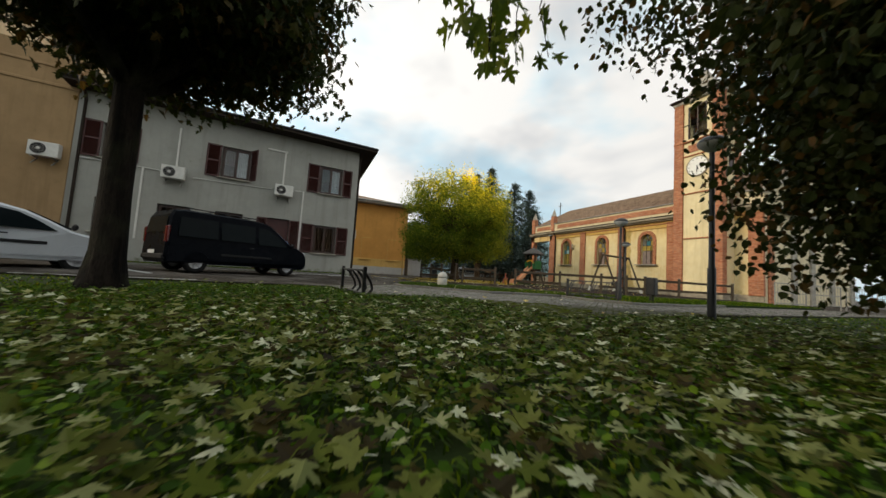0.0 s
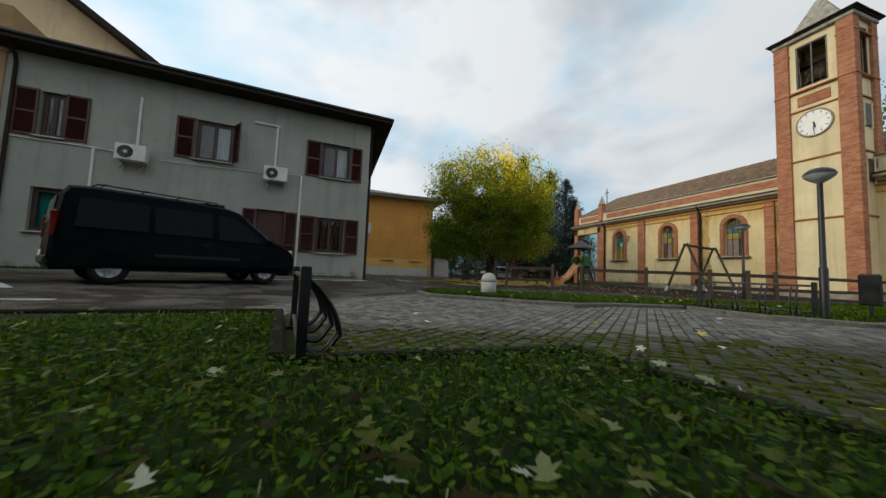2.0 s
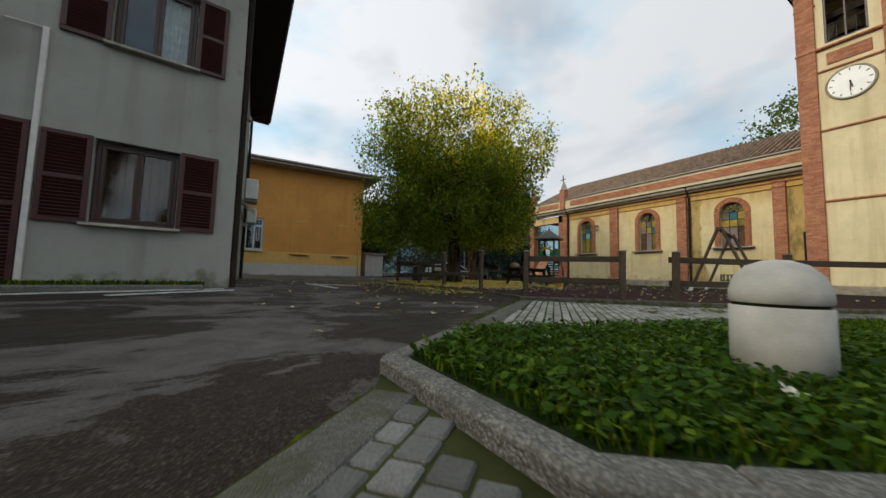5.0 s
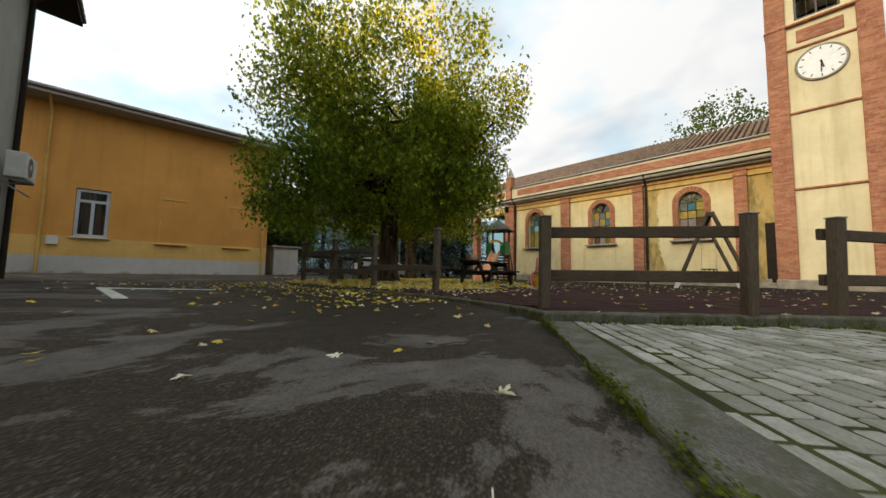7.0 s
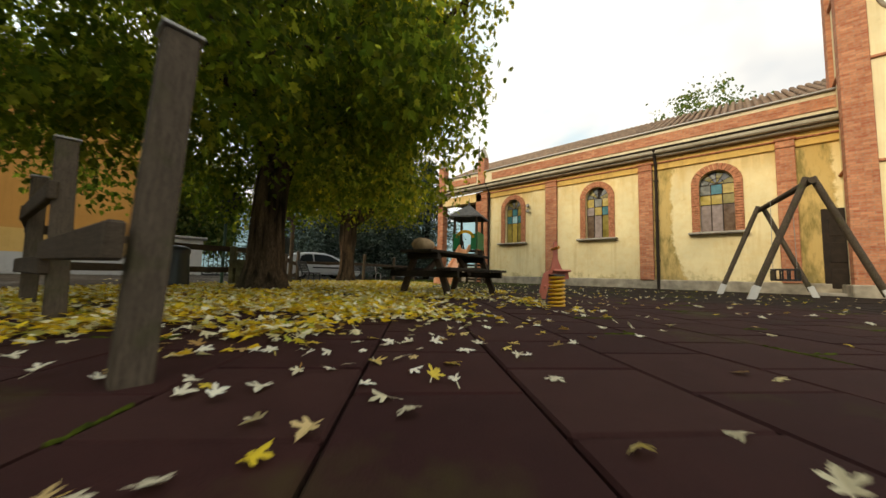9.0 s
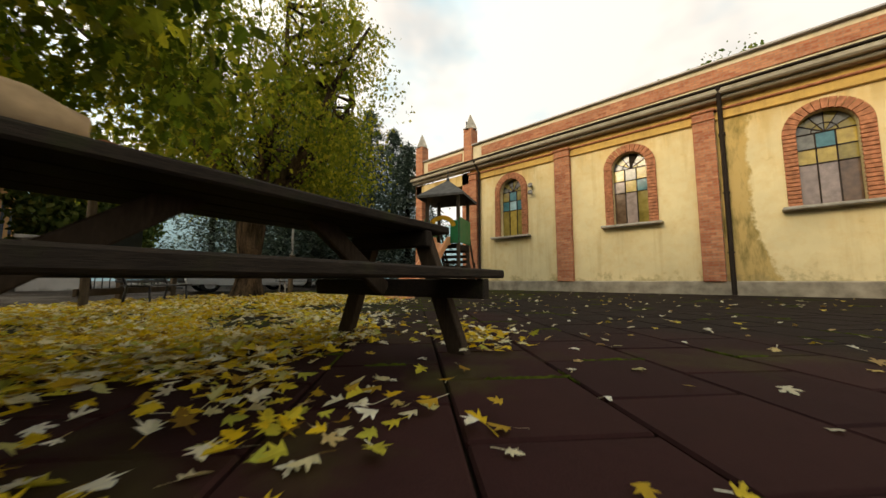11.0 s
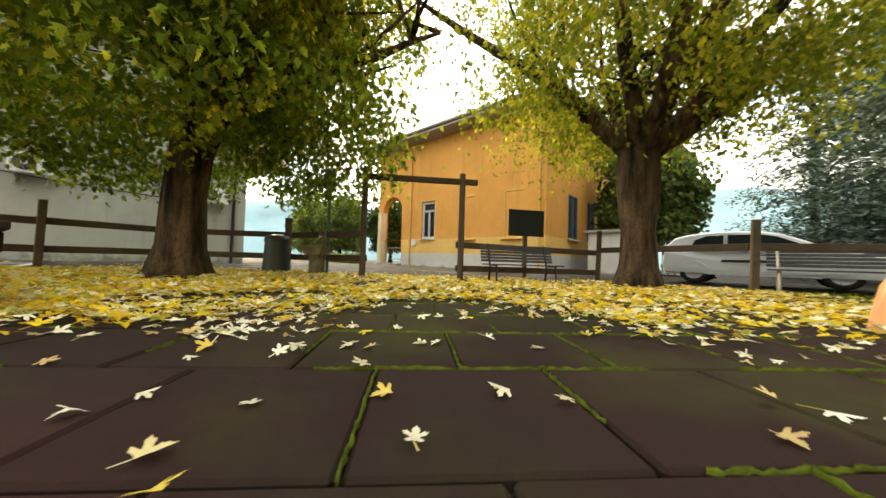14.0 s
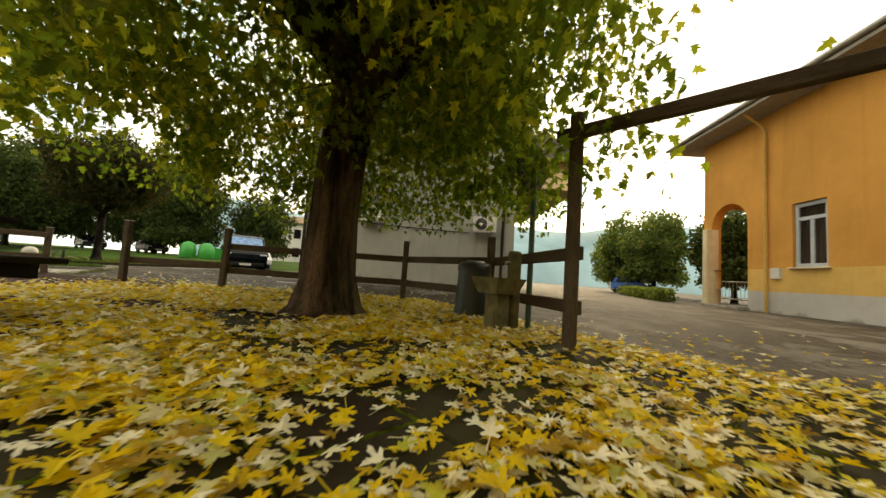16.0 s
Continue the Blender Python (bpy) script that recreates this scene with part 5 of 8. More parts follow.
for key, pts in FENCE:
    f = thing("fence", pose(0, 0, 0), "weathered two-rail timber fence round the playground", "fence", "playground fences")
    for x, y in pts:
        if key in "cd" and (x, y) in ((11.9, 25.4), (13.0, 26.75)):
            continue
        z = 0.06
        p = part("post", low_me if key in "ab" else post_me, None, f, at=pose(x, y, z, rng.uniform(-1.5, 1.5), 2.5 if (x, y) == (9.15, 18.62) else rng.uniform(-1.5, 1.5), {'a': -44, 'b': -40, 'c': 4, 'd': 14}[key] + rng.uniform(-4, 4)))
        part("cap", cap_me, None, p, at=pose(0, 0, 0.957 if key in "ab" else 1.127))
    for a, b in zip(pts[:-1], pts[1:]):
        a, b = Vector(a), Vector(b)
        d = b - a
        ang = math.degrees(math.atan2(d.y, d.x))
        nrm = Vector((-d.y, d.x)).normalized() * 0.07
        for z in ((0.45,) if key == "c" and a.y < 19 else (0.24, 0.66) if key == "d" and a.x < 14 else (0.72,) if key == "d" else (0.37, 0.8) if key != "b" or a.x < 12 or a.x > 13 else (0.8,)):
            ln = d.length + (0.03 if key == "a" else 0.14)
            m = (a + b) / 2 + nrm
            part("rail", Geo().box((0, 0, 0), (ln, 0.045, 0.11), b=0.008), MAT["fence_rail"], f, at=pose(m.x, m.y, z + 0.06, 0, rng.uniform(-0.5, 0.5), ang))
gate = thing("entrance_frame", pose(0, 0, 0), "tall timber entrance frame with a cross beam", "gateway")
for x, y in ((11.93, 25.42), (13.0, 26.75)):
    part("post", Geo().tube([(0, 0, -0.05), (0, 0, 1.96)], 0.055, 12), MAT["fence_wood"], gate, at=pose(x, y, 0.05))
gd = math.degrees(math.atan2(1.33, 1.07))
part("beam", Geo().box((0, 0, 0), (2.15, 0.06, 0.105), b=0.01), MAT["fence_rail"], gate, at=pose(12.5, 26.13, 1.86, 0, -0.5, gd))


# ---- picnic table ----
MAT["table_wood"] = wood_mat("mossy_table_timber", (0.012, 0.009, 0.007), (0.042, 0.031, 0.022), (1.0, 12, 12), moss=(0.035, 0.04, 0.012))
MAT["leg_wood"] = wood_mat("dark_leg_timber", (0.028, 0.019, 0.012), (0.075, 0.05, 0.032), (12, 12, 1.0))
table = thing("picnic_table", pose(13.4, 21.15, 0.09, 0, 0, 9) @ Matrix.Diagonal((1.05, 1.0, 1.0, 1)), "dark weathered timber picnic table with attached benches", "picnic table")
for i in range(4):
    part("top_plank", Geo().box((0, -0.228 + i * 0.152, 0.7), (1.9, 0.146, 0.045), b=0.008), MAT["table_wood"], table)
for s in (-1, 1):
    for k in range(2):
        part("bench_plank", Geo().box((0, s * (0.46 + k * 0.132), 0.43), (1.9, 0.126, 0.045), b=0.008), MAT["table_wood"], table)
for x in (-0.74, 0.74):
    part("bench_bearer", Geo().box((x, 0, 0.355), (0.06, 1.3, 0.1), b=0.006), MAT["table_wood"], table)
    part("top_bearer", Geo().box((x, 0, 0.63), (0.06, 0.6, 0.09), b=0.006), MAT["table_wood"], table)
    for s in (-1, 1):
        part("leg", Geo().box((0, 0, 0), (0.06, 0.105, 0.74), b=0.006, m=pose(x + 0.062, s * 0.33, 0.33, s * 21, 0, 0)), MAT["leg_wood"], table)
    part("brace", Geo().box((0, 0, 0), (0.62, 0.05, 0.09), b=0.006, m=pose(x * 0.62, 0, 0.53, 0, 38 if x > 0 else -38, 0)), MAT["leg_wood"], table)
bag = thing("paper_bag", pose(12.72, 21.1, 0.815) @ Matrix.Diagonal((0.82, 0.82, 0.7, 1)), "crumpled beige paper bag lying on the table", "paper bag")
g = Geo()
vs, n = [], 12
for i in range(7):
    u = i / 6
    for k in range(n):
        a = 2 * math.pi * k / n
        r = 0.02 + 0.17 * math.sin(math.pi * min(1, 0.22 + u * 0.72)) ** 0.6 + random.uniform(-0.012, 0.012)
        vs.append((-0.2 + 0.42 * u, r * math.cos(a), max(0.0, 0.13 + r * 0.85 * math.sin(a))))
g.add(vs, [(i * n + k, i * n + (k + 1) % n, (i + 1) * n + (k + 1) % n, (i + 1) * n + k) for i in range(6) for k in range(n)] + [tuple(range(n))[::-1], tuple(range(6 * n, 7 * n))], True)
part("bag", g, plain("beige_paper", (0.36, 0.25, 0.14), 0.85, vary=0.3, scale=14), bag)
g = Geo().lathe([(0.0, -0.05), (0.045, -0.03), (0.06, 0.02), (0.03, 0.07), (0.0, 0.08)], n=10, m=pose(0.25, -0.02, 0.07, 0, 70, 0))
part("twisted_end", g, plain("brown_paper", (0.2, 0.08, 0.03), 0.8), bag, "rust-brown twisted end")

# ---- slide tower ----
MAT["slide"] = plain("salmon_plastic", (0.72, 0.33, 0.15), 0.32, vary=0.12, scale=3, bump=0.03)
MAT["green_panel"] = plain("green_painted_board", (0.01, 0.17, 0.055), 0.4, vary=0.2, scale=4, bump=0.05)
MAT["yellow_panel"] = plain("yellow_painted_board", (0.62, 0.33, 0.01), 0.4, vary=0.15, bump=0.05)
st = thing("slide_tower", pose(20.42, 26.25, 0.08, 0, 0, 21.5) @ Matrix.Diagonal((0.93, 0.93, 1.19, 1)), "timber play tower with a salmon slide and shingled hood", "slide")
HW = 0.52
for x in (-HW, HW):
    for y in (-HW, HW):
        part("post", Geo().box((x, y, 1.2), (0.1, 0.1, 2.5), b=0.01), MAT["fence_wood"], st)
for i in range(6):
    part("deck_plank", Geo().box((0, -0.44 + i * 0.175, 1.2), (1.0, 0.165, 0.04), b=0.006), MAT["table_wood"], st)
for y in (-HW, HW):
    part("deck_beam", Geo().box((0, y, 1.13), (1.1, 0.05, 0.12), b=0.006), MAT["table_wood"], st)
part("side_panel", Geo().box((0, -HW - 0.06, 1.55), (1.16, 0.03, 0.62), b=0.01), MAT["green_panel"], st, "green board side panel")
part("side_panel", Geo().box((0, HW + 0.06, 1.55), (1.16, 0.03, 0.62), b=0.01), MAT["green_panel"], st, "green board side panel")
for y in (-0.41, 0.41):
    part("front_panel", Geo().box((-HW - 0.06, y, 1.5), (0.03, 0.26, 0.56), b=0.01), MAT["green_panel"], st, "green board front panel")
g = Geo()
vs = []
for x in (-0.015, 0.015):
    for r in (0.3, 0.42):
        for i in range(13):
            a = math.pi * (0.08 + 0.84 * i / 12)
            vs.append((-HW - 0.06 + x, r * 1.15 * math.cos(a), 1.56 + r * 0.85 * math.sin(a)))
fs = []
for i in range(12):
    fs += [(i, i + 1, 14 + i, 13 + i), (26 + i, 39 + i, 40 + i, 27 + i), (13 + i, 14 + i, 40 + i, 39 + i), (i, 26 + i, 27 + i, i + 1)]
part("arch", g.add(vs, fs), MAT["yellow_panel"], st, "yellow board arch over the slide")
g = Geo()
base = [(-0.78, -0.78), (0.78, -0.78), (0.78, 0.78), (-0.78, 0.78)]
part("hood", g.add([(x, y, 2.42) for x, y in base] + [(x * 0.06, y * 0.06, 2.9) for x, y in base] + [(x, y, 2.36) for x, y in base] + [(x * 0.06, y * 0.06, 2.84) for x, y in base],
     [(0, 1, 5, 4), (1, 2, 6, 5), (2, 3, 7, 6), (3, 0, 4, 7), (4, 5, 6, 7), (9, 8, 12, 13), (10, 9, 13, 14), (11, 10, 14, 15), (8, 11, 15, 12), (0, 8, 9, 1), (1, 9, 10, 2), (2, 10, 11, 3), (3, 11, 8, 0)]), plain("grey_roofing_felt", (0.13, 0.12, 0.11), 0.8, vary=0.3), st, "grey felt-covered pyramid hood")
part("finial", Geo().lathe([(0.09, 2.86), (0.05, 2.95), (0.018, 3.02), (0.012, 3.17), (0.0, 3.18)], n=10), MAT["dark_metal"], st)
# slide chute: a dished run with raised sides, curving out at its foot
g = Geo()
run = [(-0.5, 1.24), (-0.75, 1.2), (-1.1, 1.01), (-1.5, 0.77), (-1.9, 0.55), (-2.3, 0.38), (-2.65, 0.29), (-2.95, 0.265), (-3.25, 0.26), (-3.42, 0.25), (-3.5, 0.2), (-3.56, 0.0)]
sec = [(-0.26, 0.13), (-0.245, 0.155), (-0.22, 0.155), (-0.205, 0.13), (-0.18, 0.03), (-0.1, 0.0), (0.0, -0.012), (0.1, 0.0), (0.18, 0.03), (0.205, 0.13), (0.22, 0.155), (0.245, 0.155), (0.26, 0.13), (0.26, -0.05), (0.0, -0.055), (-0.26, -0.05)]
bend = [1.0] * 6 + [0.85, 0.65, 0.5, 0.35, 0.25, 0.2]
fine_run = []
for i in range(len(run) - 1):
    for q in range(4 if i < 8 else 2):
        p0, p1, p2, p3 = (Vector(run[max(0, min(len(run) - 1, i + o))]) for o in (-1, 0, 1, 2))
        u = q / (4 if i < 8 else 2)
        p = 0.5 * (2 * p1 + (p2 - p0) * u + (2 * p0 - 5 * p1 + 4 * p2 - p3) * u * u + (3 * p1 - p0 - 3 * p2 + p3) * u ** 3)
        fine_run.append((p.x, p.y, bend[i] + (bend[i + 1] - bend[i]) * u))
fine_run.append((*run[-1], bend[-1]))
vs, ns = [], len(sec)
for x, z, k in fine_run:
    foot = x < -3.3
    for y, h in sec:
        vs.append((x + (0.03 if foot and abs(y) > 0.2 else 0.0), y * (1.05 if foot or x > -0.6 else 1.0), max(0.0, z + (h * k if h > 0 else h if x > -2.9 else max(-z, h + (x + 2.9) * 1.2)))))
g.add(vs, [(i * ns + k, i * ns + (k + 1) % ns, (i + 1) * ns + (k + 1) % ns, (i + 1) * ns + k) for i in range(len(fine_run) - 1) for k in range(ns)], False)
part("chute", g, MAT["slide"], st, "faded salmon plastic chute")
for i in range(8):
    part("step", Geo().box((0.6 + i * 0.105, 0.0, 1.1 - i * 0.135), (0.2, 0.86, 0.07), b=0.006), MAT["leg_wood"], st)
for y in (-0.45, 0.45):
    part("stringer", Geo().box((0, 0, 0), (1.62, 0.05, 0.18), b=0.006, m=pose(1.0, y, 0.58, 0, 52, 0)), MAT["leg_wood"], st)
    part("stair_rail", Geo().box((0, 0, 0), (1.5, 0.05, 0.07), b=0.006, m=pose(1.1, y * 1.1, 1.05, 0, 53, 0)), MAT["leg_wood"], st)
    part("newel", Geo().box((1.42, y * 1.1, 0.4), (0.07, 0.07, 0.85), b=0.006), MAT["leg_wood"], st)

# ---- swing ----
sw = thing("swing", pose(18.3, 16.35, 0.08, 0, 0, 12) @ Matrix.Diagonal((1.08, 1.0, 1.06, 1)), "timber swing frame with a dark cradle seat", "swing")
part("beam", Geo().tube([(-0.12, 0, 2.17), (2.85, 0, 2.17)], 0.06, 12), MAT["fence_rail"], sw)
for x in (0, 2.72):
    for s in (-1, 1):
        lg = part("leg", Geo().tube([(x, s * 0.86, 0.16), (x, s * 0.04, 2.25)], 0.055, 10), MAT["fence_wood"], sw)
        part("shoe", Geo().box((0, 0, 0), (0.14, 0.02, 0.3), b=0.004, m=pose(x, s * 0.92, 0.13, s * 21, 0, 0)).box((0, 0, 0), (0.02, 0.12, 0.3), b=0.004, m=pose(x - 0.06, s * 0.88, 0.13, s * 21, 0, 0)), MAT["white_plastic"], lg, "pale galvanised ground shoe")
g = Geo()
for y in (-0.18, 0.18):
    g.tube([(1.36, y, 2.12), (1.36, y * 1.1, 0.62)], 0.006, 5)
seat = part("cradle_seat", Geo().box((1.36, 0, 0.4), (0.3, 0.42, 0.04), b=0.01), MAT["dark_metal"], sw, "black rubber cradle seat")
part("chain", g, MAT["lead"], sw)
g = Geo()
for y in (-0.2, 0.2):
    g.box((1.36, y, 0.5), (0.3, 0.02, 0.2), b=0.004)
for x in (1.22, 1.5):
    for y in (-0.12, 0, 0.12):
        g.box((x, y, 0.51), (0.02, 0.03, 0.22), b=0.004)
    g.box((x, 0, 0.62), (0.025, 0.42, 0.03), b=0.004)
part("cradle_bars", g, MAT["dark_metal"], seat)

# ---- spring rider ----
MAT["pink"] = plain("salmon_painted_board", (0.55, 0.16, 0.1), 0.45, vary=0.15)
spr = thing("spring_rider", pose(12.85, 18.97, 0.06, 0, 0, 128), "salmon spring rider on a yellow coil", "spring rider")
g = Geo()
g.tube([(0.085 * math.cos(i * 0.5), 0.085 * math.sin(i * 0.5), 0.03 + 0.36 * i / 95) for i in range(96)], 0.017, 7)
part("coil", g, MAT["yellow_panel"], spr, "yellow steel coil spring")
part("ground_plate", Geo().lathe([(0.14, 0.0), (0.14, 0.02), (0.0, 0.022)], n=16), MAT["dark_metal"], spr)
part("top_plate", Geo().lathe([(0.1, 0.39), (0.1, 0.41), (0.0, 0.412)], n=16), MAT["dark_metal"], spr)
# one upright board, its foot reaching down before the coil, with a rounded seat lug
OUT = [(0.17, 0.12), (0.2, 0.2), (0.17, 0.34), (0.15, 0.42), (0.07, 0.47), (0.04, 0.62), (0.035, 0.8), (-0.005, 0.8), (-0.01, 0.6), (-0.06, 0.47), (-0.13, 0.44), (-0.14, 0.36), (0.06, 0.34), (0.11, 0.22), (0.13, 0.12)]
n = len(OUT)
g = Geo().add([(x, o, z) for o in (-0.018, 0.018) for x, z in OUT], [tuple(range(n)), tuple(range(n, 2 * n))[::-1]] + [(i, n + i, n + (i + 1) % n, (i + 1) % n) for i in range(n)])
part("side_board", g, MAT["pink"], spr)
part("seat", Geo().box((-0.05, 0, 0.455), (0.2, 0.17, 0.028), b=0.012), MAT["pink"], spr)
part("grip_bar", Geo().tube([(0.015, -0.15, 0.72), (0.015, 0.15, 0.72)], 0.018, 8), plain("orange_grip", (0.6, 0.24, 0.02), 0.4), spr, "orange grip bar")
part("foot_bar", Geo().tube([(0.14, -0.12, 0.26), (0.14, 0.12, 0.26)], 0.016, 8), MAT["pink"], spr)


# ---- benches ----
def bench(m, label, mat, frame_mat, ln=1.5, group="park benches"):
    b = thing("park_bench", m, label, "bench", group)
    for i in range(5):
        part("seat_slat", Geo().box((0, -0.06 + i * 0.085, 0.42), (ln, 0.07, 0.025), b=0.006), mat, b)
    for i in range(6):
        part("back_slat", Geo().box((0, 0, 0), (ln, 0.022, 0.05), b=0.005, m=pose(0, 0.37 + i * 0.018, 0.5 + i * 0.062, -12, 0, 0)), mat, b)
    for x in (-ln / 2 + 0.15, ln / 2 - 0.15):
        part("leg_frame", Geo().tube([(x, -0.08, 0), (x, -0.05, 0.4), (x, 0.3, 0.4), (x, 0.47, 0.86)], 0.02, 8).tube([(x, 0.3, 0.4), (x, 0.36, 0)], 0.02, 8), frame_mat, b)
    return b


MAT["slat_grey"] = wood_mat("grey_slat_timber", (0.045, 0.046, 0.048), (0.1, 0.1, 0.1), (1.0, 12, 12))
bench(pose(14.0, 27.28, 0.05, 0, 0, 54) @ Matrix.Diagonal((0.98, 0.9, 0.84, 1)), "grey slatted park bench by the entrance frame", MAT["slat_grey"], MAT["dark_metal"], 1.4)
bench(pose(17.9, 30.1, 0.04, 0, 0, 0), "grey-blue slatted bench before a parked car", MAT["slat_grey"], MAT["lead"], 1.7)

# ---- notice board, road sign, bins, fountain ----
nb = thing("notice_board", pose(13.46, 28.23, 0, 0, 0, -37), "dark notice board on a timber post, seen from behind", "notice board")
part("post", Geo().box((0, 0, 0.75), (0.08, 0.08, 1.54), b=0.008), MAT["fence_rail"], nb)
part("panel", Geo().box((0.06, 0, 1.25), (0.04, 0.76, 0.53), b=0.008), plain("dark_green_panel", (0.012, 0.018, 0.016), 0.6), nb)
sg = thing("road_sign", pose(11.0, 25.28, 0), "octagonal road sign on a green pole, seen from behind", "road sign")
part("pole", Geo().tube([(0, 0, 0), (0, 0, 2.1)], 0.03, 10), plain("green_painted_pole", (0.03, 0.09, 0.06), 0.45), sg)
part("plate", Geo().lathe([(0.0, -0.01), (0.26, -0.01), (0.26, 0.01), (0.0, 0.01)], n=8, m=pose(0.03, -0.04, 1.85, 0, 0, 42) @ pose(0, 0, 0, 0, 90, 0) @ pose(0, 0, 0, 0, 0, 22.5), smooth=False), MAT["dark_metal"], sg)
bn = thing("litter_bin", pose(10.12, 24.72, 0.07), "dark green domed litter bin on the leaf carpet", "litter bin")
part("body", Geo().lathe([(0.0, 0.0), (0.26, 0.0), (0.25, 0.08), (0.22, 0.6), (0.22, 0.64)], n=20), plain("dark_green_plastic", (0.014, 0.022, 0.018), 0.45), bn)
part("lid", Geo().lathe([(0.235, 0.63), (0.235, 0.69), (0.2, 0.74), (0.1, 0.77), (0.0, 0.775)], n=20), plain("black_plastic", (0.012, 0.013, 0.013), 0.4), bn)
MAT["moss_stone"] = plain("mossy_stone", (0.14, 0.13, 0.07), 0.92, vary=0.45, scale=8, grain=70, bump=0.6)
fo = thing("drinking_fountain", pose(11.27, 24.92, 0.08, 0, 0, 38) @ Matrix.Diagonal((0.66, 0.66, 0.92, 1)), "mossy stone drinking fountain with a square basin", "drinking fountain")
part("pedestal", Geo().box((0, 0, 0.22), (0.26, 0.3, 0.46), b=0.03), MAT["moss_stone"], fo)
g = Geo().add([(-0.2, -0.22, 0.43), (0.2, -0.22, 0.43), (0.2, 0.22, 0.43), (-0.2, 0.22, 0.43), (-0.29, -0.3, 0.6), (0.29, -0.3, 0.6), (0.29, 0.3, 0.6), (-0.29, 0.3, 0.6), (-0.22, -0.23, 0.6), (0.22, -0.23, 0.6), (0.22, 0.23, 0.6), (-0.22, 0.23, 0.6), (-0.18, -0.2, 0.5), (0.18, -0.2, 0.5), (0.18, 0.2, 0.5), (-0.18, 0.2, 0.5)],
              [(3, 2, 1, 0), (0, 1, 5, 4), (1, 2, 6, 5), (2, 3, 7, 6), (3, 0, 4, 7), (4, 5, 9, 8), (5, 6, 10, 9), (6, 7, 11, 10), (7, 4, 8, 11), (8, 9, 13, 12), (9, 10, 14, 13), (10, 11, 15, 14), (11, 8, 12, 15), (12, 13, 14, 15)])
part("basin", g, MAT["moss_stone"], fo)
part("back_pillar", Geo().box((0, 0.33, 0.44), (0.17, 0.17, 0.94), b=0.025), MAT["moss_stone"], fo)
part("tap", Geo().tube([(0, 0.25, 0.78), (0, 0.14, 0.78), (0, 0.12, 0.72)], 0.013, 8), MAT["lead"], fo)

# ---- square: bollard, racks, lamps, bin ----
bo = thing("bollard", pose(5.53, 11.6, 0.05) @ Matrix.Diagonal((0.95, 0.95, 0.9, 1)), "round-topped pale concrete bollard", "bollard")
MAT["cast_stone"] = plain("pale_cast_stone", (0.5, 0.48, 0.43), 0.9, vary=0.25, scale=5, grain=120, bump=0.4)
part("shaft", Geo().lathe([(0.0, 0.0), (0.18, 0.0), (0.18, 0.38), (0.172, 0.385)], n=24), MAT["cast_stone"], bo)
part("groove", Geo().lathe([(0.165, 0.38), (0.165, 0.405)], n=24), MAT["kerb_dark"], bo, "dark groove under the dome")
part("dome", Geo().lathe([(0.172, 0.4), (0.18, 0.41), (0.178, 0.46), (0.158, 0.53), (0.11, 0.585), (0.05, 0.61), (0.0, 0.615)], n=24), MAT["cast_stone"], bo)


MAT["worn_iron"] = plain("worn_grey_iron", (0.075, 0.075, 0.075), 0.55, 0.3, vary=0.4, scale=9)


def bike_rack(m, label, n=4, ln=1.15, mat=None, bulge=0.34, h=0.52):
    r = thing("bike_rack", m, label, "bike rack", "bike racks")
    for x in (0, ln):
        part("post", Geo().box((x, 0, h / 2 + 0.01), (0.07, 0.05, h + 0.1), b=0.006), mat, r)
        part("foot_plate", Geo().box((x, 0, 0.006), (0.2, 0.12, 0.012)), mat, r)
    part("top_bar", Geo().tube([(0, 0, h), (ln, 0, h)], 0.018, 10), MAT["worn_iron"], r)
    part("low_bar", Geo().tube([(0, 0, 0.1), (ln, 0, 0.1)], 0.016, 10), MAT["worn_iron"], r)
    for i in range(n):
        for o in (-0.035, 0.035):
            x = ln * (i + 0.6) / (n + 0.2) + o
            key = [(0, h), (-bulge * 0.35, h - 0.05), (-bulge * 0.8, h * 0.62), (-bulge, h * 0.36), (-bulge * 0.9, 0.13), (-bulge * 0.55, 0.05), (0, 0.1)]
            pts = []
            for i2 in range(25):
                f = i2 / 24 * (len(key) - 1)
                k = min(int(f), len(key) - 2)
                p0, p1, p2, p3 = (Vector(key[max(0, min(len(key) - 1, k + o2))]) for o2 in (-1, 0, 1, 2))
                t = f - k
                q = 0.5 * (2 * p1 + (p2 - p0) * t + (2 * p0 - 5 * p1 + 4 * p2 - p3) * t * t + (3 * p1 - p0 - 3 * p2 + p3) * t ** 3)
                pts.append((x, q.x, max(0.02, q.y)))
            part("wheel_loop", Geo().tube(pts, 0.013, 8), mat, r)
    return r


MAT["black_iron"] = plain("black_painted_iron", (0.008, 0.008, 0.009), 0.35, 0.5, vary=0.3)
bike_rack(pose(2.03, 6.35, 0.03, 0, 0, 98), "black iron bike rack at the lawn's edge", 4, 1.5, MAT["black_iron"], 0.21, 0.48)
bike_rack(pose(8.95, 9.25, 0.07, 0, 0, -70), "dull iron bike rack on the grass patch", 4, 1.5, MAT["dark_metal"], 0.3)


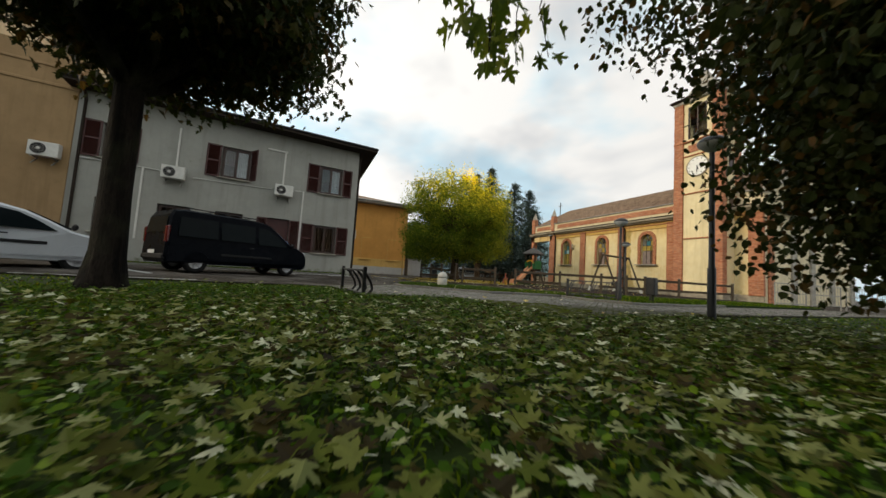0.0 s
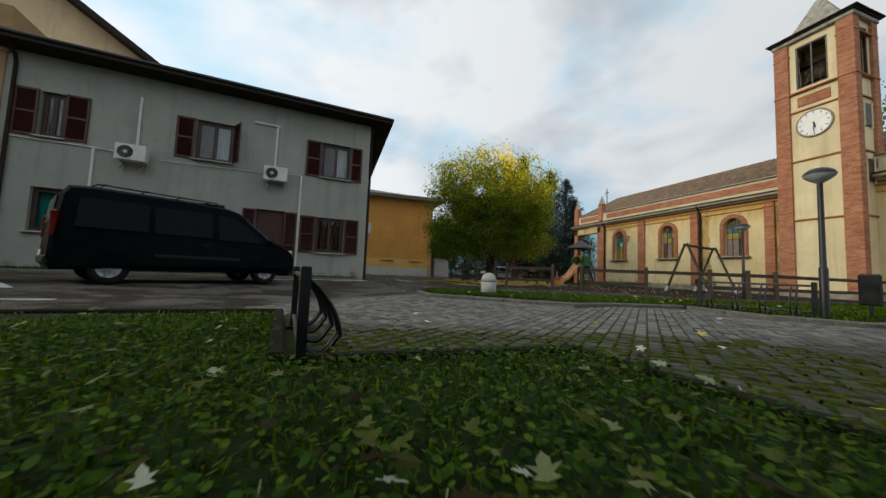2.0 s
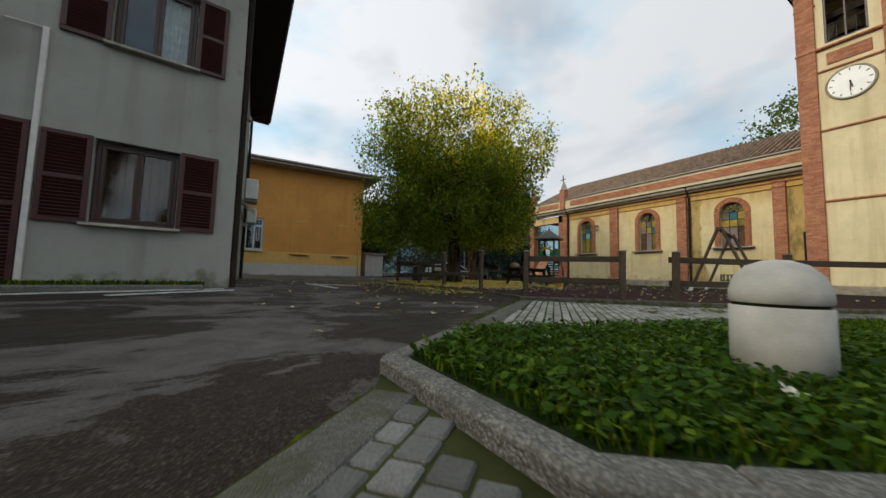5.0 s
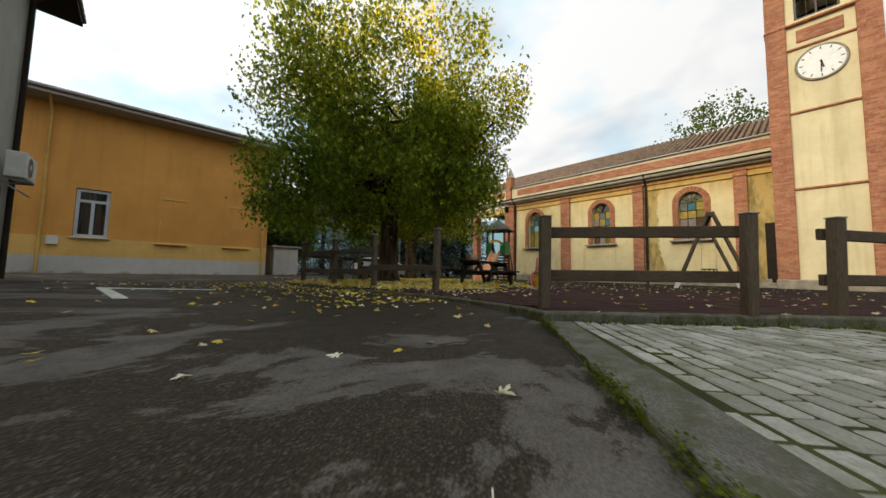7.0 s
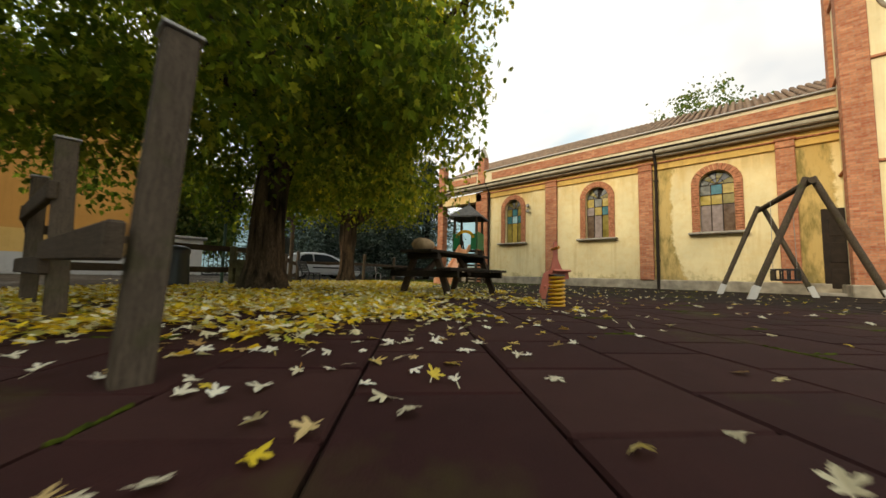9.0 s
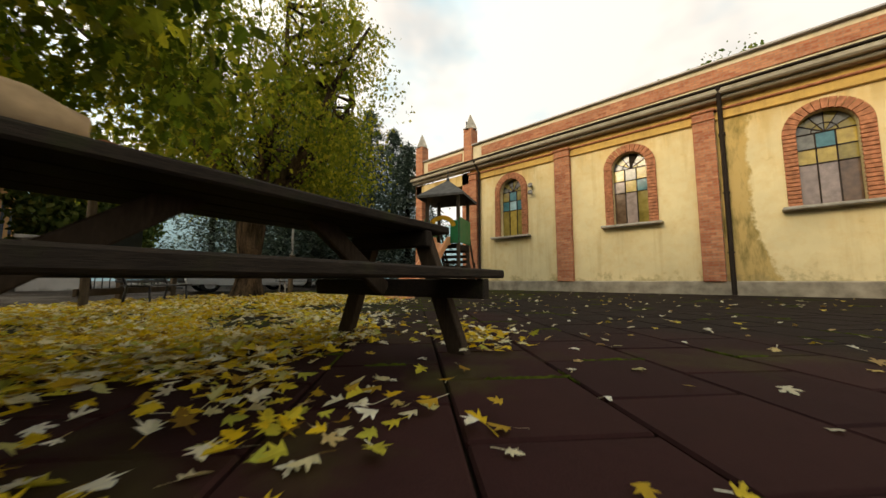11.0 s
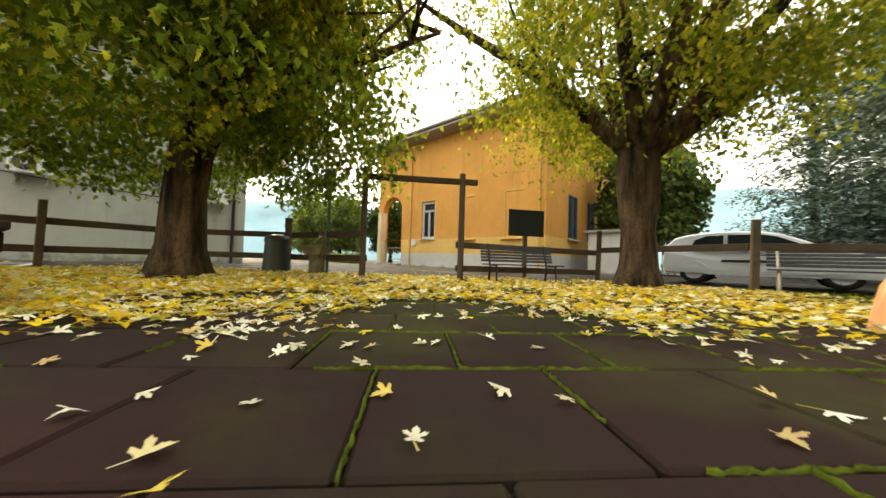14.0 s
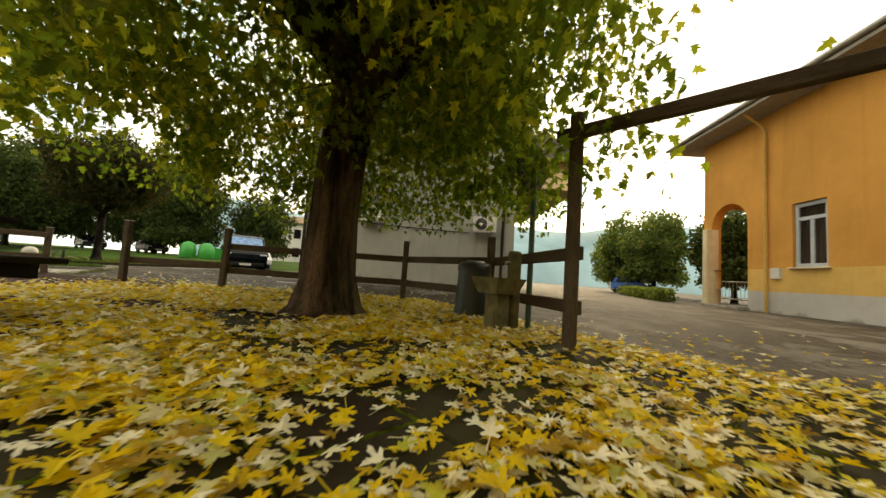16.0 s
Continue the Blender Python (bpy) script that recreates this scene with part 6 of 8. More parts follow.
def park_lamp(m, h, label, r=0.26):
    t = thing("street_lamp", m, label, "street lamp", "park lamps")
    part("pole", Geo().tube([(0, 0, 0), (0, 0, 0.8), (0, 0, 0.82), (0, 0, h)], [0.055, 0.055, 0.04, 0.035], 14), MAT["dark_metal"], t)
    # bowl colour is raised to look like glass reflecting a bright sky
    part("bowl", Geo().lathe([(0.04, h), (0.08, h + 0.03), (r * 0.6, h + 0.05), (r * 0.92, h + 0.1), (r, h + 0.14)], n=28), plain("sky_bright_lamp_bowl", (0.5, 0.52, 0.53), 0.15), t, "glossy lamp bowl, its colour pale like reflected sky")
    part("hood", Geo().lathe([(r, h + 0.135), (r * 1.01, h + 0.15), (r * 0.9, h + 0.19), (r * 0.6, h + 0.23), (r * 0.25, h + 0.25), (0.0, h + 0.255)], n=28), MAT["dark_metal"], t)
    return t


park_lamp(pose(6.68, 3.86, 0.07), 2.56, "black saucer-head lamp on the lawn", 0.19)
park_lamp(pose(9.4, 7.7, 0.07), 2.15, "black saucer-head lamp by the paved square", 0.19)
park_lamp(pose(14.75, 11.9, 0.07), 2.25, "slim black lamp on the grass patch", 0.2)
b2 = thing("litter_bin", pose(10.8, 7.75, 0.07, 0, 0, 20) @ Matrix.Scale(0.85, 4), "black slotted litter bin on two legs", "litter bin")
part("body", Geo().box((0, 0, 0.58), (0.36, 0.3, 0.62), b=0.03), MAT["dark_metal"], b2)
for x in (-0.15, 0.15):
    part("leg", Geo().box((x, 0, 0.2), (0.04, 0.06, 0.5)), MAT["dark_metal"], b2)

# ---- vehicles ----
MAT["tyre"] = plain("tyre_rubber", (0.012, 0.012, 0.012), 0.85, vary=0.3)
MAT["rim"] = plain("grey_wheel_trim", (0.3, 0.3, 0.31), 0.35, 0.6, vary=0.2)
MAT["black_trim"] = plain("black_trim_plastic", (0.012, 0.012, 0.013), 0.55)
MAT["headlight"] = plain("headlight_lens", (0.5, 0.52, 0.54), 0.08, 0.3, vary=0.15, bump=0.0)
MAT["red_lens"] = plain("red_lens", (0.12, 0.008, 0.007), 0.15, vary=0.2, bump=0.0)
MAT["number_plate"] = plain("white_number_plate", (0.7, 0.7, 0.68), 0.5, vary=0.05)


def paint(name, col, rough=0.22, dust=0.06):
    m = Mat(name, rough, 0.0)
    # blotches of dirt over the paint
    tone_mask = m.noise(2.5, 5, 0.6)
    m.color(m.mix(m.ramp(tone_mask, [(0.5, 0.0), (0.8, dust)]), col, (0.09, 0.08, 0.065)))
    m.rough(m.ramp(tone_mask, [(0.4, rough), (0.8, rough + 0.12)]))
    m.p.inputs["Specular IOR Level"].default_value = 0.22 if max(col) > 0.1 else 0.03
    return m.m


def wheel(parent, x, y, r, side, w=0.2):
    t = part("wheel", Geo(), MAT["tyre"], parent)
    m = pose(x, y, r, 90 * side, 0, 0)
    part("tyre", Geo().lathe([(r * 0.62, -w / 2), (r * 0.93, -w / 2), (r, -w * 0.35), (r, w * 0.35), (r * 0.93, w / 2), (r * 0.64, w / 2), (r * 0.6, w * 0.4)], n=28, m=m), MAT["tyre"], t)
    g = Geo().lathe([(r * 0.62, w * 0.42), (r * 0.55, w * 0.3), (r * 0.2, w * 0.36), (r * 0.16, w * 0.45), (0.0, w * 0.46)], n=28, m=m)
    for i in range(7):
        a = 2 * math.pi * i / 7
        g.box((0, 0, 0), (r * 0.42, r * 0.12, 0.02), m=m @ pose(r * 0.38 * math.cos(a), r * 0.38 * math.sin(a), w * 0.37, 0, 0, math.degrees(a)))
    part("rim", g, MAT["rim"], t)


def vehicle(name, m, label, prof, wheels, wid, body_mat, glass, r=0.31, belt=1.0, top=1.5, taper=0.17, front=(), rear=(), windscreen=None, rearscreen=None, extras=None):
    """A car: shell lofted from its side outline with rounded shoulders, wheels in arches, panes, lamps, bumpers, mirrors and plates. x runs forwards, y to its left."""
    v = thing(name, m, label, "car" if "van" not in name else "van")
    out = []
    # outline with wheel arches cut in
    for i, p in enumerate(prof):
        out.append(p)
    lo = prof[0][1]
    arches = []
    for wx in wheels[::-1]:
        for k in range(11):
            a = math.pi * k / 10
            arches.append((wx + (r + 0.06) * math.cos(a), max(lo, r + (r + 0.06) * math.sin(a) * 1.0)))
    full = prof + arches
    half = lambda z: wid / 2 - max(0.0, (z - belt)) / (top - belt) * taper - max(0.0, 0.45 - z) * 0.12
    area = sum(full[i - 1][0] * full[i][1] - full[i][0] * full[i - 1][1] for i in range(len(full)))
    if area < 0:
        full = full[::-1]
    small = inset(full, 0.05)
    n = len(full)
    vs = [(x, -half(z) + 0.07, z) for x, z in full] + [(x, half(z) - 0.07, z) for x, z in full] + [(x, -half(z), z) for x, z in small] + [(x, half(z), z) for x, z in small]
    fs = [(i, n + i, n + (i + 1) % n, (i + 1) % n) for i in range(n)]
    fs += [(2 * n + i, i, (i + 1) % n, 2 * n + (i + 1) % n) for i in range(n)]
    fs += [(n + i, 3 * n + i, 3 * n + (i + 1) % n, n + (i + 1) % n) for i in range(n)]
    fs += [tuple(range(2 * n, 3 * n)), tuple(range(3 * n, 4 * n))[::-1]]
    part("body", Geo().add(vs, fs), body_mat, v)
    for wx in wheels:
        for s in (-1, 1):
            wheel(v, wx, s * (wid / 2 - 0.13), r, -s)
    for pane in glass:
        for s in (-1, 1):
            q = [(x, s * (half(z) + 0.006), z) for x, z in pane]
            q2 = [(x, s * (half(z) - 0.03), z) for x, z in pane]
            k = len(pane)
            part("side_window", Geo().add(q + q2, [tuple(range(k))[::-s], tuple(range(k, 2 * k))[::s]] + [(i, (i + 1) % k, k + (i + 1) % k, k + i) for i in range(k)]), MAT["glass_dark"], v, "dark tinted side window")
    for nm, seg in (("windscreen", windscreen), ("rear_window", rearscreen)):
        if seg:
            (xa, za), (xb, zb), off = seg
            dx, dz = zb - za, xa - xb
            ln = math.hypot(dx, dz)
            ox, oz = dx / ln * off, dz / ln * off
            vs = []
            for e in (1, -6):
                for x, z in ((xa, za), (xb, zb)):
                    for s in (-1, 1):
                        vs.append((x + ox * e, s * (half(z) - 0.13), z + oz * e))
            part(nm, Geo().add(vs, [(0, 1, 3, 2), (4, 6, 7, 5), (0, 2, 6, 4), (1, 5, 7, 3), (0, 4, 5, 1), (2, 3, 7, 6)]), MAT["glass_dark"], v, "sloping dark windscreen" if nm == "windscreen" else "dark rear window")
    for nm, items, mat in (("headlight", front, "headlight"), ("tail_light", rear, "red_lens")):
        for x, z, sx, sy, sz in items:
            for s in (-1, 1):
                part(nm, Geo().box((x, s * (wid / 2 - sy / 2 - 0.015), z), (sx, sy, sz), b=0.03), MAT[mat], v)
    xs = [p[0] for p in prof]
    x1, x0 = max(xs), min(xs)
    part("front_bumper", Geo().box((x1 - 0.12, 0, 0.42), (0.3, wid - 0.14, 0.26), b=0.07), MAT["black_trim"], v)
    part("rear_bumper", Geo().box((x0 + 0.1, 0, 0.46), (0.26, wid - 0.1, 0.24), b=0.07), MAT["black_trim"], v)
    part("number_plate", Geo().box((x1 + 0.032, 0, 0.42), (0.012, 0.5, 0.11)), MAT["number_plate"], v)
    part("number_plate", Geo().box((x0 - 0.03, 0, 0.6), (0.012, 0.5, 0.11)), MAT["number_plate"], v)
    for s in (-1, 1):
        part("side_moulding", Geo().box(((x0 + x1) / 2, s * (wid / 2 + 0.004), 0.62), ((x1 - x0) * 0.36, 0.02, 0.07), b=0.008), MAT["black_trim"], v)
        part("wing_mirror", Geo().box((windscreen[1][0] + 0.02, s * (wid / 2 + 0.08), belt + 0.12), (0.1, 0.18, 0.15), b=0.04), MAT["black_trim"], v)
        part("door_handle", Geo().box(((wheels[0] + wheels[1]) / 2 + 0.1, s * (wid / 2 + 0.012), belt - 0.12), (0.16, 0.03, 0.03), b=0.01), MAT["black_trim"], v)
    return v


VAN = [(4.62, 0.24), (4.78, 0.42), (4.77, 0.72), (4.68, 0.93), (4.4, 1.08), (4.05, 1.2), (3.25, 1.86), (2.95, 1.94), (2.2, 1.975), (0.5, 1.96), (0.2, 1.92), (0.1, 1.75), (0.04, 1.2), (0.02, 0.9), (0.0, 0.5), (0.06, 0.28)]
van = vehicle("van", pose(-2.93, 12.38, 0.11, 0, 0, 36) @ Matrix.Scale(0.9, 4), "dark blue-black passenger van with roof bars", VAN, (0.85, 3.95), 1.9, paint("midnight_paint", (0.003, 0.004, 0.006), 0.25, 0.02),
              [[(0.3, 1.12), (1.4, 1.12), (1.4, 1.72), (0.36, 1.72)], [(1.5, 1.12), (2.62, 1.12), (2.62, 1.72), (1.5, 1.72)], [(2.75, 1.1), (3.86, 1.1), (3.5, 1.44), (3.12, 1.7), (2.75, 1.71)]], 0.33, 1.05, 1.97, 0.17,
              [(4.55, 0.86, 0.3, 0.34, 0.2)], [(0.05, 1.15, 0.1, 0.16, 0.5)], ((3.3, 1.8), (4.0, 1.24), 0.006), ((0.1, 1.7), (0.05, 1.2), -0.006))
for s in (-1, 1):
    part("roof_bar", Geo().tube([(0.5, s * 0.66, 1.96), (0.6, s * 0.66, 2.03), (2.7, s * 0.66, 2.04), (2.85, s * 0.66, 1.97)], 0.016, 8), MAT["black_trim"], van)
for x in (0.7, 1.35, 2.0, 2.6):
    part("cross_bar", Geo().tube([(x, -0.68, 2.05), (x, 0.68, 2.05)], 0.014, 8), MAT["black_trim"], van)
# the windscreen's blue colour stands in for a reflection of the sky
for ob in van.children:
    if ob.name.startswith("windscreen"):
        ob.data.materials[0] = plain("painted_sky_reflection", (0.1, 0.24, 0.5), 0.25, vary=0.2, scale=5)
        tagged(ob, "windscreen coloured like the blue sky reflected in it")
HATCH = [(3.75, 0.22), (3.86, 0.42), (3.84, 0.6), (3.7, 0.76), (3.3, 0.9), (2.85, 0.97), (2.2, 1.4), (1.7, 1.47), (0.7, 1.44), (0.35, 1.36), (0.1, 1.0), (0.02, 0.85), (0.0, 0.45), (0.08, 0.26)]
ROUND = [(3.78, 0.2), (3.9, 0.36), (3.9, 0.52), (3.82, 0.66), (3.62, 0.77), (3.3, 0.86), (3.0, 0.93), (2.65, 1.14), (2.3, 1.32), (1.95, 1.41), (1.5, 1.44), (0.95, 1.42), (0.55, 1.36), (0.28, 1.27), (0.1, 1.05), (0.03, 0.86), (0.0, 0.45), (0.08, 0.25)]
RPANES = [[(0.62, 0.93), (1.28, 0.92), (1.28, 1.32), (0.95, 1.31), (0.72, 1.2)], [(1.36, 0.92), (2.78, 0.9), (2.5, 1.1), (2.2, 1.26), (1.9, 1.32), (1.36, 1.33)]]
HPANES = [[(0.5, 0.95), (1.3, 0.95), (1.3, 1.34), (0.75, 1.32)], [(1.38, 0.95), (2.65, 0.95), (2.25, 1.25), (2.05, 1.34), (1.38, 1.36)]]
silver = paint("silver_paint", (0.42, 0.44, 0.46), 0.3)
vehicle("hatchback_car", pose(-7.1, 10.3, 0.02, 0, 0, 34) @ Matrix.Scale(1.02, 4), "silver hatchback parked behind the van", ROUND, (0.7, 3.15), 1.68, silver, RPANES, 0.3, 0.9, 1.42, 0.2,
        [(3.6, 0.68, 0.3, 0.28, 0.16)], [(0.08, 0.9, 0.12, 0.14, 0.3)], ((2.32, 1.3), (3.0, 0.96), 0.006), ((0.3, 1.28), (0.07, 1.0), -0.006))
ESTATE = [(4.1, 0.22), (4.22, 0.42), (4.2, 0.6), (4.06, 0.75), (3.6, 0.9), (3.05, 0.98), (2.4, 1.4), (1.9, 1.46), (0.7, 1.44), (0.3, 1.36), (0.06, 0.95), (0.02, 0.8), (0.0, 0.45), (0.08, 0.26)]
EPANES = [[(0.45, 0.94), (1.2, 0.94), (1.2, 1.33), (0.62, 1.31)], [(1.28, 0.94), (2.0, 0.94), (2.0, 1.36), (1.28, 1.35)], [(2.08, 0.94), (2.88, 0.94), (2.45, 1.27), (2.25, 1.35), (2.08, 1.36)]]
vehicle("hatchback_car", pose(15.2, 33.2, 0.1, 0, 0, -3) @ Matrix.Diagonal((0.97, 0.97, 0.88, 1)), "silver five-door hatchback parked beyond the fence", ROUND, (0.7, 3.15), 1.68, silver, RPANES, 0.3, 0.9, 1.42, 0.2,
        [(3.6, 0.68, 0.3, 0.28, 0.16)], [(0.08, 0.9, 0.12, 0.14, 0.3)], ((2.32, 1.3), (3.0, 0.96), 0.006), ((0.3, 1.28), (0.07, 1.0), -0.006))
vehicle("hatchback_car", pose(-18.6, -9.6, 0.75, 0, 0, 60), "black saloon parked across the road", ESTATE, (0.72, 3.2), 1.68, paint("black_paint", (0.01, 0.01, 0.011)), EPANES, 0.3, 0.94, 1.46, 0.16,
        [(3.98, 0.68, 0.26, 0.3, 0.16)], [(0.07, 0.92, 0.1, 0.14, 0.42)], ((2.42, 1.38), (3.0, 1.0), 0.006), ((0.3, 1.32), (0.1, 1.0), -0.006))
vehicle("hatchback_car", pose(-20.5, 40.2, 0.3, 0, 0, 30), "blue hatchback far down the road", HATCH, (0.7, 3.15), 1.66, paint("bright_blue_paint", (0.03, 0.12, 0.4)), HPANES, 0.29, 0.95, 1.47, 0.16,
        [(3.62, 0.66, 0.26, 0.3, 0.16)], [(0.06, 0.95, 0.1, 0.12, 0.4)], ((2.2, 1.38), (2.8, 0.99), 0.006), ((0.36, 1.32), (0.12, 1.0), -0.006))
vehicle("hatchback_car", pose(-24, 41.5, 0.3, 0, 0, 20), "white hatchback far down the road", HATCH, (0.7, 3.15), 1.66, paint("white_paint", (0.7, 0.7, 0.7)), HPANES, 0.29, 0.95, 1.47, 0.16,
        [(3.62, 0.66, 0.26, 0.3, 0.16)], [(0.06, 0.95, 0.1, 0.12, 0.4)], ((2.2, 1.38), (2.8, 0.99), 0.006), ((0.36, 1.32), (0.12, 1.0), -0.006))


# ---- air conditioners and conduits on the grey house ----
def aircon(m, label="off-white outdoor air-conditioning unit on wall brackets"):
    t = thing("air_conditioner", m, label, "air conditioner", "outdoor air-conditioning units")
    part("casing", Geo().box((0, -0.3, 0.27), (0.78, 0.28, 0.52), b=0.015), MAT["white_plastic"], t)
    part("fan_ring", Geo().lathe([(0.2, 0), (0.215, 0.012), (0.225, 0.0)], n=24, m=pose(-0.12, -0.441, 0.27, 90, 0, 0)), MAT["white_plastic"], t)
    # flat black disc drawn for the shaded opening behind the grille
    part("fan_hollow", Geo().lathe([(0.0, 0.003), (0.2, 0.003)], n=24, m=pose(-0.12, -0.441, 0.27, 90, 0, 0)), MAT["black_trim"], t)
    g = Geo()
    for k in range(1, 6):
        g.tube([(-0.12 + 0.036 * k * math.cos(a * 0.35), -0.449, 0.27 + 0.036 * k * math.sin(a * 0.35)) for a in range(19)], 0.003, 4, caps=False)
    for k in range(8):
        a = math.pi * k / 8
        g.tube([(-0.12 - 0.2 * math.cos(a), -0.45, 0.27 - 0.2 * math.sin(a)), (-0.12 + 0.2 * math.cos(a), -0.45, 0.27 + 0.2 * math.sin(a))], 0.003, 4)
    part("fan_grille", g, MAT["lead"], t)
    part("fan_hub", Geo().lathe([(0.0, 0.012), (0.05, 0.01), (0.055, 0.0)], n=14, m=pose(-0.12, -0.446, 0.27, 90, 0, 0)), MAT["white_plastic"], t)
    for x in (-0.26, 0.26):
        part("bracket", Geo().box((x, -0.22, -0.02), (0.04, 0.44, 0.04)).box((0, 0, 0), (0.03, 0.5, 0.03), m=pose(x, -0.2, -0.14, 35, 0, 0)).box((x, -0.015, -0.12), (0.04, 0.03, 0.32)), MAT["lead"], t)
    return t


for x, z in ((3.28, 3.72), (7.42, 3.7)):
    aircon(HOUSE @ pose(x, 0, z))
aircon(HOUSE @ pose(-0.4, 0.0, 3.8))
for x0, pts in ((0, [(3.3, -0.04, 4.25), (3.3, -0.04, 5.95)]), (0, [(7.36, -0.04, 4.25), (7.36, -0.04, 5.9)]), (0, [(6.62, -0.04, 5.9), (7.42, -0.04, 5.9)]), (0, [(8.3, -0.03, 4.1), (8.3, -0.03, 0.1)]), (0, [(2.25, -0.03, 4.05), (2.25, -0.03, 1.2)])):
    a, b = Vector(pts[0]), Vector(pts[1])
    c, d = (a + b) / 2, b - a
    part("conduit", Geo().box(c, (abs(d.x) + 0.07, 0.06, abs(d.z) + 0.07), b=0.006), MAT["white_plastic"], house, "white plastic conduit")
g = Geo().tube([(0.3, -0.03, 4.08), (2.2, -0.03, 4.07), (3.0, -0.05, 4.03)], 0.02, 6).tube([(3.9, -0.05, 3.95), (6.9, -0.03, 4.02)], 0.012, 6).tube([(7.9, -0.05, 4.1), (8.3, -0.03, 4.12)], 0.012, 6)
part("cable", g, MAT["white_plastic"], house)
part("downpipe", Geo().tube([(HX + 0.3, -0.6, 6.8), (HX + 0.1, -0.1, 6.5), (HX + 0.07, 0.06, 6.3), (HX + 0.07, 0.06, 0.05)], 0.055, 8), MAT["eave"], house)
part("downpipe", Geo().tube([(0.36, -0.6, 6.8), (0.36, -0.15, 6.5), (0.36, -0.07, 6.3), (0.36, -0.07, 0.05)], 0.05, 8), MAT["eave"], house)
SIDE_W = HOUSE @ SIDE
aircon(SIDE_W @ pose(2.2, 0, 2.3))
aircon(SIDE_W @ pose(6.1, 0, 2.15))
part("cable", Geo().tube([(0.2, -0.03, 2.5), (2.6, -0.03, 2.25), (5.6, -0.03, 2.15)], 0.015, 6), MAT["dark_metal"], house, at=SIDE)
part("downpipe", Geo().tube([(6.75, -0.5, 6.8), (6.75, -0.08, 6.4), (6.75, -0.07, 0.05)], 0.05, 8), MAT["eave"], house, at=SIDE)
part("wall_spotlight", Geo().lathe([(0.0, 0.0), (0.05, 0.0), (0.08, 0.1), (0.0, 0.1)], n=10, m=pose(0.75, -0.12, 3.95, 70, 0, 0)), MAT["lead"], house, at=SIDE)
# raised strip and white bay lines in front of the house
part("house_kerb", Geo().box((5.2, -0.75, 0.11), (10.6, 0.14, 0.2), b=0.02), MAT["kerb"], house)
part("house_verge", Geo().box((5.2, -0.34, 0.13), (10.6, 0.66, 0.16)), MAT["lawn"], house, "mossy grass strip at the wall's foot")
MAT["road_paint"] = plain("worn_white_road_paint", (0.5, 0.5, 0.48), 0.8, vary=0.35, scale=9, grain=70, bump=0.3)
for a, b in (((-0.2, 16.2), (3.1, 18.1)), ((-4.05, 12.9), (-2.5, 11.2)), ((2.0, 16.65), (3.25, 17.75)), ((5.3, 19.2), (5.0, 21.6)), ((5.0, 21.55), (6.4, 21.3)), ((-9, 9.2), (-1.2, 10.0))):
    a, b = Vector(a), Vector(b)
    d = b - a
    za, zb = rise(a.x, a.y), rise(b.x, b.y)
    part("bay_line", Geo().box((0, 0, 0), (d.length, 0.12, 0.012)), MAT["road_paint"], ground, at=pose((a.x + b.x) / 2, (a.y + b.y) / 2, (za + zb) / 2 + 0.012, 0, math.degrees(math.atan2(za - zb, d.length)), math.degrees(math.atan2(d.y, d.x))))

# ---- far surroundings ----
def far_tree(base, h, r, seed, mat, label, name="tree"):
    return broadleaf(name, base, seed, label, h, r, 1.6, 0.16, 2.0, 6, int(150 + 45 * r), 80, 0.26, mat, MAT["bark_dark"], maple=False, spray=0.7)


vehicle("hatchback_car", pose(-17.2, -14.8, 0.75, 0, 0, 60), "second black car parked under the trees", ESTATE, (0.72, 3.2), 1.68, paint("charcoal_paint", (0.014, 0.014, 0.016)), EPANES, 0.3, 0.94, 1.46, 0.16,
        [(3.98, 0.68, 0.26, 0.3, 0.16)], [(0.07, 0.92, 0.1, 0.14, 0.42)], ((2.42, 1.38), (3.0, 1.0), 0.006), ((0.3, 1.32), (0.1, 1.0), -0.006))
vehicle("hatchback_car", pose(-12.5, -18.5, 0.7, 0, 0, 40), "pale silver hatchback under the trees", HATCH, (0.7, 3.15), 1.66, silver, HPANES, 0.29, 0.95, 1.47, 0.16,
        [(3.62, 0.66, 0.26, 0.3, 0.16)], [(0.06, 0.95, 0.1, 0.12, 0.4)], ((2.2, 1.38), (2.8, 0.99), 0.006), ((0.36, 1.32), (0.12, 1.0), -0.006))
# grassy rise across the road
g = Geo()
XS, YS = [-8, -12, -30, -60], [-60, -30, 2, 8]
g.add([(x, y, (0.02, 0.6, 1.0, 1.2)[i] if j < 3 else 0.02) for i, x in enumerate(XS) for j, y in enumerate(YS)], [(i * 4 + j, i * 4 + j + 1, (i + 1) * 4 + j + 1, (i + 1) * 4 + j) for i in range(3) for j in range(3)], True)
part("grass_rise", g, plain("far_grass", (0.05, 0.1, 0.015), 0.95, vary=0.4, scale=0.8, grain=12, bump=0.6), label="grassy rise across the road", kind="structure")
for i, (x, y, h, r) in enumerate([(-16, -3, 10.2, 4.2), (-20, 2.2, 8.6, 3.4), (-19, -9, 12.5, 4.8), (-15, -16, 12.5, 5.0), (-13, -24, 10, 4.4), (-24, -16, 10.5, 4.6), (-26, 8.5, 7.5, 2.6), (-10, -13, 9.5, 4.0)]):
    far_tree((x, y, 0.6 if y < 2 else 0), h, r, 80 + i, MAT["leaf_road"], "round-headed green tree beside the road", "roadside_tree")
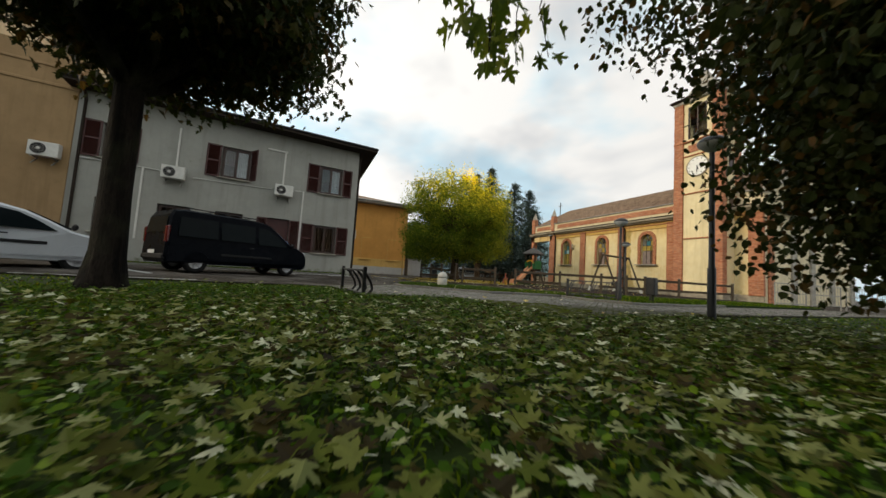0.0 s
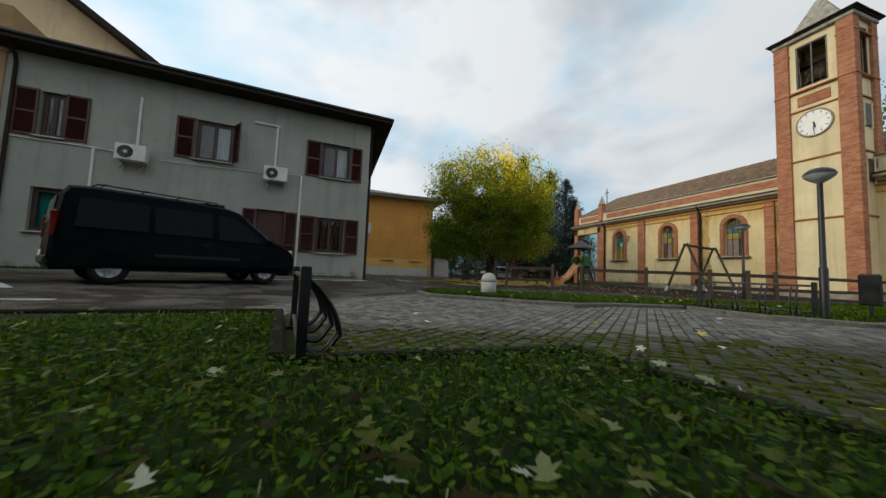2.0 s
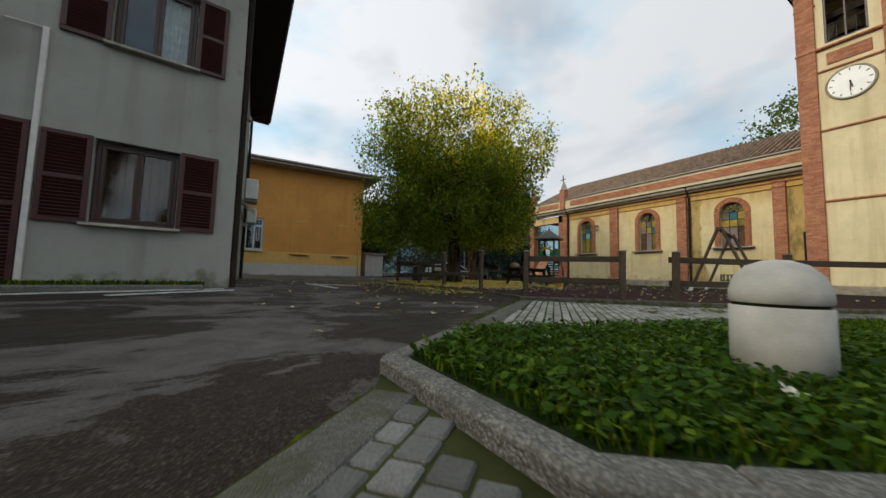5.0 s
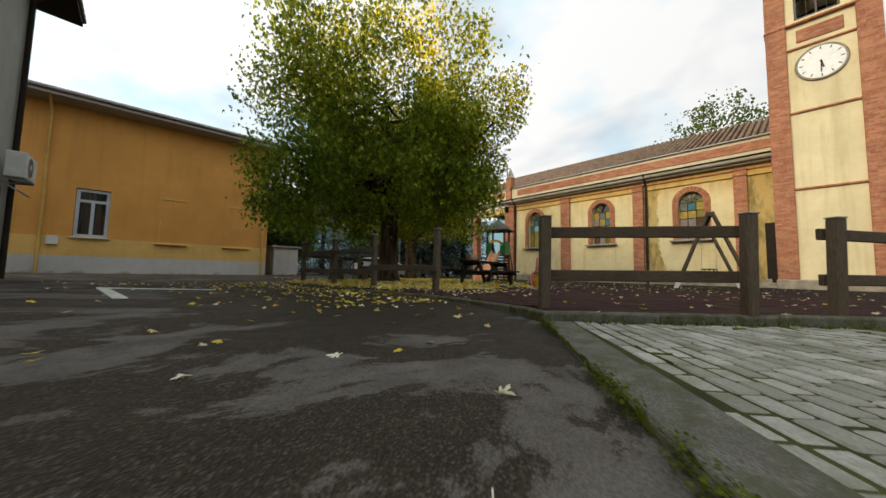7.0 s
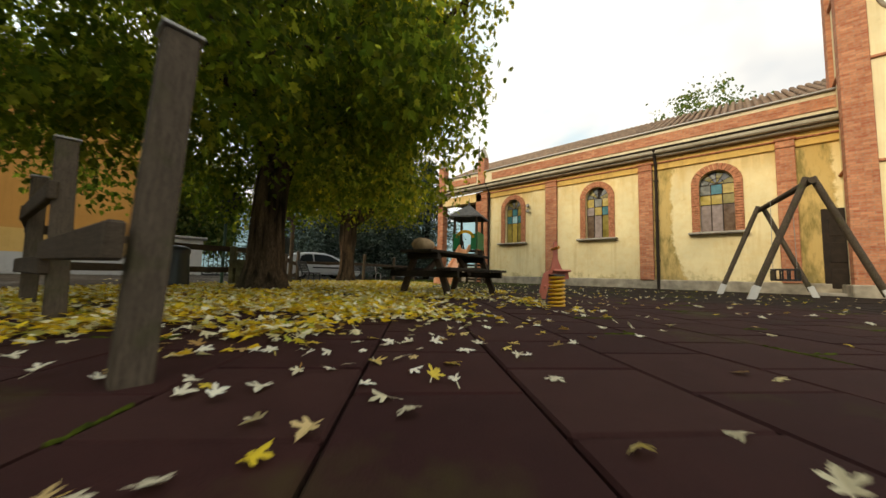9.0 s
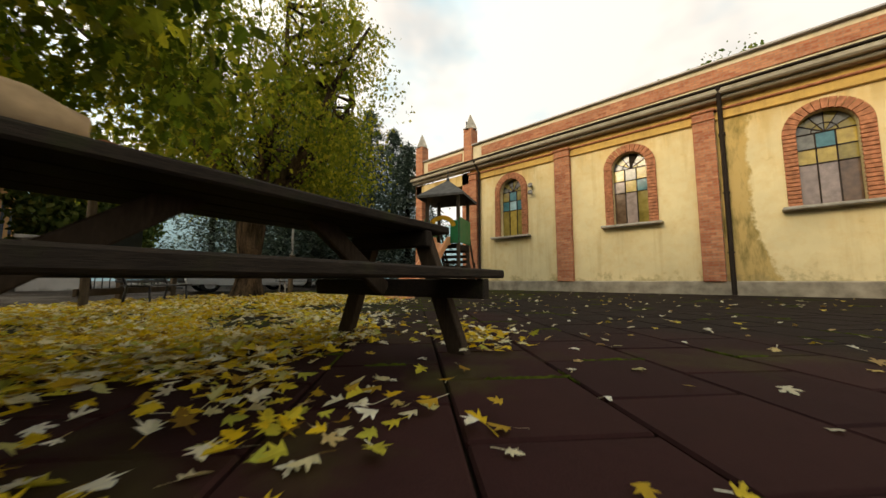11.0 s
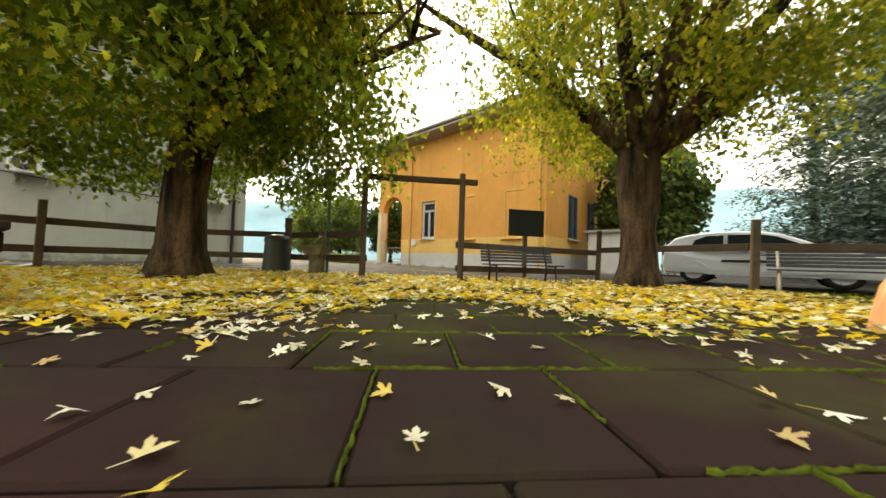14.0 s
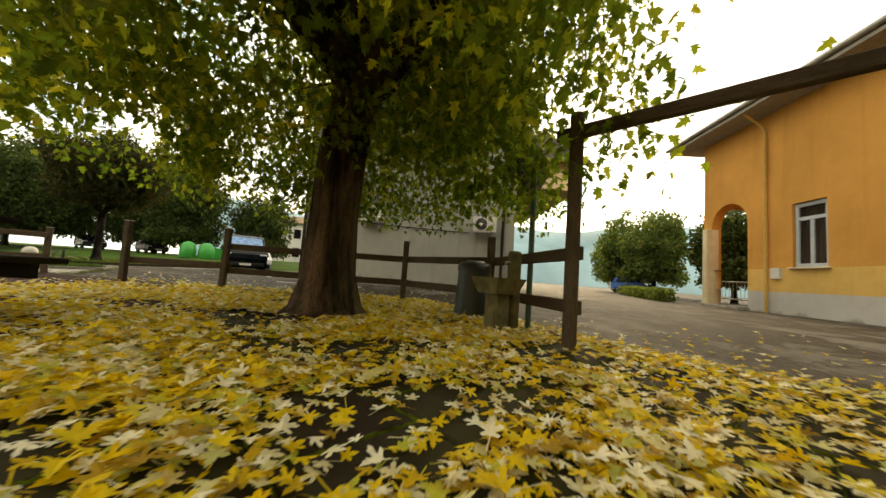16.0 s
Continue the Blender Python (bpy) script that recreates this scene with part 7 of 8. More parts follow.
for i, (x, y, h, r) in enumerate([(-17, 42, 8.6, 3.0), (-21.5, 41.0, 9.4, 2.2), (-27, 43, 8.2, 2.8)]):
    far_tree((x, y, 0), h, r, 90 + i, MAT["leaf_far"], "hanging yellow-green willow beside the road", "willow_tree")
far_tree((46, 20, 0), 19, 6.0, 95, MAT["leaf_far"], "tall tree rising behind the church roof")
far_tree((47, 10, 0), 14, 5.0, 96, MAT["leaf_far"], "tall tree rising behind the church front")
far_tree((-8.6, 42.5, 0), 7.0, 2.6, 98, MAT["leaf_road"], "green tree seen through the porch of the hall")
far_tree((13.2, 41, 0), 7.5, 2.6, 97, MAT["leaf_far"], "green tree behind the orange hall")
for i, (x, y) in enumerate([(21.0, 36.5), (23.8, 37.5), (27.5, 36)]):
    conifer((x, y, 0), 12 - i, 3.8, 70 + i, MAT["needles"], "row of conifers")
# recycling bells and wheeled bins across the road
MAT["bell_green"] = plain("bright_green_plastic", (0.02, 0.3, 0.05), 0.4, vary=0.15)
for i, (x, y) in enumerate([(-12.2, 0.9), (-12.9, 2.0)]):
    t = thing("bottle_bank", pose(x, y, 0.5), "bright green domed bottle bank by the road", "bottle bank", "bottle banks")
    part("shell", Geo().lathe([(0.55, 0.0), (0.62, 0.1), (0.6, 0.8), (0.5, 1.2), (0.3, 1.42), (0.0, 1.5)], n=20), MAT["bell_green"], t)
    part("base_ring", Geo().lathe([(0.64, 0.0), (0.64, 0.1), (0.0, 0.1)], n=20), MAT["black_trim"], t)
for i in range(2):
    t = thing("wheeled_bin", pose(-15.6 - i * 0.7, 0.6 + i * 1.25, 0.5, 0, 0, 85), "green wheeled refuse bin by the road", "refuse bin", "refuse bins")
    part("tub", Geo().box((0, 0, 0.6), (1.1, 0.8, 0.9), b=0.06), MAT["bell_green"], t)
    part("lid", Geo().box((0, 0, 1.1), (1.18, 0.86, 0.12), b=0.05), MAT["bell_green"], t)
    for x in (-0.4, 0.4):
        part("castor", Geo().lathe([(0.0, -0.03), (0.09, -0.03), (0.09, 0.03), (0.0, 0.03)], n=12, m=pose(x, 0.25, 0.09, 90, 0, 0)), MAT["tyre"], t)
wh = thing("far_house", pose(-38, -1, 0.9, 0, 0, 18), "white two-storey house across the road", "house")
part("wall", Geo().box((0, 0, 3), (8, 14, 6), b=0.02), stucco("white_plaster", (0.72, 0.71, 0.68), (0.6, 0.58, 0.53)), wh)
part("roof", Geo().add([(-4.6, -6.6, 6), (4.6, -6.6, 6), (4.6, 6.6, 6), (-4.6, 6.6, 6), (0, -3, 7.6), (0, 3, 7.6)], [(0, 1, 4), (1, 2, 5, 4), (2, 3, 5), (3, 0, 4, 5), (3, 2, 1, 0)]), MAT["roof_tile"], wh)
for y in (-4, -1.3, 1.3, 4):
    for z in (1.6, 4.4):
        w = part("window", Geo().box((4.02, y, z), (0.08, 1.0, 1.4), b=0.01), MAT["shutter"], wh)
        part("pane", Geo().box((4.07, y, z), (0.02, 0.8, 1.2)), MAT["glass_dark"], w)
# outbuilding and dark gate beside the orange hall
ob = thing("garage", pose(12.35, 39.5, 0), "low grey rendered garage beside the orange hall", "garage")
part("wall", Geo().box((0, 0, 0.95), (1.5, 4.0, 1.9), b=0.02), MAT["orange_plinth"], ob)
part("roof_slab", Geo().box((0, 0, 1.96), (1.8, 4.3, 0.12), b=0.02), MAT["lead"], ob)
mg = thing("metal_gate", pose(14.6, 37.6, 0), "dark metal gate beside the garage", "gate")
for i in range(14):
    part("bar", Geo().box((-1.4 + i * 0.2, 0, 0.8), (0.03, 0.03, 1.5)), MAT["dark_metal"], mg)
for z in (0.15, 1.45):
    part("cross_rail", Geo().box((0, 0, z), (2.9, 0.04, 0.06)), MAT["dark_metal"], mg)
pl = thing("utility_pole", pose(19.3, 34.5, 0), "thin grey lamp pole beyond the fence", "pole")
part("shaft", Geo().tube([(0, 0, 0), (0, 0, 4.6)], [0.06, 0.035], 10), MAT["lead"], pl)
# wooded hills, the distance haze mixed into their base colour
MAT["hill"] = plain("haze_tinted_hill", (0.24, 0.36, 0.4), 1.0, vary=0.3, scale=0.02, grain=0.12, bump=0.0)
g = Geo()
nx, vs = 90, []
for i in range(nx):
    a = math.pi * (0.5 + 1.1 * i / (nx - 1)) - 1.2
    h = 46 + 16 * noise.noise(Vector((i * 0.11, 3.1, 0))) + 5 * noise.noise(Vector((i * 0.45, 0.3, 0)))
    for rr, z in ((230, -1), (250, h * 0.55), (290, h), (340, h * 1.05), (390, -1)):
        vs.append((rr * math.cos(a), rr * math.sin(a), z))
part("backdrop", g.add(vs, [(i * 5 + k, (i + 1) * 5 + k, (i + 1) * 5 + k + 1, i * 5 + k + 1) for i in range(nx - 1) for k in range(4)], True), MAT["hill"], label="wooded hills with blue-green haze painted into their colour", kind="structure")

# clipped hedge along the road, side door of the church, metal fence before its front
rng = random.Random(8)
g = Geo()
for i in range(5200):
    u, v, w = rng.random(), rng.uniform(-0.45, 0.45), rng.random() ** 0.6
    m = Matrix.LocRotScale((-1.6 - 10.4 * u, 34.1 + 2.9 * u + v, 0.05 + 0.7 * w), Euler((rng.uniform(0, 6.28), rng.uniform(0, 6.28), rng.uniform(0, 6.28))), None)
    g.add([(0, 0, 0), (0.05, 0.07, 0), (0, 0.14, 0), (-0.05, 0.07, 0)], [(0, 1, 2, 3)], False, m)
hd = part("hedge", g, MAT["leaf_far"], label="low clipped green hedge beside the road", kind="stuff")
tagged(hd, category="hedge")
sd = part("side_door", Geo().box((13.25, -0.02, 1.4), (0.75, 0.1, 2.7), b=0.01), MAT["eave"], church, "dark panelled side door beside the tower")
for z in (0.6, 1.4, 2.2):
    part("door_panel", Geo().box((13.25, -0.08, z), (0.5, 0.03, 0.6), b=0.01), MAT["eave"], sd)
part("step", Geo().box((13.3, -0.35, 0.1), (1.3, 0.7, 0.16), b=0.02), MAT["stone"], church)
EDGE = [(4.9, 13.3), (5.05, 13.2), (6.2, 12.9), (7.4, 12.6), (7.5, 12.8), (6.3, 13.12), (5.25, 13.38), (5.0, 13.42)]
for k in range(4):
    mf = thing("railing", pose(19.5 + k * 2.4, 8.6 - k * 0.25, 0.02, 0, 0, -6), "grey tubular metal railing before the church", "railing", "church railings")
    for x in (0, 2.0):
        part("post", Geo().tube([(x, 0, 0), (x, 0, 1.05)], 0.025, 8), MAT["lead"], mf)
    for z in (0.2, 0.65, 1.05):
        part("rail", Geo().tube([(0, 0, z), (2.0, 0, z)], 0.02, 8), MAT["lead"], mf)
    for i in range(1, 10):
        part("bar", Geo().tube([(i * 0.2, 0, 0.2), (i * 0.2, 0, 1.05)], 0.009, 5), MAT["lead"], mf)

# ---- leaves, grass, weeds ----
def leaf_litter(name, mat, spots, label, seed, lift=0.0, size=(0.055, 0.1), fine=None):
    """Maple leaves lying about at spots (x, y, z), each tilted and curled its own way."""
    rng = random.Random(seed)
    g = Geo()
    for x, y, z in spots:
        s = rng.uniform(*size)
        tilt = rng.gauss(0, 0.22)
        m = Matrix.LocRotScale((x, y, z + 0.006 + lift * rng.random() + abs(tilt) * 0.03), Euler((tilt + (math.pi if rng.random() < 0.5 else 0), rng.gauss(0, 0.2), rng.uniform(0, 6.28))), None)
        add_leaf(g, m, s, rng.uniform(-0.5, 0.6), LOBES if fine is None or fine(x, y) else COARSE)
        if rng.random() < 0.4:
            n = len(g.v)
            e = rng.uniform(0.4, 0.8)
            g.v += [tuple(m @ Vector(p)) for p in ((-0.002, 0, 0), (0.002, 0, 0), (0.02 * e, -s * e, 0.004), (0.02 * e - 0.004, -s * e, 0.004))]
            g.f.append((n, n + 1, n + 2, n + 3))
            g.sm.append(False)
    ob = part(name, g, mat, label=label, kind="stuff")
    return tagged(ob, category="leaves")


def blades(name, mat, bounds, count, poly, z, seed, label, h=(0.04, 0.1), w=0.006, keep=None):
    """Grass blades, each a bent tapering strip, and clover leaflets among them."""
    r = np.random.RandomState(seed)
    x0, x1, y0, y1 = bounds
    xs, ys = r.uniform(x0, x1, count), r.uniform(y0, y1, count)
    ok = [inside(a, b, poly) and (keep is None or keep(a, b)) for a, b in zip(xs, ys)]
    xs, ys = xs[ok], ys[ok]
    n = len(xs)
    a, hh, ln = r.uniform(0, 6.283, n), r.uniform(*h, n), r.uniform(0.2, 1.1, n)
    dx, dy = np.cos(a), np.sin(a)
    ww = w * r.uniform(0.6, 1.4, n)
    px, py = -dy * ww, dx * ww
    V = np.zeros((n, 5, 3))
    V[:, 0] = np.stack([xs - px, ys - py, np.full(n, z)], 1)
    V[:, 1] = np.stack([xs + px, ys + py, np.full(n, z)], 1)
    mx, my = xs + dx * hh * ln * 0.35, ys + dy * hh * ln * 0.35
    V[:, 2] = np.stack([mx + px * 0.8, my + py * 0.8, z + hh * 0.62], 1)
    V[:, 3] = np.stack([mx - px * 0.8, my - py * 0.8, z + hh * 0.62], 1)
    V[:, 4] = np.stack([xs + dx * hh * ln, ys + dy * hh * ln, z + hh * (1.05 - 0.45 * ln)], 1)
    base = np.arange(n)[:, None] * 5
    faces = [tuple(f) for f in (base + np.array([0, 1, 2, 3])).tolist()] + [tuple(f) for f in (base + np.array([3, 2, 4])).tolist()]
    me = bpy.data.meshes.new(name)
    me.from_pydata(V.reshape(-1, 3).tolist(), [], faces)
    me.materials.append(mat)
    return tagged(new(name, me), label, "grass", kind="stuff")


def clover(name, mat, bounds, count, poly, z, seed, label, keep=None, size=(0.012, 0.026)):
    """Broad low weeds: small rounded leaflets held out level above the turf."""
    r = np.random.RandomState(seed)
    xs, ys = r.uniform(bounds[0], bounds[1], count), r.uniform(bounds[2], bounds[3], count)
    ok = [inside(a, b, poly) and (keep is None or keep(a, b)) for a, b in zip(xs, ys)]
    xs, ys = xs[ok], ys[ok]
    n = len(xs)
    s, a, zz = r.uniform(*size, n), r.uniform(0, 6.283, n), z + r.uniform(0.01, 0.075, n)
    tx, ty = r.normal(0, 0.35, n), r.normal(0, 0.35, n)
    V = np.zeros((n, 6, 3))
    for k, (u, v) in enumerate(((0, 0), (0.55, 0.35), (0.6, 0.9), (0, 1.25), (-0.6, 0.9), (-0.55, 0.35))):
        du, dv = u * np.cos(a) - v * np.sin(a), u * np.sin(a) + v * np.cos(a)
        V[:, k] = np.stack([xs + du * s, ys + dv * s, zz + (du * tx + dv * ty) * s], 1)
    base = np.arange(n)[:, None] * 6
    me = bpy.data.meshes.new(name)
    me.from_pydata(V.reshape(-1, 3).tolist(), [], [tuple(f) for f in (base + np.arange(6)).tolist()])
    me.materials.append(mat)
    return tagged(new(name, me), label, "grass", kind="stuff")


MAT["grass"] = leaf_mat("grass_blade", [(0.0, (0.014, 0.032, 0.002)), (0.6, (0.046, 0.094, 0.003)), (0.9, (0.11, 0.16, 0.006)), (1.0, (0.18, 0.165, 0.022))], 0.6, 0.3)
MAT["clover"] = leaf_mat("clover_leaf", [(0.0, (0.014, 0.036, 0.003)), (0.7, (0.04, 0.09, 0.005)), (1.0, (0.1, 0.16, 0.01))], 0.55, 0.25)
MAT["litter_yellow"] = leaf_mat("fallen_yellow_leaf", [(0.0, (0.14, 0.075, 0.02)), (0.1, (0.42, 0.27, 0.03)), (0.24, (0.62, 0.42, 0.018)), (0.5, (0.68, 0.52, 0.04)), (0.62, (0.36, 0.38, 0.06)), (0.74, (0.62, 0.55, 0.32)), (1.0, (0.78, 0.75, 0.6))], 0.6, 0.25)
MAT["litter_pale"] = leaf_mat("fallen_pale_leaf", [(0.0, (0.3, 0.17, 0.05)), (0.15, (0.55, 0.42, 0.2)), (0.3, (0.6, 0.45, 0.03)), (0.45, (0.55, 0.51, 0.37)), (1.0, (0.74, 0.72, 0.6))], 0.6, 0.2)
MAT["litter_lawn"] = leaf_mat("fallen_leaf_on_lawn", [(0.0, (0.016, 0.012, 0.005)), (0.2, (0.045, 0.036, 0.009)), (0.4, (0.05, 0.07, 0.008)), (0.66, (0.095, 0.108, 0.022)), (0.82, (0.17, 0.19, 0.08)), (0.92, (0.3, 0.33, 0.2)), (1.0, (0.5, 0.53, 0.4))], 0.6, 0.2)
T1 = Vector(TREE1[:2])


def near_tree(x, y):
    d = (Vector((x, y)) - T1).length
    n = noise.noise(Vector((x * 0.55, y * 0.55, 1.7))) + 0.5 * noise.noise(Vector((x * 1.6, y * 1.6, 4.2)))
    k = max(0.0, min(1.0, (4.3 - d + 1.3 * n) / 1.6))
    k = max(k, 0.75 * max(0.0, min(1.0, (2.3 - (Vector((x, y)) - Vector((13.9, 26.0))).length + 1.0 * n) / 1.2)))
    k = max(k, 0.5 * max(0.0, min(1.0, (2.6 - (Vector((x, y)) - Vector((16.0, 26.6))).length + 1.2 * n) / 1.4)))
    k = max(k, 0.45 * max(0.0, min(1.0, (1.8 - (Vector((x, y)) - Vector((9.7, 20.2))).length + 0.9 * n) / 1.3)))
    s = (y - 22.2) - 0.85 * (x - 14.5)
    if x > 11.5:
        k = max(k, 0.66 * max(0.0, min(1.0, (s + 1.1 * n) / 1.3)) * max(0.0, min(1.0, (18.6 - x) / 2)))
    q = (y - 22.0) - 0.62 * (x - 14.5)
    if 13.0 < x < 15.7 and y < 24.0:
        k = max(k, 0.5 * max(0.0, min(1.0, (q - 0.05 + 0.9 * n) / 1.0)) * max(0.0, min(1.0, (15.6 - x) / 0.8)))
    if math.hypot(x - 13.1, y - 25.9) < 0.6:
        k *= 0.5
    for bx, by, br in ((15.25, 23.9, 0.58), (14.35, 24.35, 0.38), (15.9, 23.5, 0.65)):
        if math.hypot(x - bx, y - by) < br * (1 + 0.6 * n):
            k *= 0.25
    if math.hypot(x - 12.3, y - 27.0) < 1.4:
        k = max(k, 0.5)
    return k * max(0.25, min(1.0, 0.8 + 1.3 * noise.noise(Vector((x * 1.25, y * 1.25, 9.1)))))


rng = random.Random(77)
carpet, sparse, road = [], [], []
while len(carpet) < 33500:
    x, y = rng.uniform(6.2, 18.5), rng.uniform(17.5, 29)
    if not inside(x, y, PLAY):
        continue
    k = near_tree(x, y)
    if rng.random() < k * k:
        carpet.append((x, y, 0.1))
for i in range(70):
    x, y = rng.uniform(14.3, 17.6), rng.uniform(21.9, 24.4)
    sparse.append((x, y, 0.1))
for cx, cy, n in ((14.8, 22.8, 150), (16.3, 24.3, 70), (14.2, 23.3, 60)):
    for i in range(n):
        x, y = rng.gauss(cx, 0.4), rng.gauss(cy, 0.28)
        if y > 22.2:
            sparse.append((x, y, 0.1))
while len(sparse) < 1150:
    x, y = rng.uniform(8.2, 24), rng.uniform(12.5, 28)
    if inside(x, y, PLAY) and (Vector((x, y)) - Vector((14.5, 20.5))).length < rng.uniform(2, 10):
        sparse.append((x, y, 0.1))
for i in range(330):
    x, y = rng.triangular(8.7, 12.4, 9.4), rng.uniform(17.9, 21.8)
    if inside(x, y, PLAY):
        sparse.append((x, y, 0.1))
for i in range(420):
    x, y = rng.uniform(9.2, 12.6), rng.uniform(25.6, 29.5)
    if not inside(x, y, PLAY) and rng.random() < math.exp(-abs(y - x - 15.2) / 1.6):
        road.append((x, y, rise(x, y) + 0.004))
while len(road) < 900:
    x, y = rng.uniform(3.5, 8.4), rng.uniform(11.0, 25)
    if inside(x, y, PLAY) or inside(x, y, PATCH) or inside(x, y, PLAZA):
        continue
    d = 8.1 - x
    if rng.random() < math.exp(-d / (0.9 if y > 17 else 0.5)) * (1.0 if y > 17.5 else 0.12) + 0.018:
        road.append((x, y, rise(x, y) + 0.004))
for x, y in ((5.95, 14.75), (6.4, 15.1), (6.2, 15.9), (5.6, 15.9), (6.9, 16.5), (7.4, 16.0)):
    road.append((x, y, rise(x, y) + 0.004))
leaf_litter("leaf_carpet", MAT["litter_yellow"], carpet, "deep carpet of yellow and cream maple leaves", 1, 0.04, (0.045, 0.08), lambda x, y: math.hypot(x - 14.0, y - 24.3) < 2.6)
leaf_litter("scattered_leaf_litter", MAT["litter_pale"], sparse, "pale maple leaves scattered over the rubber tiles", 2, 0.004, (0.036, 0.068))
leaf_litter("road_leaf_litter", MAT["litter_pale"], [p for p in road if p[1] < 17 and p[0] < 7.6], "pale maple leaves scattered on the asphalt", 6, 0.008, (0.045, 0.08))
leaf_litter("road_leaf_litter", MAT["litter_yellow"], [p for p in road if not (p[1] < 17 and p[0] < 7.6)], "yellow maple leaves along the playground kerb", 3, 0.008, (0.036, 0.066))
lawn_leaves, plaza_leaves = [], []
while len(lawn_leaves) < 14000:
    x, y = rng.uniform(-6, 12), rng.uniform(0.3, 8.2)
    d = math.hypot(x - 1.9, y - 2.0)
    if inside(x, y, LAWN) and rng.random() < (1.0 if d < 3.2 else math.exp(-(d - 3.2) / 2.2)) * (1.0 if y < 3.4 else 0.6 if y < 5.0 else 0.15):
        lawn_leaves.append((x, y, 0.1 + rng.uniform(0, 0.045)))
while len(plaza_leaves) < 26:
    x, y = rng.uniform(1.6, 9), rng.uniform(4, 12)
    if inside(x, y, PLAZA) and rng.random() < math.exp(-max(0, y - 6.5) / 1.6):
        plaza_leaves.append((x, y, 0.035))
for i in range(60):
    x, y = rng.uniform(4.2, 12), rng.uniform(8, 12.8)
    if inside(x, y, PATCH):
        plaza_leaves.append((x, y, 0.13))
leaf_litter("lawn_leaf_litter", MAT["litter_lawn"], lawn_leaves, "dull silver-green maple leaves lying in the lawn", 4, 0.03, (0.036, 0.08), lambda x, y: math.hypot(x - 1.8, y - 1.8) < 2.2)
leaf_litter("square_leaf_litter", MAT["litter_pale"], plaza_leaves, "a few pale leaves on the paved square", 5, 0.004)
near = lambda cx, cy, r: (lambda x, y: math.hypot(x - cx, y - cy) < r * (0.75 + 0.5 * random.random()))
blades("lawn_grass", MAT["grass"], (-3.5, 8, 0.4, 8.4), 95000, inset(LAWN, 0.06), 0.08, 1, "green lawn grass with clover", (0.025, 0.065), 0.005, lambda x, y: math.hypot(x - 2.3, y - 3.2) < 5.2)
blades("lawn_grass", MAT["grass"], (-14, 18, -2, 8.4), 42000, inset(LAWN, 0.06), 0.08, 2, "green lawn grass farther off", (0.02, 0.05), 0.011, lambda x, y: math.hypot(x - 2.3, y - 3.2) > 4.6)
clover("lawn_clover", MAT["clover"], (-2.5, 7, 0.8, 8.4), 85000, inset(LAWN, 0.06), 0.08, 3, "clover and broad weeds in the lawn", lambda x, y: math.hypot(x - 2.2, y - 3.4) < 4.4)
blades("patch_grass", MAT["grass"], (4, 9.5, 9, 13.6), 64000, inset(PATCH, 0.15), 0.08, 4, "lush green grass on the kerbed patch", (0.04, 0.1), 0.006)
blades("patch_grass", MAT["grass"], (9, 22, 7, 12), 24000, inset(PATCH, 0.16), 0.08, 5, "lush green grass on the kerbed patch", (0.05, 0.1), 0.011)
clover("patch_clover", MAT["clover"], (4, 7.5, 10, 13.6), 26000, inset(PATCH, 0.15), 0.09, 6, "clover in the kerbed patch", size=(0.014, 0.03))
VERGE = [(8.3, 15.75), (11.9, 12.48), (13.4, 11.52), (13.3, 11.3), (11.8, 12.3), (8.2, 15.55)]
blades("verge_grass", MAT["grass"], (8, 13.5, 11, 15.9), 9000, VERGE, 0.01, 7, "weeds along the foot of the kerb", (0.02, 0.07), 0.006)
blades("verge_grass", MAT["grass"], (4.8, 7.6, 12.5, 13.5), 5000, EDGE, 0.015, 9, "weeds along the foot of the patch kerb", (0.012, 0.04), 0.004, lambda x, y: noise.noise(Vector((x * 3, y * 3, 5.0))) > -0.1)
WALL_FOOT = [tuple((HOUSE @ Vector((x, y, 0))).xy) for x, y in ((-0.1, -0.68), (10.5, -0.68), (10.5, -0.02), (-0.1, -0.02))]
blades("verge_grass", MAT["grass"], (-9, 4, 16, 20), 26000, WALL_FOOT, 0.2, 10, "grass strip at the foot of the house wall", (0.03, 0.1), 0.012)
blades("park_grass", MAT["grass"], (15, 24, 27, 36), 9000, [(15, 27.6), (24, 28.5), (24, 33.5), (15, 30)], 0.04, 8, "thin grass beyond the bench", (0.05, 0.1), 0.012)

# ---- pavers and rubber tiles, one by one ----
def piece_mat(name, stops, moss, moss_stops, rough=0.9, grain=110, bump=0.5, tone_mask=None, dark_tone=(0.05, 0.047, 0.036)):
    m = Mat(name, rough)
    oi = m.n.new("ShaderNodeObjectInfo")
    r = m.math("FRACT", m.math("ADD", oi.outputs["Random"], m.geo.outputs["Random Per Island"]))
    c = m.ramp(r, stops)
    fine, mid = m.noise(grain, 4, 0.65), m.noise(6, 5, 0.6)
    c = m.mix(m.ramp(fine, [(0.35, 0.45), (0.6, 0.0)]), c, tuple(v * 0.45 for v in stops[0][1]))
    c = m.mix(m.ramp(mid, [(0.42, 0.0), (0.7, 0.35)]), c, tuple(v * 0.6 for v in stops[0][1]))
    c = m.mix(moss_stops(m), c, moss)
    if tone_mask:
        c = m.mix(tone_mask(m), c, dark_tone)
    m.color(c).bump(m.math("ADD", fine, mid), bump, 0.006)
    return m.m


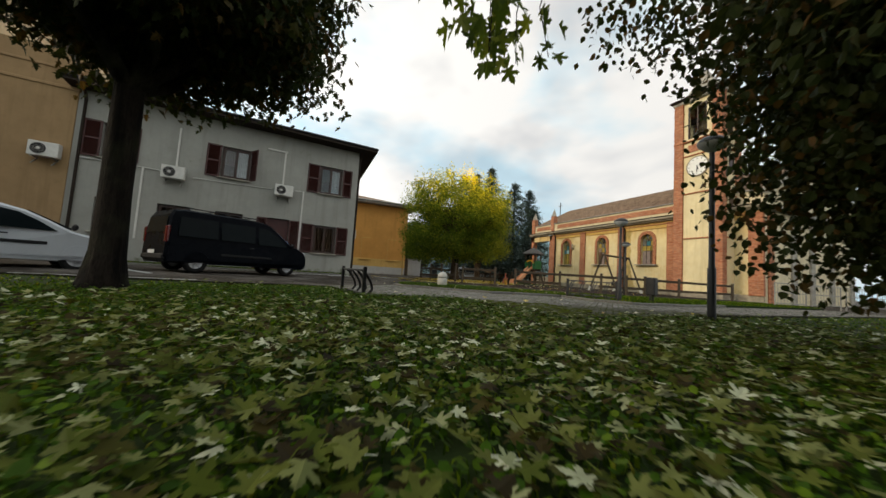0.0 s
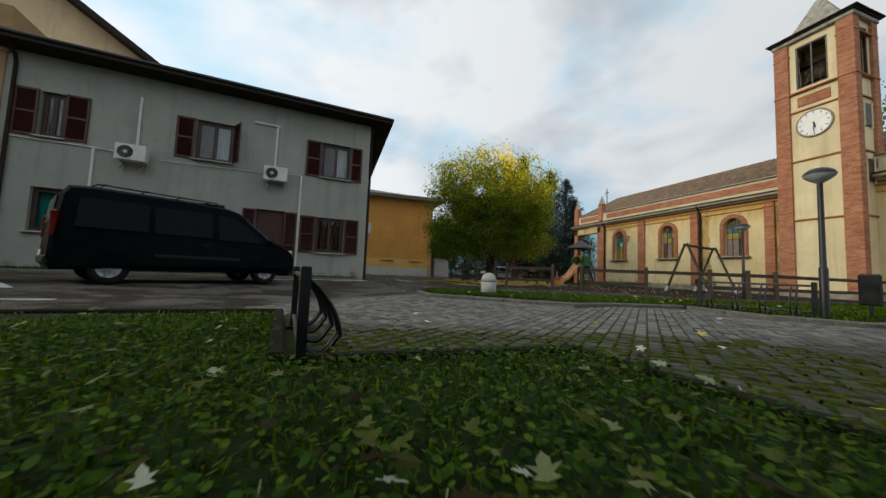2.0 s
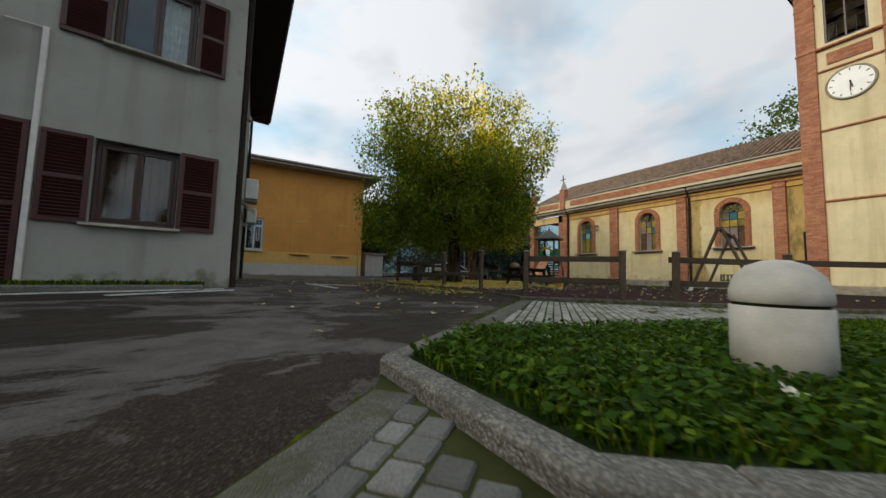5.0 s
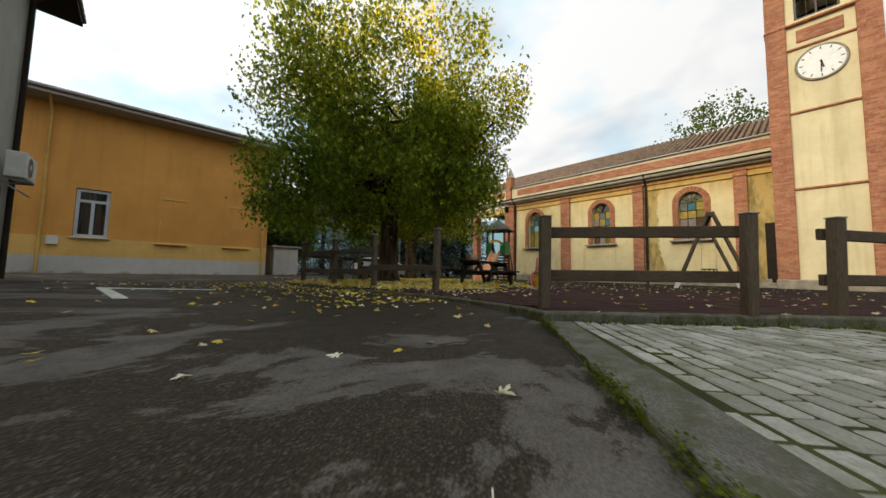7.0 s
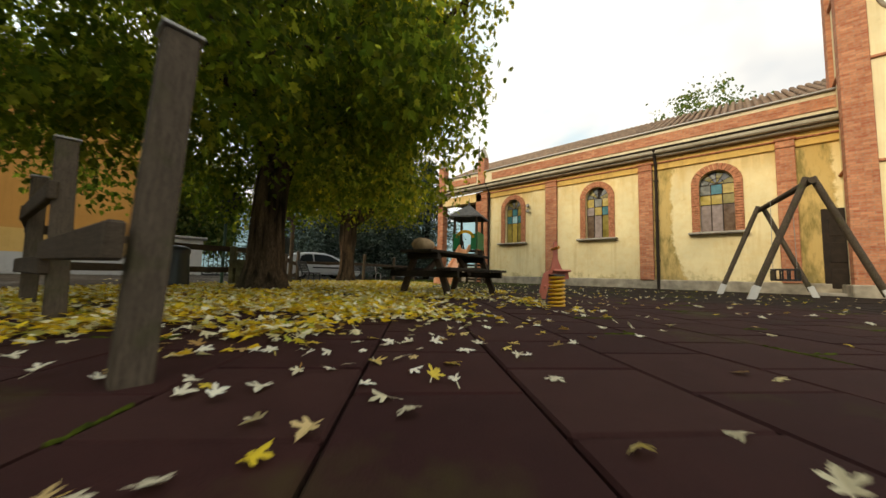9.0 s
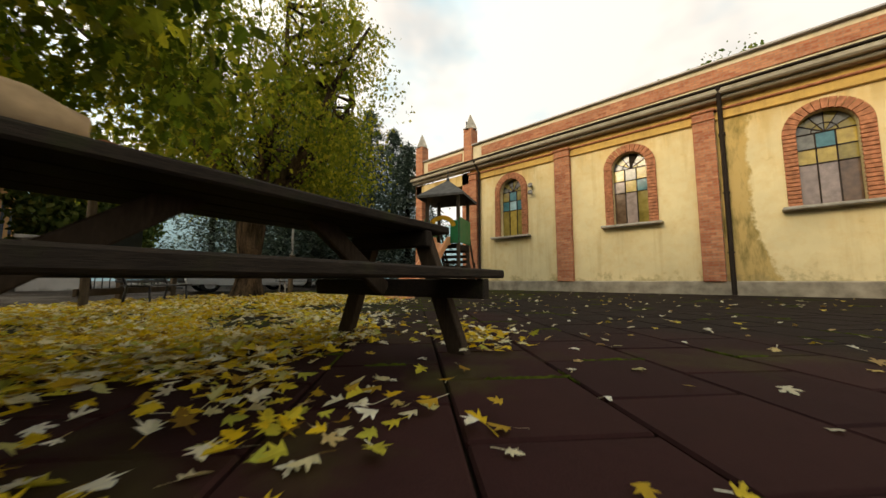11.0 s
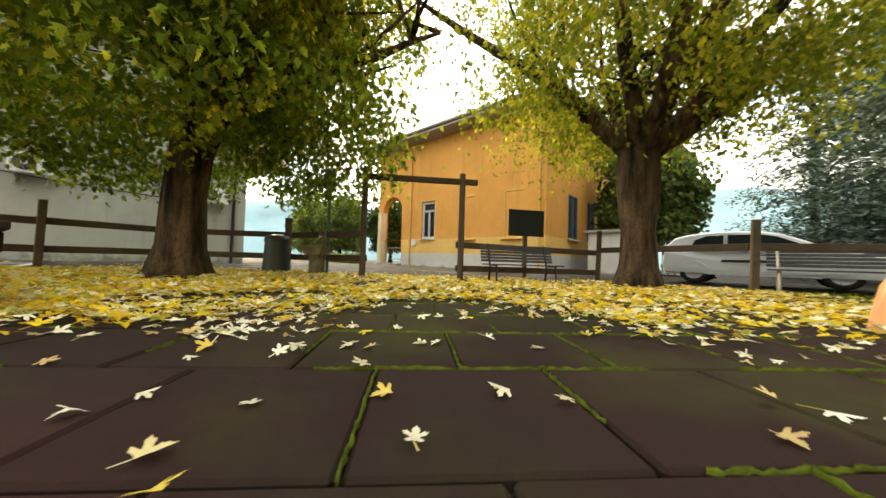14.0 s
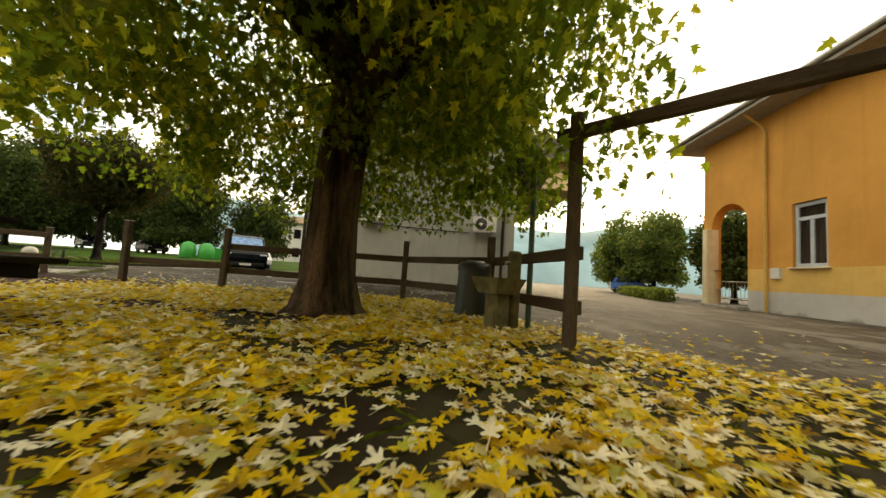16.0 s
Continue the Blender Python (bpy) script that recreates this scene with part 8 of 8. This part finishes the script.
# pavers are mossy and dirty beside the lawn
MAT["paver"] = piece_mat("grey_concrete_paver", [(0.0, (0.11, 0.106, 0.096)), (0.5, (0.175, 0.17, 0.155)), (1.0, (0.26, 0.25, 0.235))], (0.05, 0.07, 0.01),
                         lambda m: m.ramp(m.math("ADD", m.noise(3.2, 5, 0.6), m.math("MULTIPLY", m.span(m.math("ADD", m.axis(1), m.math("MULTIPLY", m.axis(0), 0.3)), 8.9, 7.9), 0.2)), [(0.58, 0.0), (0.74, 0.8)]),
                         tone_mask=lambda m: m.math("MULTIPLY", m.span(m.math("ADD", m.axis(1), m.math("MULTIPLY", m.axis(0), 0.3)), 8.9, 8.2), m.ramp(m.noise(4, 5, 0.65), [(0.3, 0.95), (0.65, 0.45)])))
MAT["paver_pale"] = piece_mat("pale_concrete_sett", [(0.0, (0.22, 0.215, 0.18)), (0.5, (0.31, 0.3, 0.26)), (1.0, (0.42, 0.41, 0.37))], (0.07, 0.08, 0.02), lambda m: m.ramp(m.noise(2.2, 6, 0.66), [(0.5, 0.0), (0.7, 0.75)]))
# tiles get mossier with y, and darker towards high x and y
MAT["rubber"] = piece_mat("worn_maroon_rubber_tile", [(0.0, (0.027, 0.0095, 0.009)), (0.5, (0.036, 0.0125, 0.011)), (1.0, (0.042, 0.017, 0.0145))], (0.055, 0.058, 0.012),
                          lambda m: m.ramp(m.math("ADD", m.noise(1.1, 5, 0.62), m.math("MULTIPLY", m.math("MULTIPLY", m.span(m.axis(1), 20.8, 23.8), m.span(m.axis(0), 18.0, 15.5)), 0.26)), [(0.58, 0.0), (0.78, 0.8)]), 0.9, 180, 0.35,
                          tone_mask=lambda m: m.ramp(m.math("ADD", m.math("MAXIMUM", m.math("MULTIPLY", m.span(m.axis(0), 13.8, 17.0), m.span(m.math("SUBTRACT", m.axis(1), m.math("MULTIPLY", m.axis(0), 0.5)), 15.5, 13.5)), m.math("MULTIPLY", m.span(m.axis(1), 20.2, 22.2), 0.62)), m.math("MULTIPLY", m.math("SUBTRACT", m.noise(0.8, 4), 0.5), 0.8)), [(0.3, 0.0), (0.75, 0.85)]), dark_tone=(0.013, 0.0098, 0.0075))
MAT["moss"] = plain("joint_moss", (0.045, 0.05, 0.014), 0.95, vary=0.75, scale=1.2, grain=90, bump=0.9)
plaza.data.materials[0] = MAT["moss"]
play_floor.data.materials[0] = plain("tile_bed", (0.02, 0.016, 0.01), 0.95, vary=0.4, scale=3, grain=60, bump=0.7)


def lay(name, poly, ang, w, l, gap, z, h, mat, host, near_at, n_near, bounds, tilt, skip=None, trim=None, jog=False):
    """Pieces in running bond turned by ang: the n_near round the given spots are objects, the rest one joined mesh."""
    ca, sa = math.cos(radians(ang)), math.sin(radians(ang))
    r = random.Random(name)
    cells = []
    jogs = [r.random() for _ in range(97)]
    span = int(40 / w)
    for j in range(-span, span):
        for i in range(-span, span):
            u, v = (i + ((0.5 if j % 2 else 0) if not jog else jogs[j % 97])) * l, j * w
            x, y = bounds[0] + u * ca - v * sa, bounds[1] + u * sa + v * ca
            if abs(x - bounds[0]) < bounds[2] and abs(y - bounds[1]) < bounds[3] and inside(x, y, poly) and not (skip and skip(x, y)):
                cells.append((min(math.hypot(x - a, y - b) for a, b in near_at), x, y))
    cells.sort()
    hl, hw = l / 2 * 0.98, w / 2 * 0.98
    if trim is not None:
        inner, cut = [], []
        for d, x, y in cells:
            ok = all(inside(x + a * hl * ca - b * hw * sa, y + a * hl * sa + b * hw * ca, trim) for a, b in ((-1, -1), (1, -1), (1, 1), (-1, 1)))
            (inner if ok else cut).append((d, x, y))
        cells = inner
    me = Geo().box((0, 0, 0), (l - gap, w - gap, h), b=min(0.008, gap)).mesh(name, mat)
    rest = Geo()
    if trim is not None:
        for d, x, y in cut:
            shape = list(trim)
            for nx, ny, lim in ((ca, sa, l / 2), (-ca, -sa, l / 2), (-sa, ca, w / 2), (sa, -ca, w / 2)):
                cutoff, kept = lim - gap / 2 + nx * x + ny * y, []
                for p, q in zip(shape, shape[1:] + shape[:1]):
                    dp, dq = nx * p[0] + ny * p[1] - cutoff, nx * q[0] + ny * q[1] - cutoff
                    if dp <= 0:
                        kept.append(p)
                    if (dp <= 0) != (dq <= 0):
                        f = dp / (dp - dq)
                        kept.append((p[0] + (q[0] - p[0]) * f, p[1] + (q[1] - p[1]) * f))
                shape = kept
            if len(shape) > 2:
                rest.prism(shape, z - h, z - 0.001)
    for k, (d, x, y) in enumerate(cells):
        m = pose(x, y, z - h / 2 + r.uniform(-1, 1) * tilt * 0.004, r.uniform(-1, 1) * tilt, r.uniform(-1, 1) * tilt, ang + r.uniform(-1, 1) * tilt)
        if k < n_near:
            part(name, me, None, host, at=m)
        else:
            rest.box((0, 0, 0), (l - gap, w - gap, h), m=m, b=min(0.008, gap) if d < 5 else 0.0)
    part("outer_" + name, rest, mat, host, kind="stuff")
    return cells


kerb_band = thing("kerb_band", pose(0, 0, 0), "flush concrete band between asphalt and pavers", "kerb", kind="structure")
kerb_line([(8.1, 15.95), (7.0, 15.06), (5.1, 13.52), (4.9, 13.35)], 0.25, 0.03, kerb_band, 1.0, MAT["band"])
kerb_line([(3.95, 12.4), (2.55, 11.1), (1.3, 9.8)], 0.2, 0.03, kerb_band, 1.0, MAT["band"])
bricks = lay("paver", inset(PLAZA, 0.17), 41, 0.115, 0.132, 0.014, 0.031, 0.06, MAT["paver"], plaza, [(3.2, 7.2)], 260, (6, 9, 16, 8), 1.1, lambda x, y: inside(x, y, inset(PATCH, -0.05)) or y > 12.5)
setts = lay("paver", [(5.1, 13.7), (4.95, 13.25), (5.93, 13.0), (7.2, 12.65), (9.6, 11.85), (13.0, 11.1), (13.3, 11.4), (11.9, 12.35), (8.1, 15.8), (7.1, 14.95)], 41, 0.1, 0.19, 0.013, 0.0258, 0.06, MAT["paver_pale"], plaza, [(6.6, 14.2)], 140, (8.5, 13, 6, 4), 1.0, lambda x, y: inside(x, y, inset(PATCH, -0.05)) or y < 12.2 and x < 9 or (x - 5.1) * 1.54 - (y - 13.52) * 1.9 < 0.62, None, True)
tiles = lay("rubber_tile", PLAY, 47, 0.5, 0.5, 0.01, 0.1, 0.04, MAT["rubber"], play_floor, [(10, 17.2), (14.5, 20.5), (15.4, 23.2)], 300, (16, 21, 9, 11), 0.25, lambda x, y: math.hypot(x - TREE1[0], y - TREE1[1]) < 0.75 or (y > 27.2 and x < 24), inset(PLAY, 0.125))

# moss grown up in the joints, thickest beside the lawn
rng = random.Random(31)
g = Geo()
for d, x, y, pl, pw in [(*c, 0.132, 0.115) for c in bricks] + [(*c, 0.19, 0.1) for c in setts]:
    if x > 9 and y < 12:
        continue
    k = max(0.0, min(1.0, (8.75 - y - 0.3 * x) / 0.5)) * (1.0 if x < 6 else 0.3)
    patchy = noise.noise(Vector((x * 1.3, y * 1.3, 2.0))) * 0.5 + 0.5
    if rng.random() > max(k * 0.9, 0.22 * patchy ** 2 * (3 if patchy > 0.62 else 1)):
        continue
    for u, v, lx, ly in ((0, pw / 2, pl, 1.0), (pl / 2, 0, 1.0, pw)):
        if rng.random() < 0.3:
            continue
        w = (rng.uniform(0.01, 0.02) + 0.034 * k * rng.random()) * (1.0 if pl < 0.15 else 0.8)
        m = pose(x, y, 0, 0, 0, 41) @ Matrix.Translation((u, v, 0.0))
        n, vs = 6, []
        for i in range(n):
            t = i / (n - 1) - 0.5
            for o, z in ((-1, 0.0), (-0.5, 0.75), (0.5, 0.75), (1, 0.0)):
                ww, zz = w * rng.uniform(0.55, 1.1) * o / 2, 0.022 + z * (0.014 + 0.012 * k) * rng.uniform(0.5, 1.3)
                vs.append((t * lx, ww, zz) if lx < 0.9 else (ww, t * ly, zz))
        g.add(vs, [(i * 4 + j, (i + 1) * 4 + j, (i + 1) * 4 + j + 1, i * 4 + j + 1) for i in range(n - 1) for j in range(3)], True, m)
for a, b, w0 in (((8.1, 15.95), (7.0, 15.06), 0.012), ((7.0, 15.06), (5.1, 13.52), 0.014), ((3.95, 12.4), (2.55, 11.1), 0.03)):
    a, b = Vector(a), Vector(b)
    d = b - a
    n = int(d.length / 0.06)
    q = Vector((-d.y, d.x)).normalized()
    vs = []
    for i in range(n + 1):
        p = a + d * i / n
        w = w0 * rng.uniform(0.35, 1.2)
        for o, z in ((-0.3, 0.0), (0.2, 0.03), (0.6, 0.035), (1.0, 0.02)):
            vs.append((p.x - q.x * (w * o - 0.01), p.y - q.y * (w * o - 0.01), 0.004 + z * rng.uniform(0.4, 1.1) if o < 0.9 else 0.002))
    g.add(vs, [(i * 4 + j, (i + 1) * 4 + j, (i + 1) * 4 + j + 1, i * 4 + j + 1) for i in range(n) for j in range(3)], True)
tile_moss = Geo()
for d, x, y in tiles:
    if y < 16 or d > 9:
        continue
    k = max(0.0, min(1.0, (y - 20.3 - 0.25 * (x - 14)) / 3.0))
    for u, v, turn in ((0, 0.25, 0), (0.25, 0, 90)):
        for part_of in range(3):
            c = pose(x, y, 0, 0, 0, 47) @ Vector((u if turn else (part_of - 1) * 0.165, v if not turn else (part_of - 1) * 0.165, 0))
            if noise.noise(Vector((c.x * 1.9, c.y * 1.9, 7.0))) * 0.7 + 0.5 * k + 0.16 * rng.random() < 0.36:
                continue
            m = pose(c.x, c.y, 0, 0, 0, 47 + turn)
            vs = []
            for i in range(13):
                t, jig = (i / 12 - 0.5) * 0.19, rng.uniform(-0.003, 0.003)
                w = rng.uniform(0.001, 0.005) * (1 + 0.4 * k) * (0.2 if i in (0, 12) else 1)
                for o, z in ((-1, 0.0), (-0.5, 0.8), (0.5, 0.8), (1, 0.0)):
                    vs.append((t, w * o + jig, 0.096 + z * 0.012 * rng.uniform(0.3, 1.4)))
            tile_moss.add(vs, [(i * 4 + j, (i + 1) * 4 + j, (i + 1) * 4 + j + 1, i * 4 + j + 1) for i in range(12) for j in range(3)], True, m)
part("joint_moss", tile_moss, plain("bright_joint_moss", (0.062, 0.08, 0.006), 0.95, vary=0.7, scale=22, grain=170, bump=1.0), play_floor, "bright green moss in the tile joints", kind="stuff")
MAT["moss_tuft"] = plain("cushion_moss", (0.06, 0.072, 0.006), 0.95, vary=0.6, scale=14, grain=160, bump=1.0)
part("joint_moss", g, MAT["moss_tuft"], plaza, "olive moss swelling from the joints", kind="stuff")

STRIP = [(8.12, 15.93), (7.01, 15.04), (5.11, 13.5), (5.07, 13.55), (6.97, 15.1), (8.08, 15.98)]
clover("edge_moss", leaf_mat("moss_frond", [(0.0, (0.03, 0.045, 0.004)), (0.6, (0.065, 0.085, 0.006)), (1.0, (0.12, 0.14, 0.015))], 0.8, 0.2), (5.0, 8.15, 13.4, 16.0), 160000, STRIP, -0.005, 41, "olive moss along the edge of the band", lambda x, y: noise.noise(Vector((x * 2.2, y * 2.2, 0))) > -0.25, (0.004, 0.009))
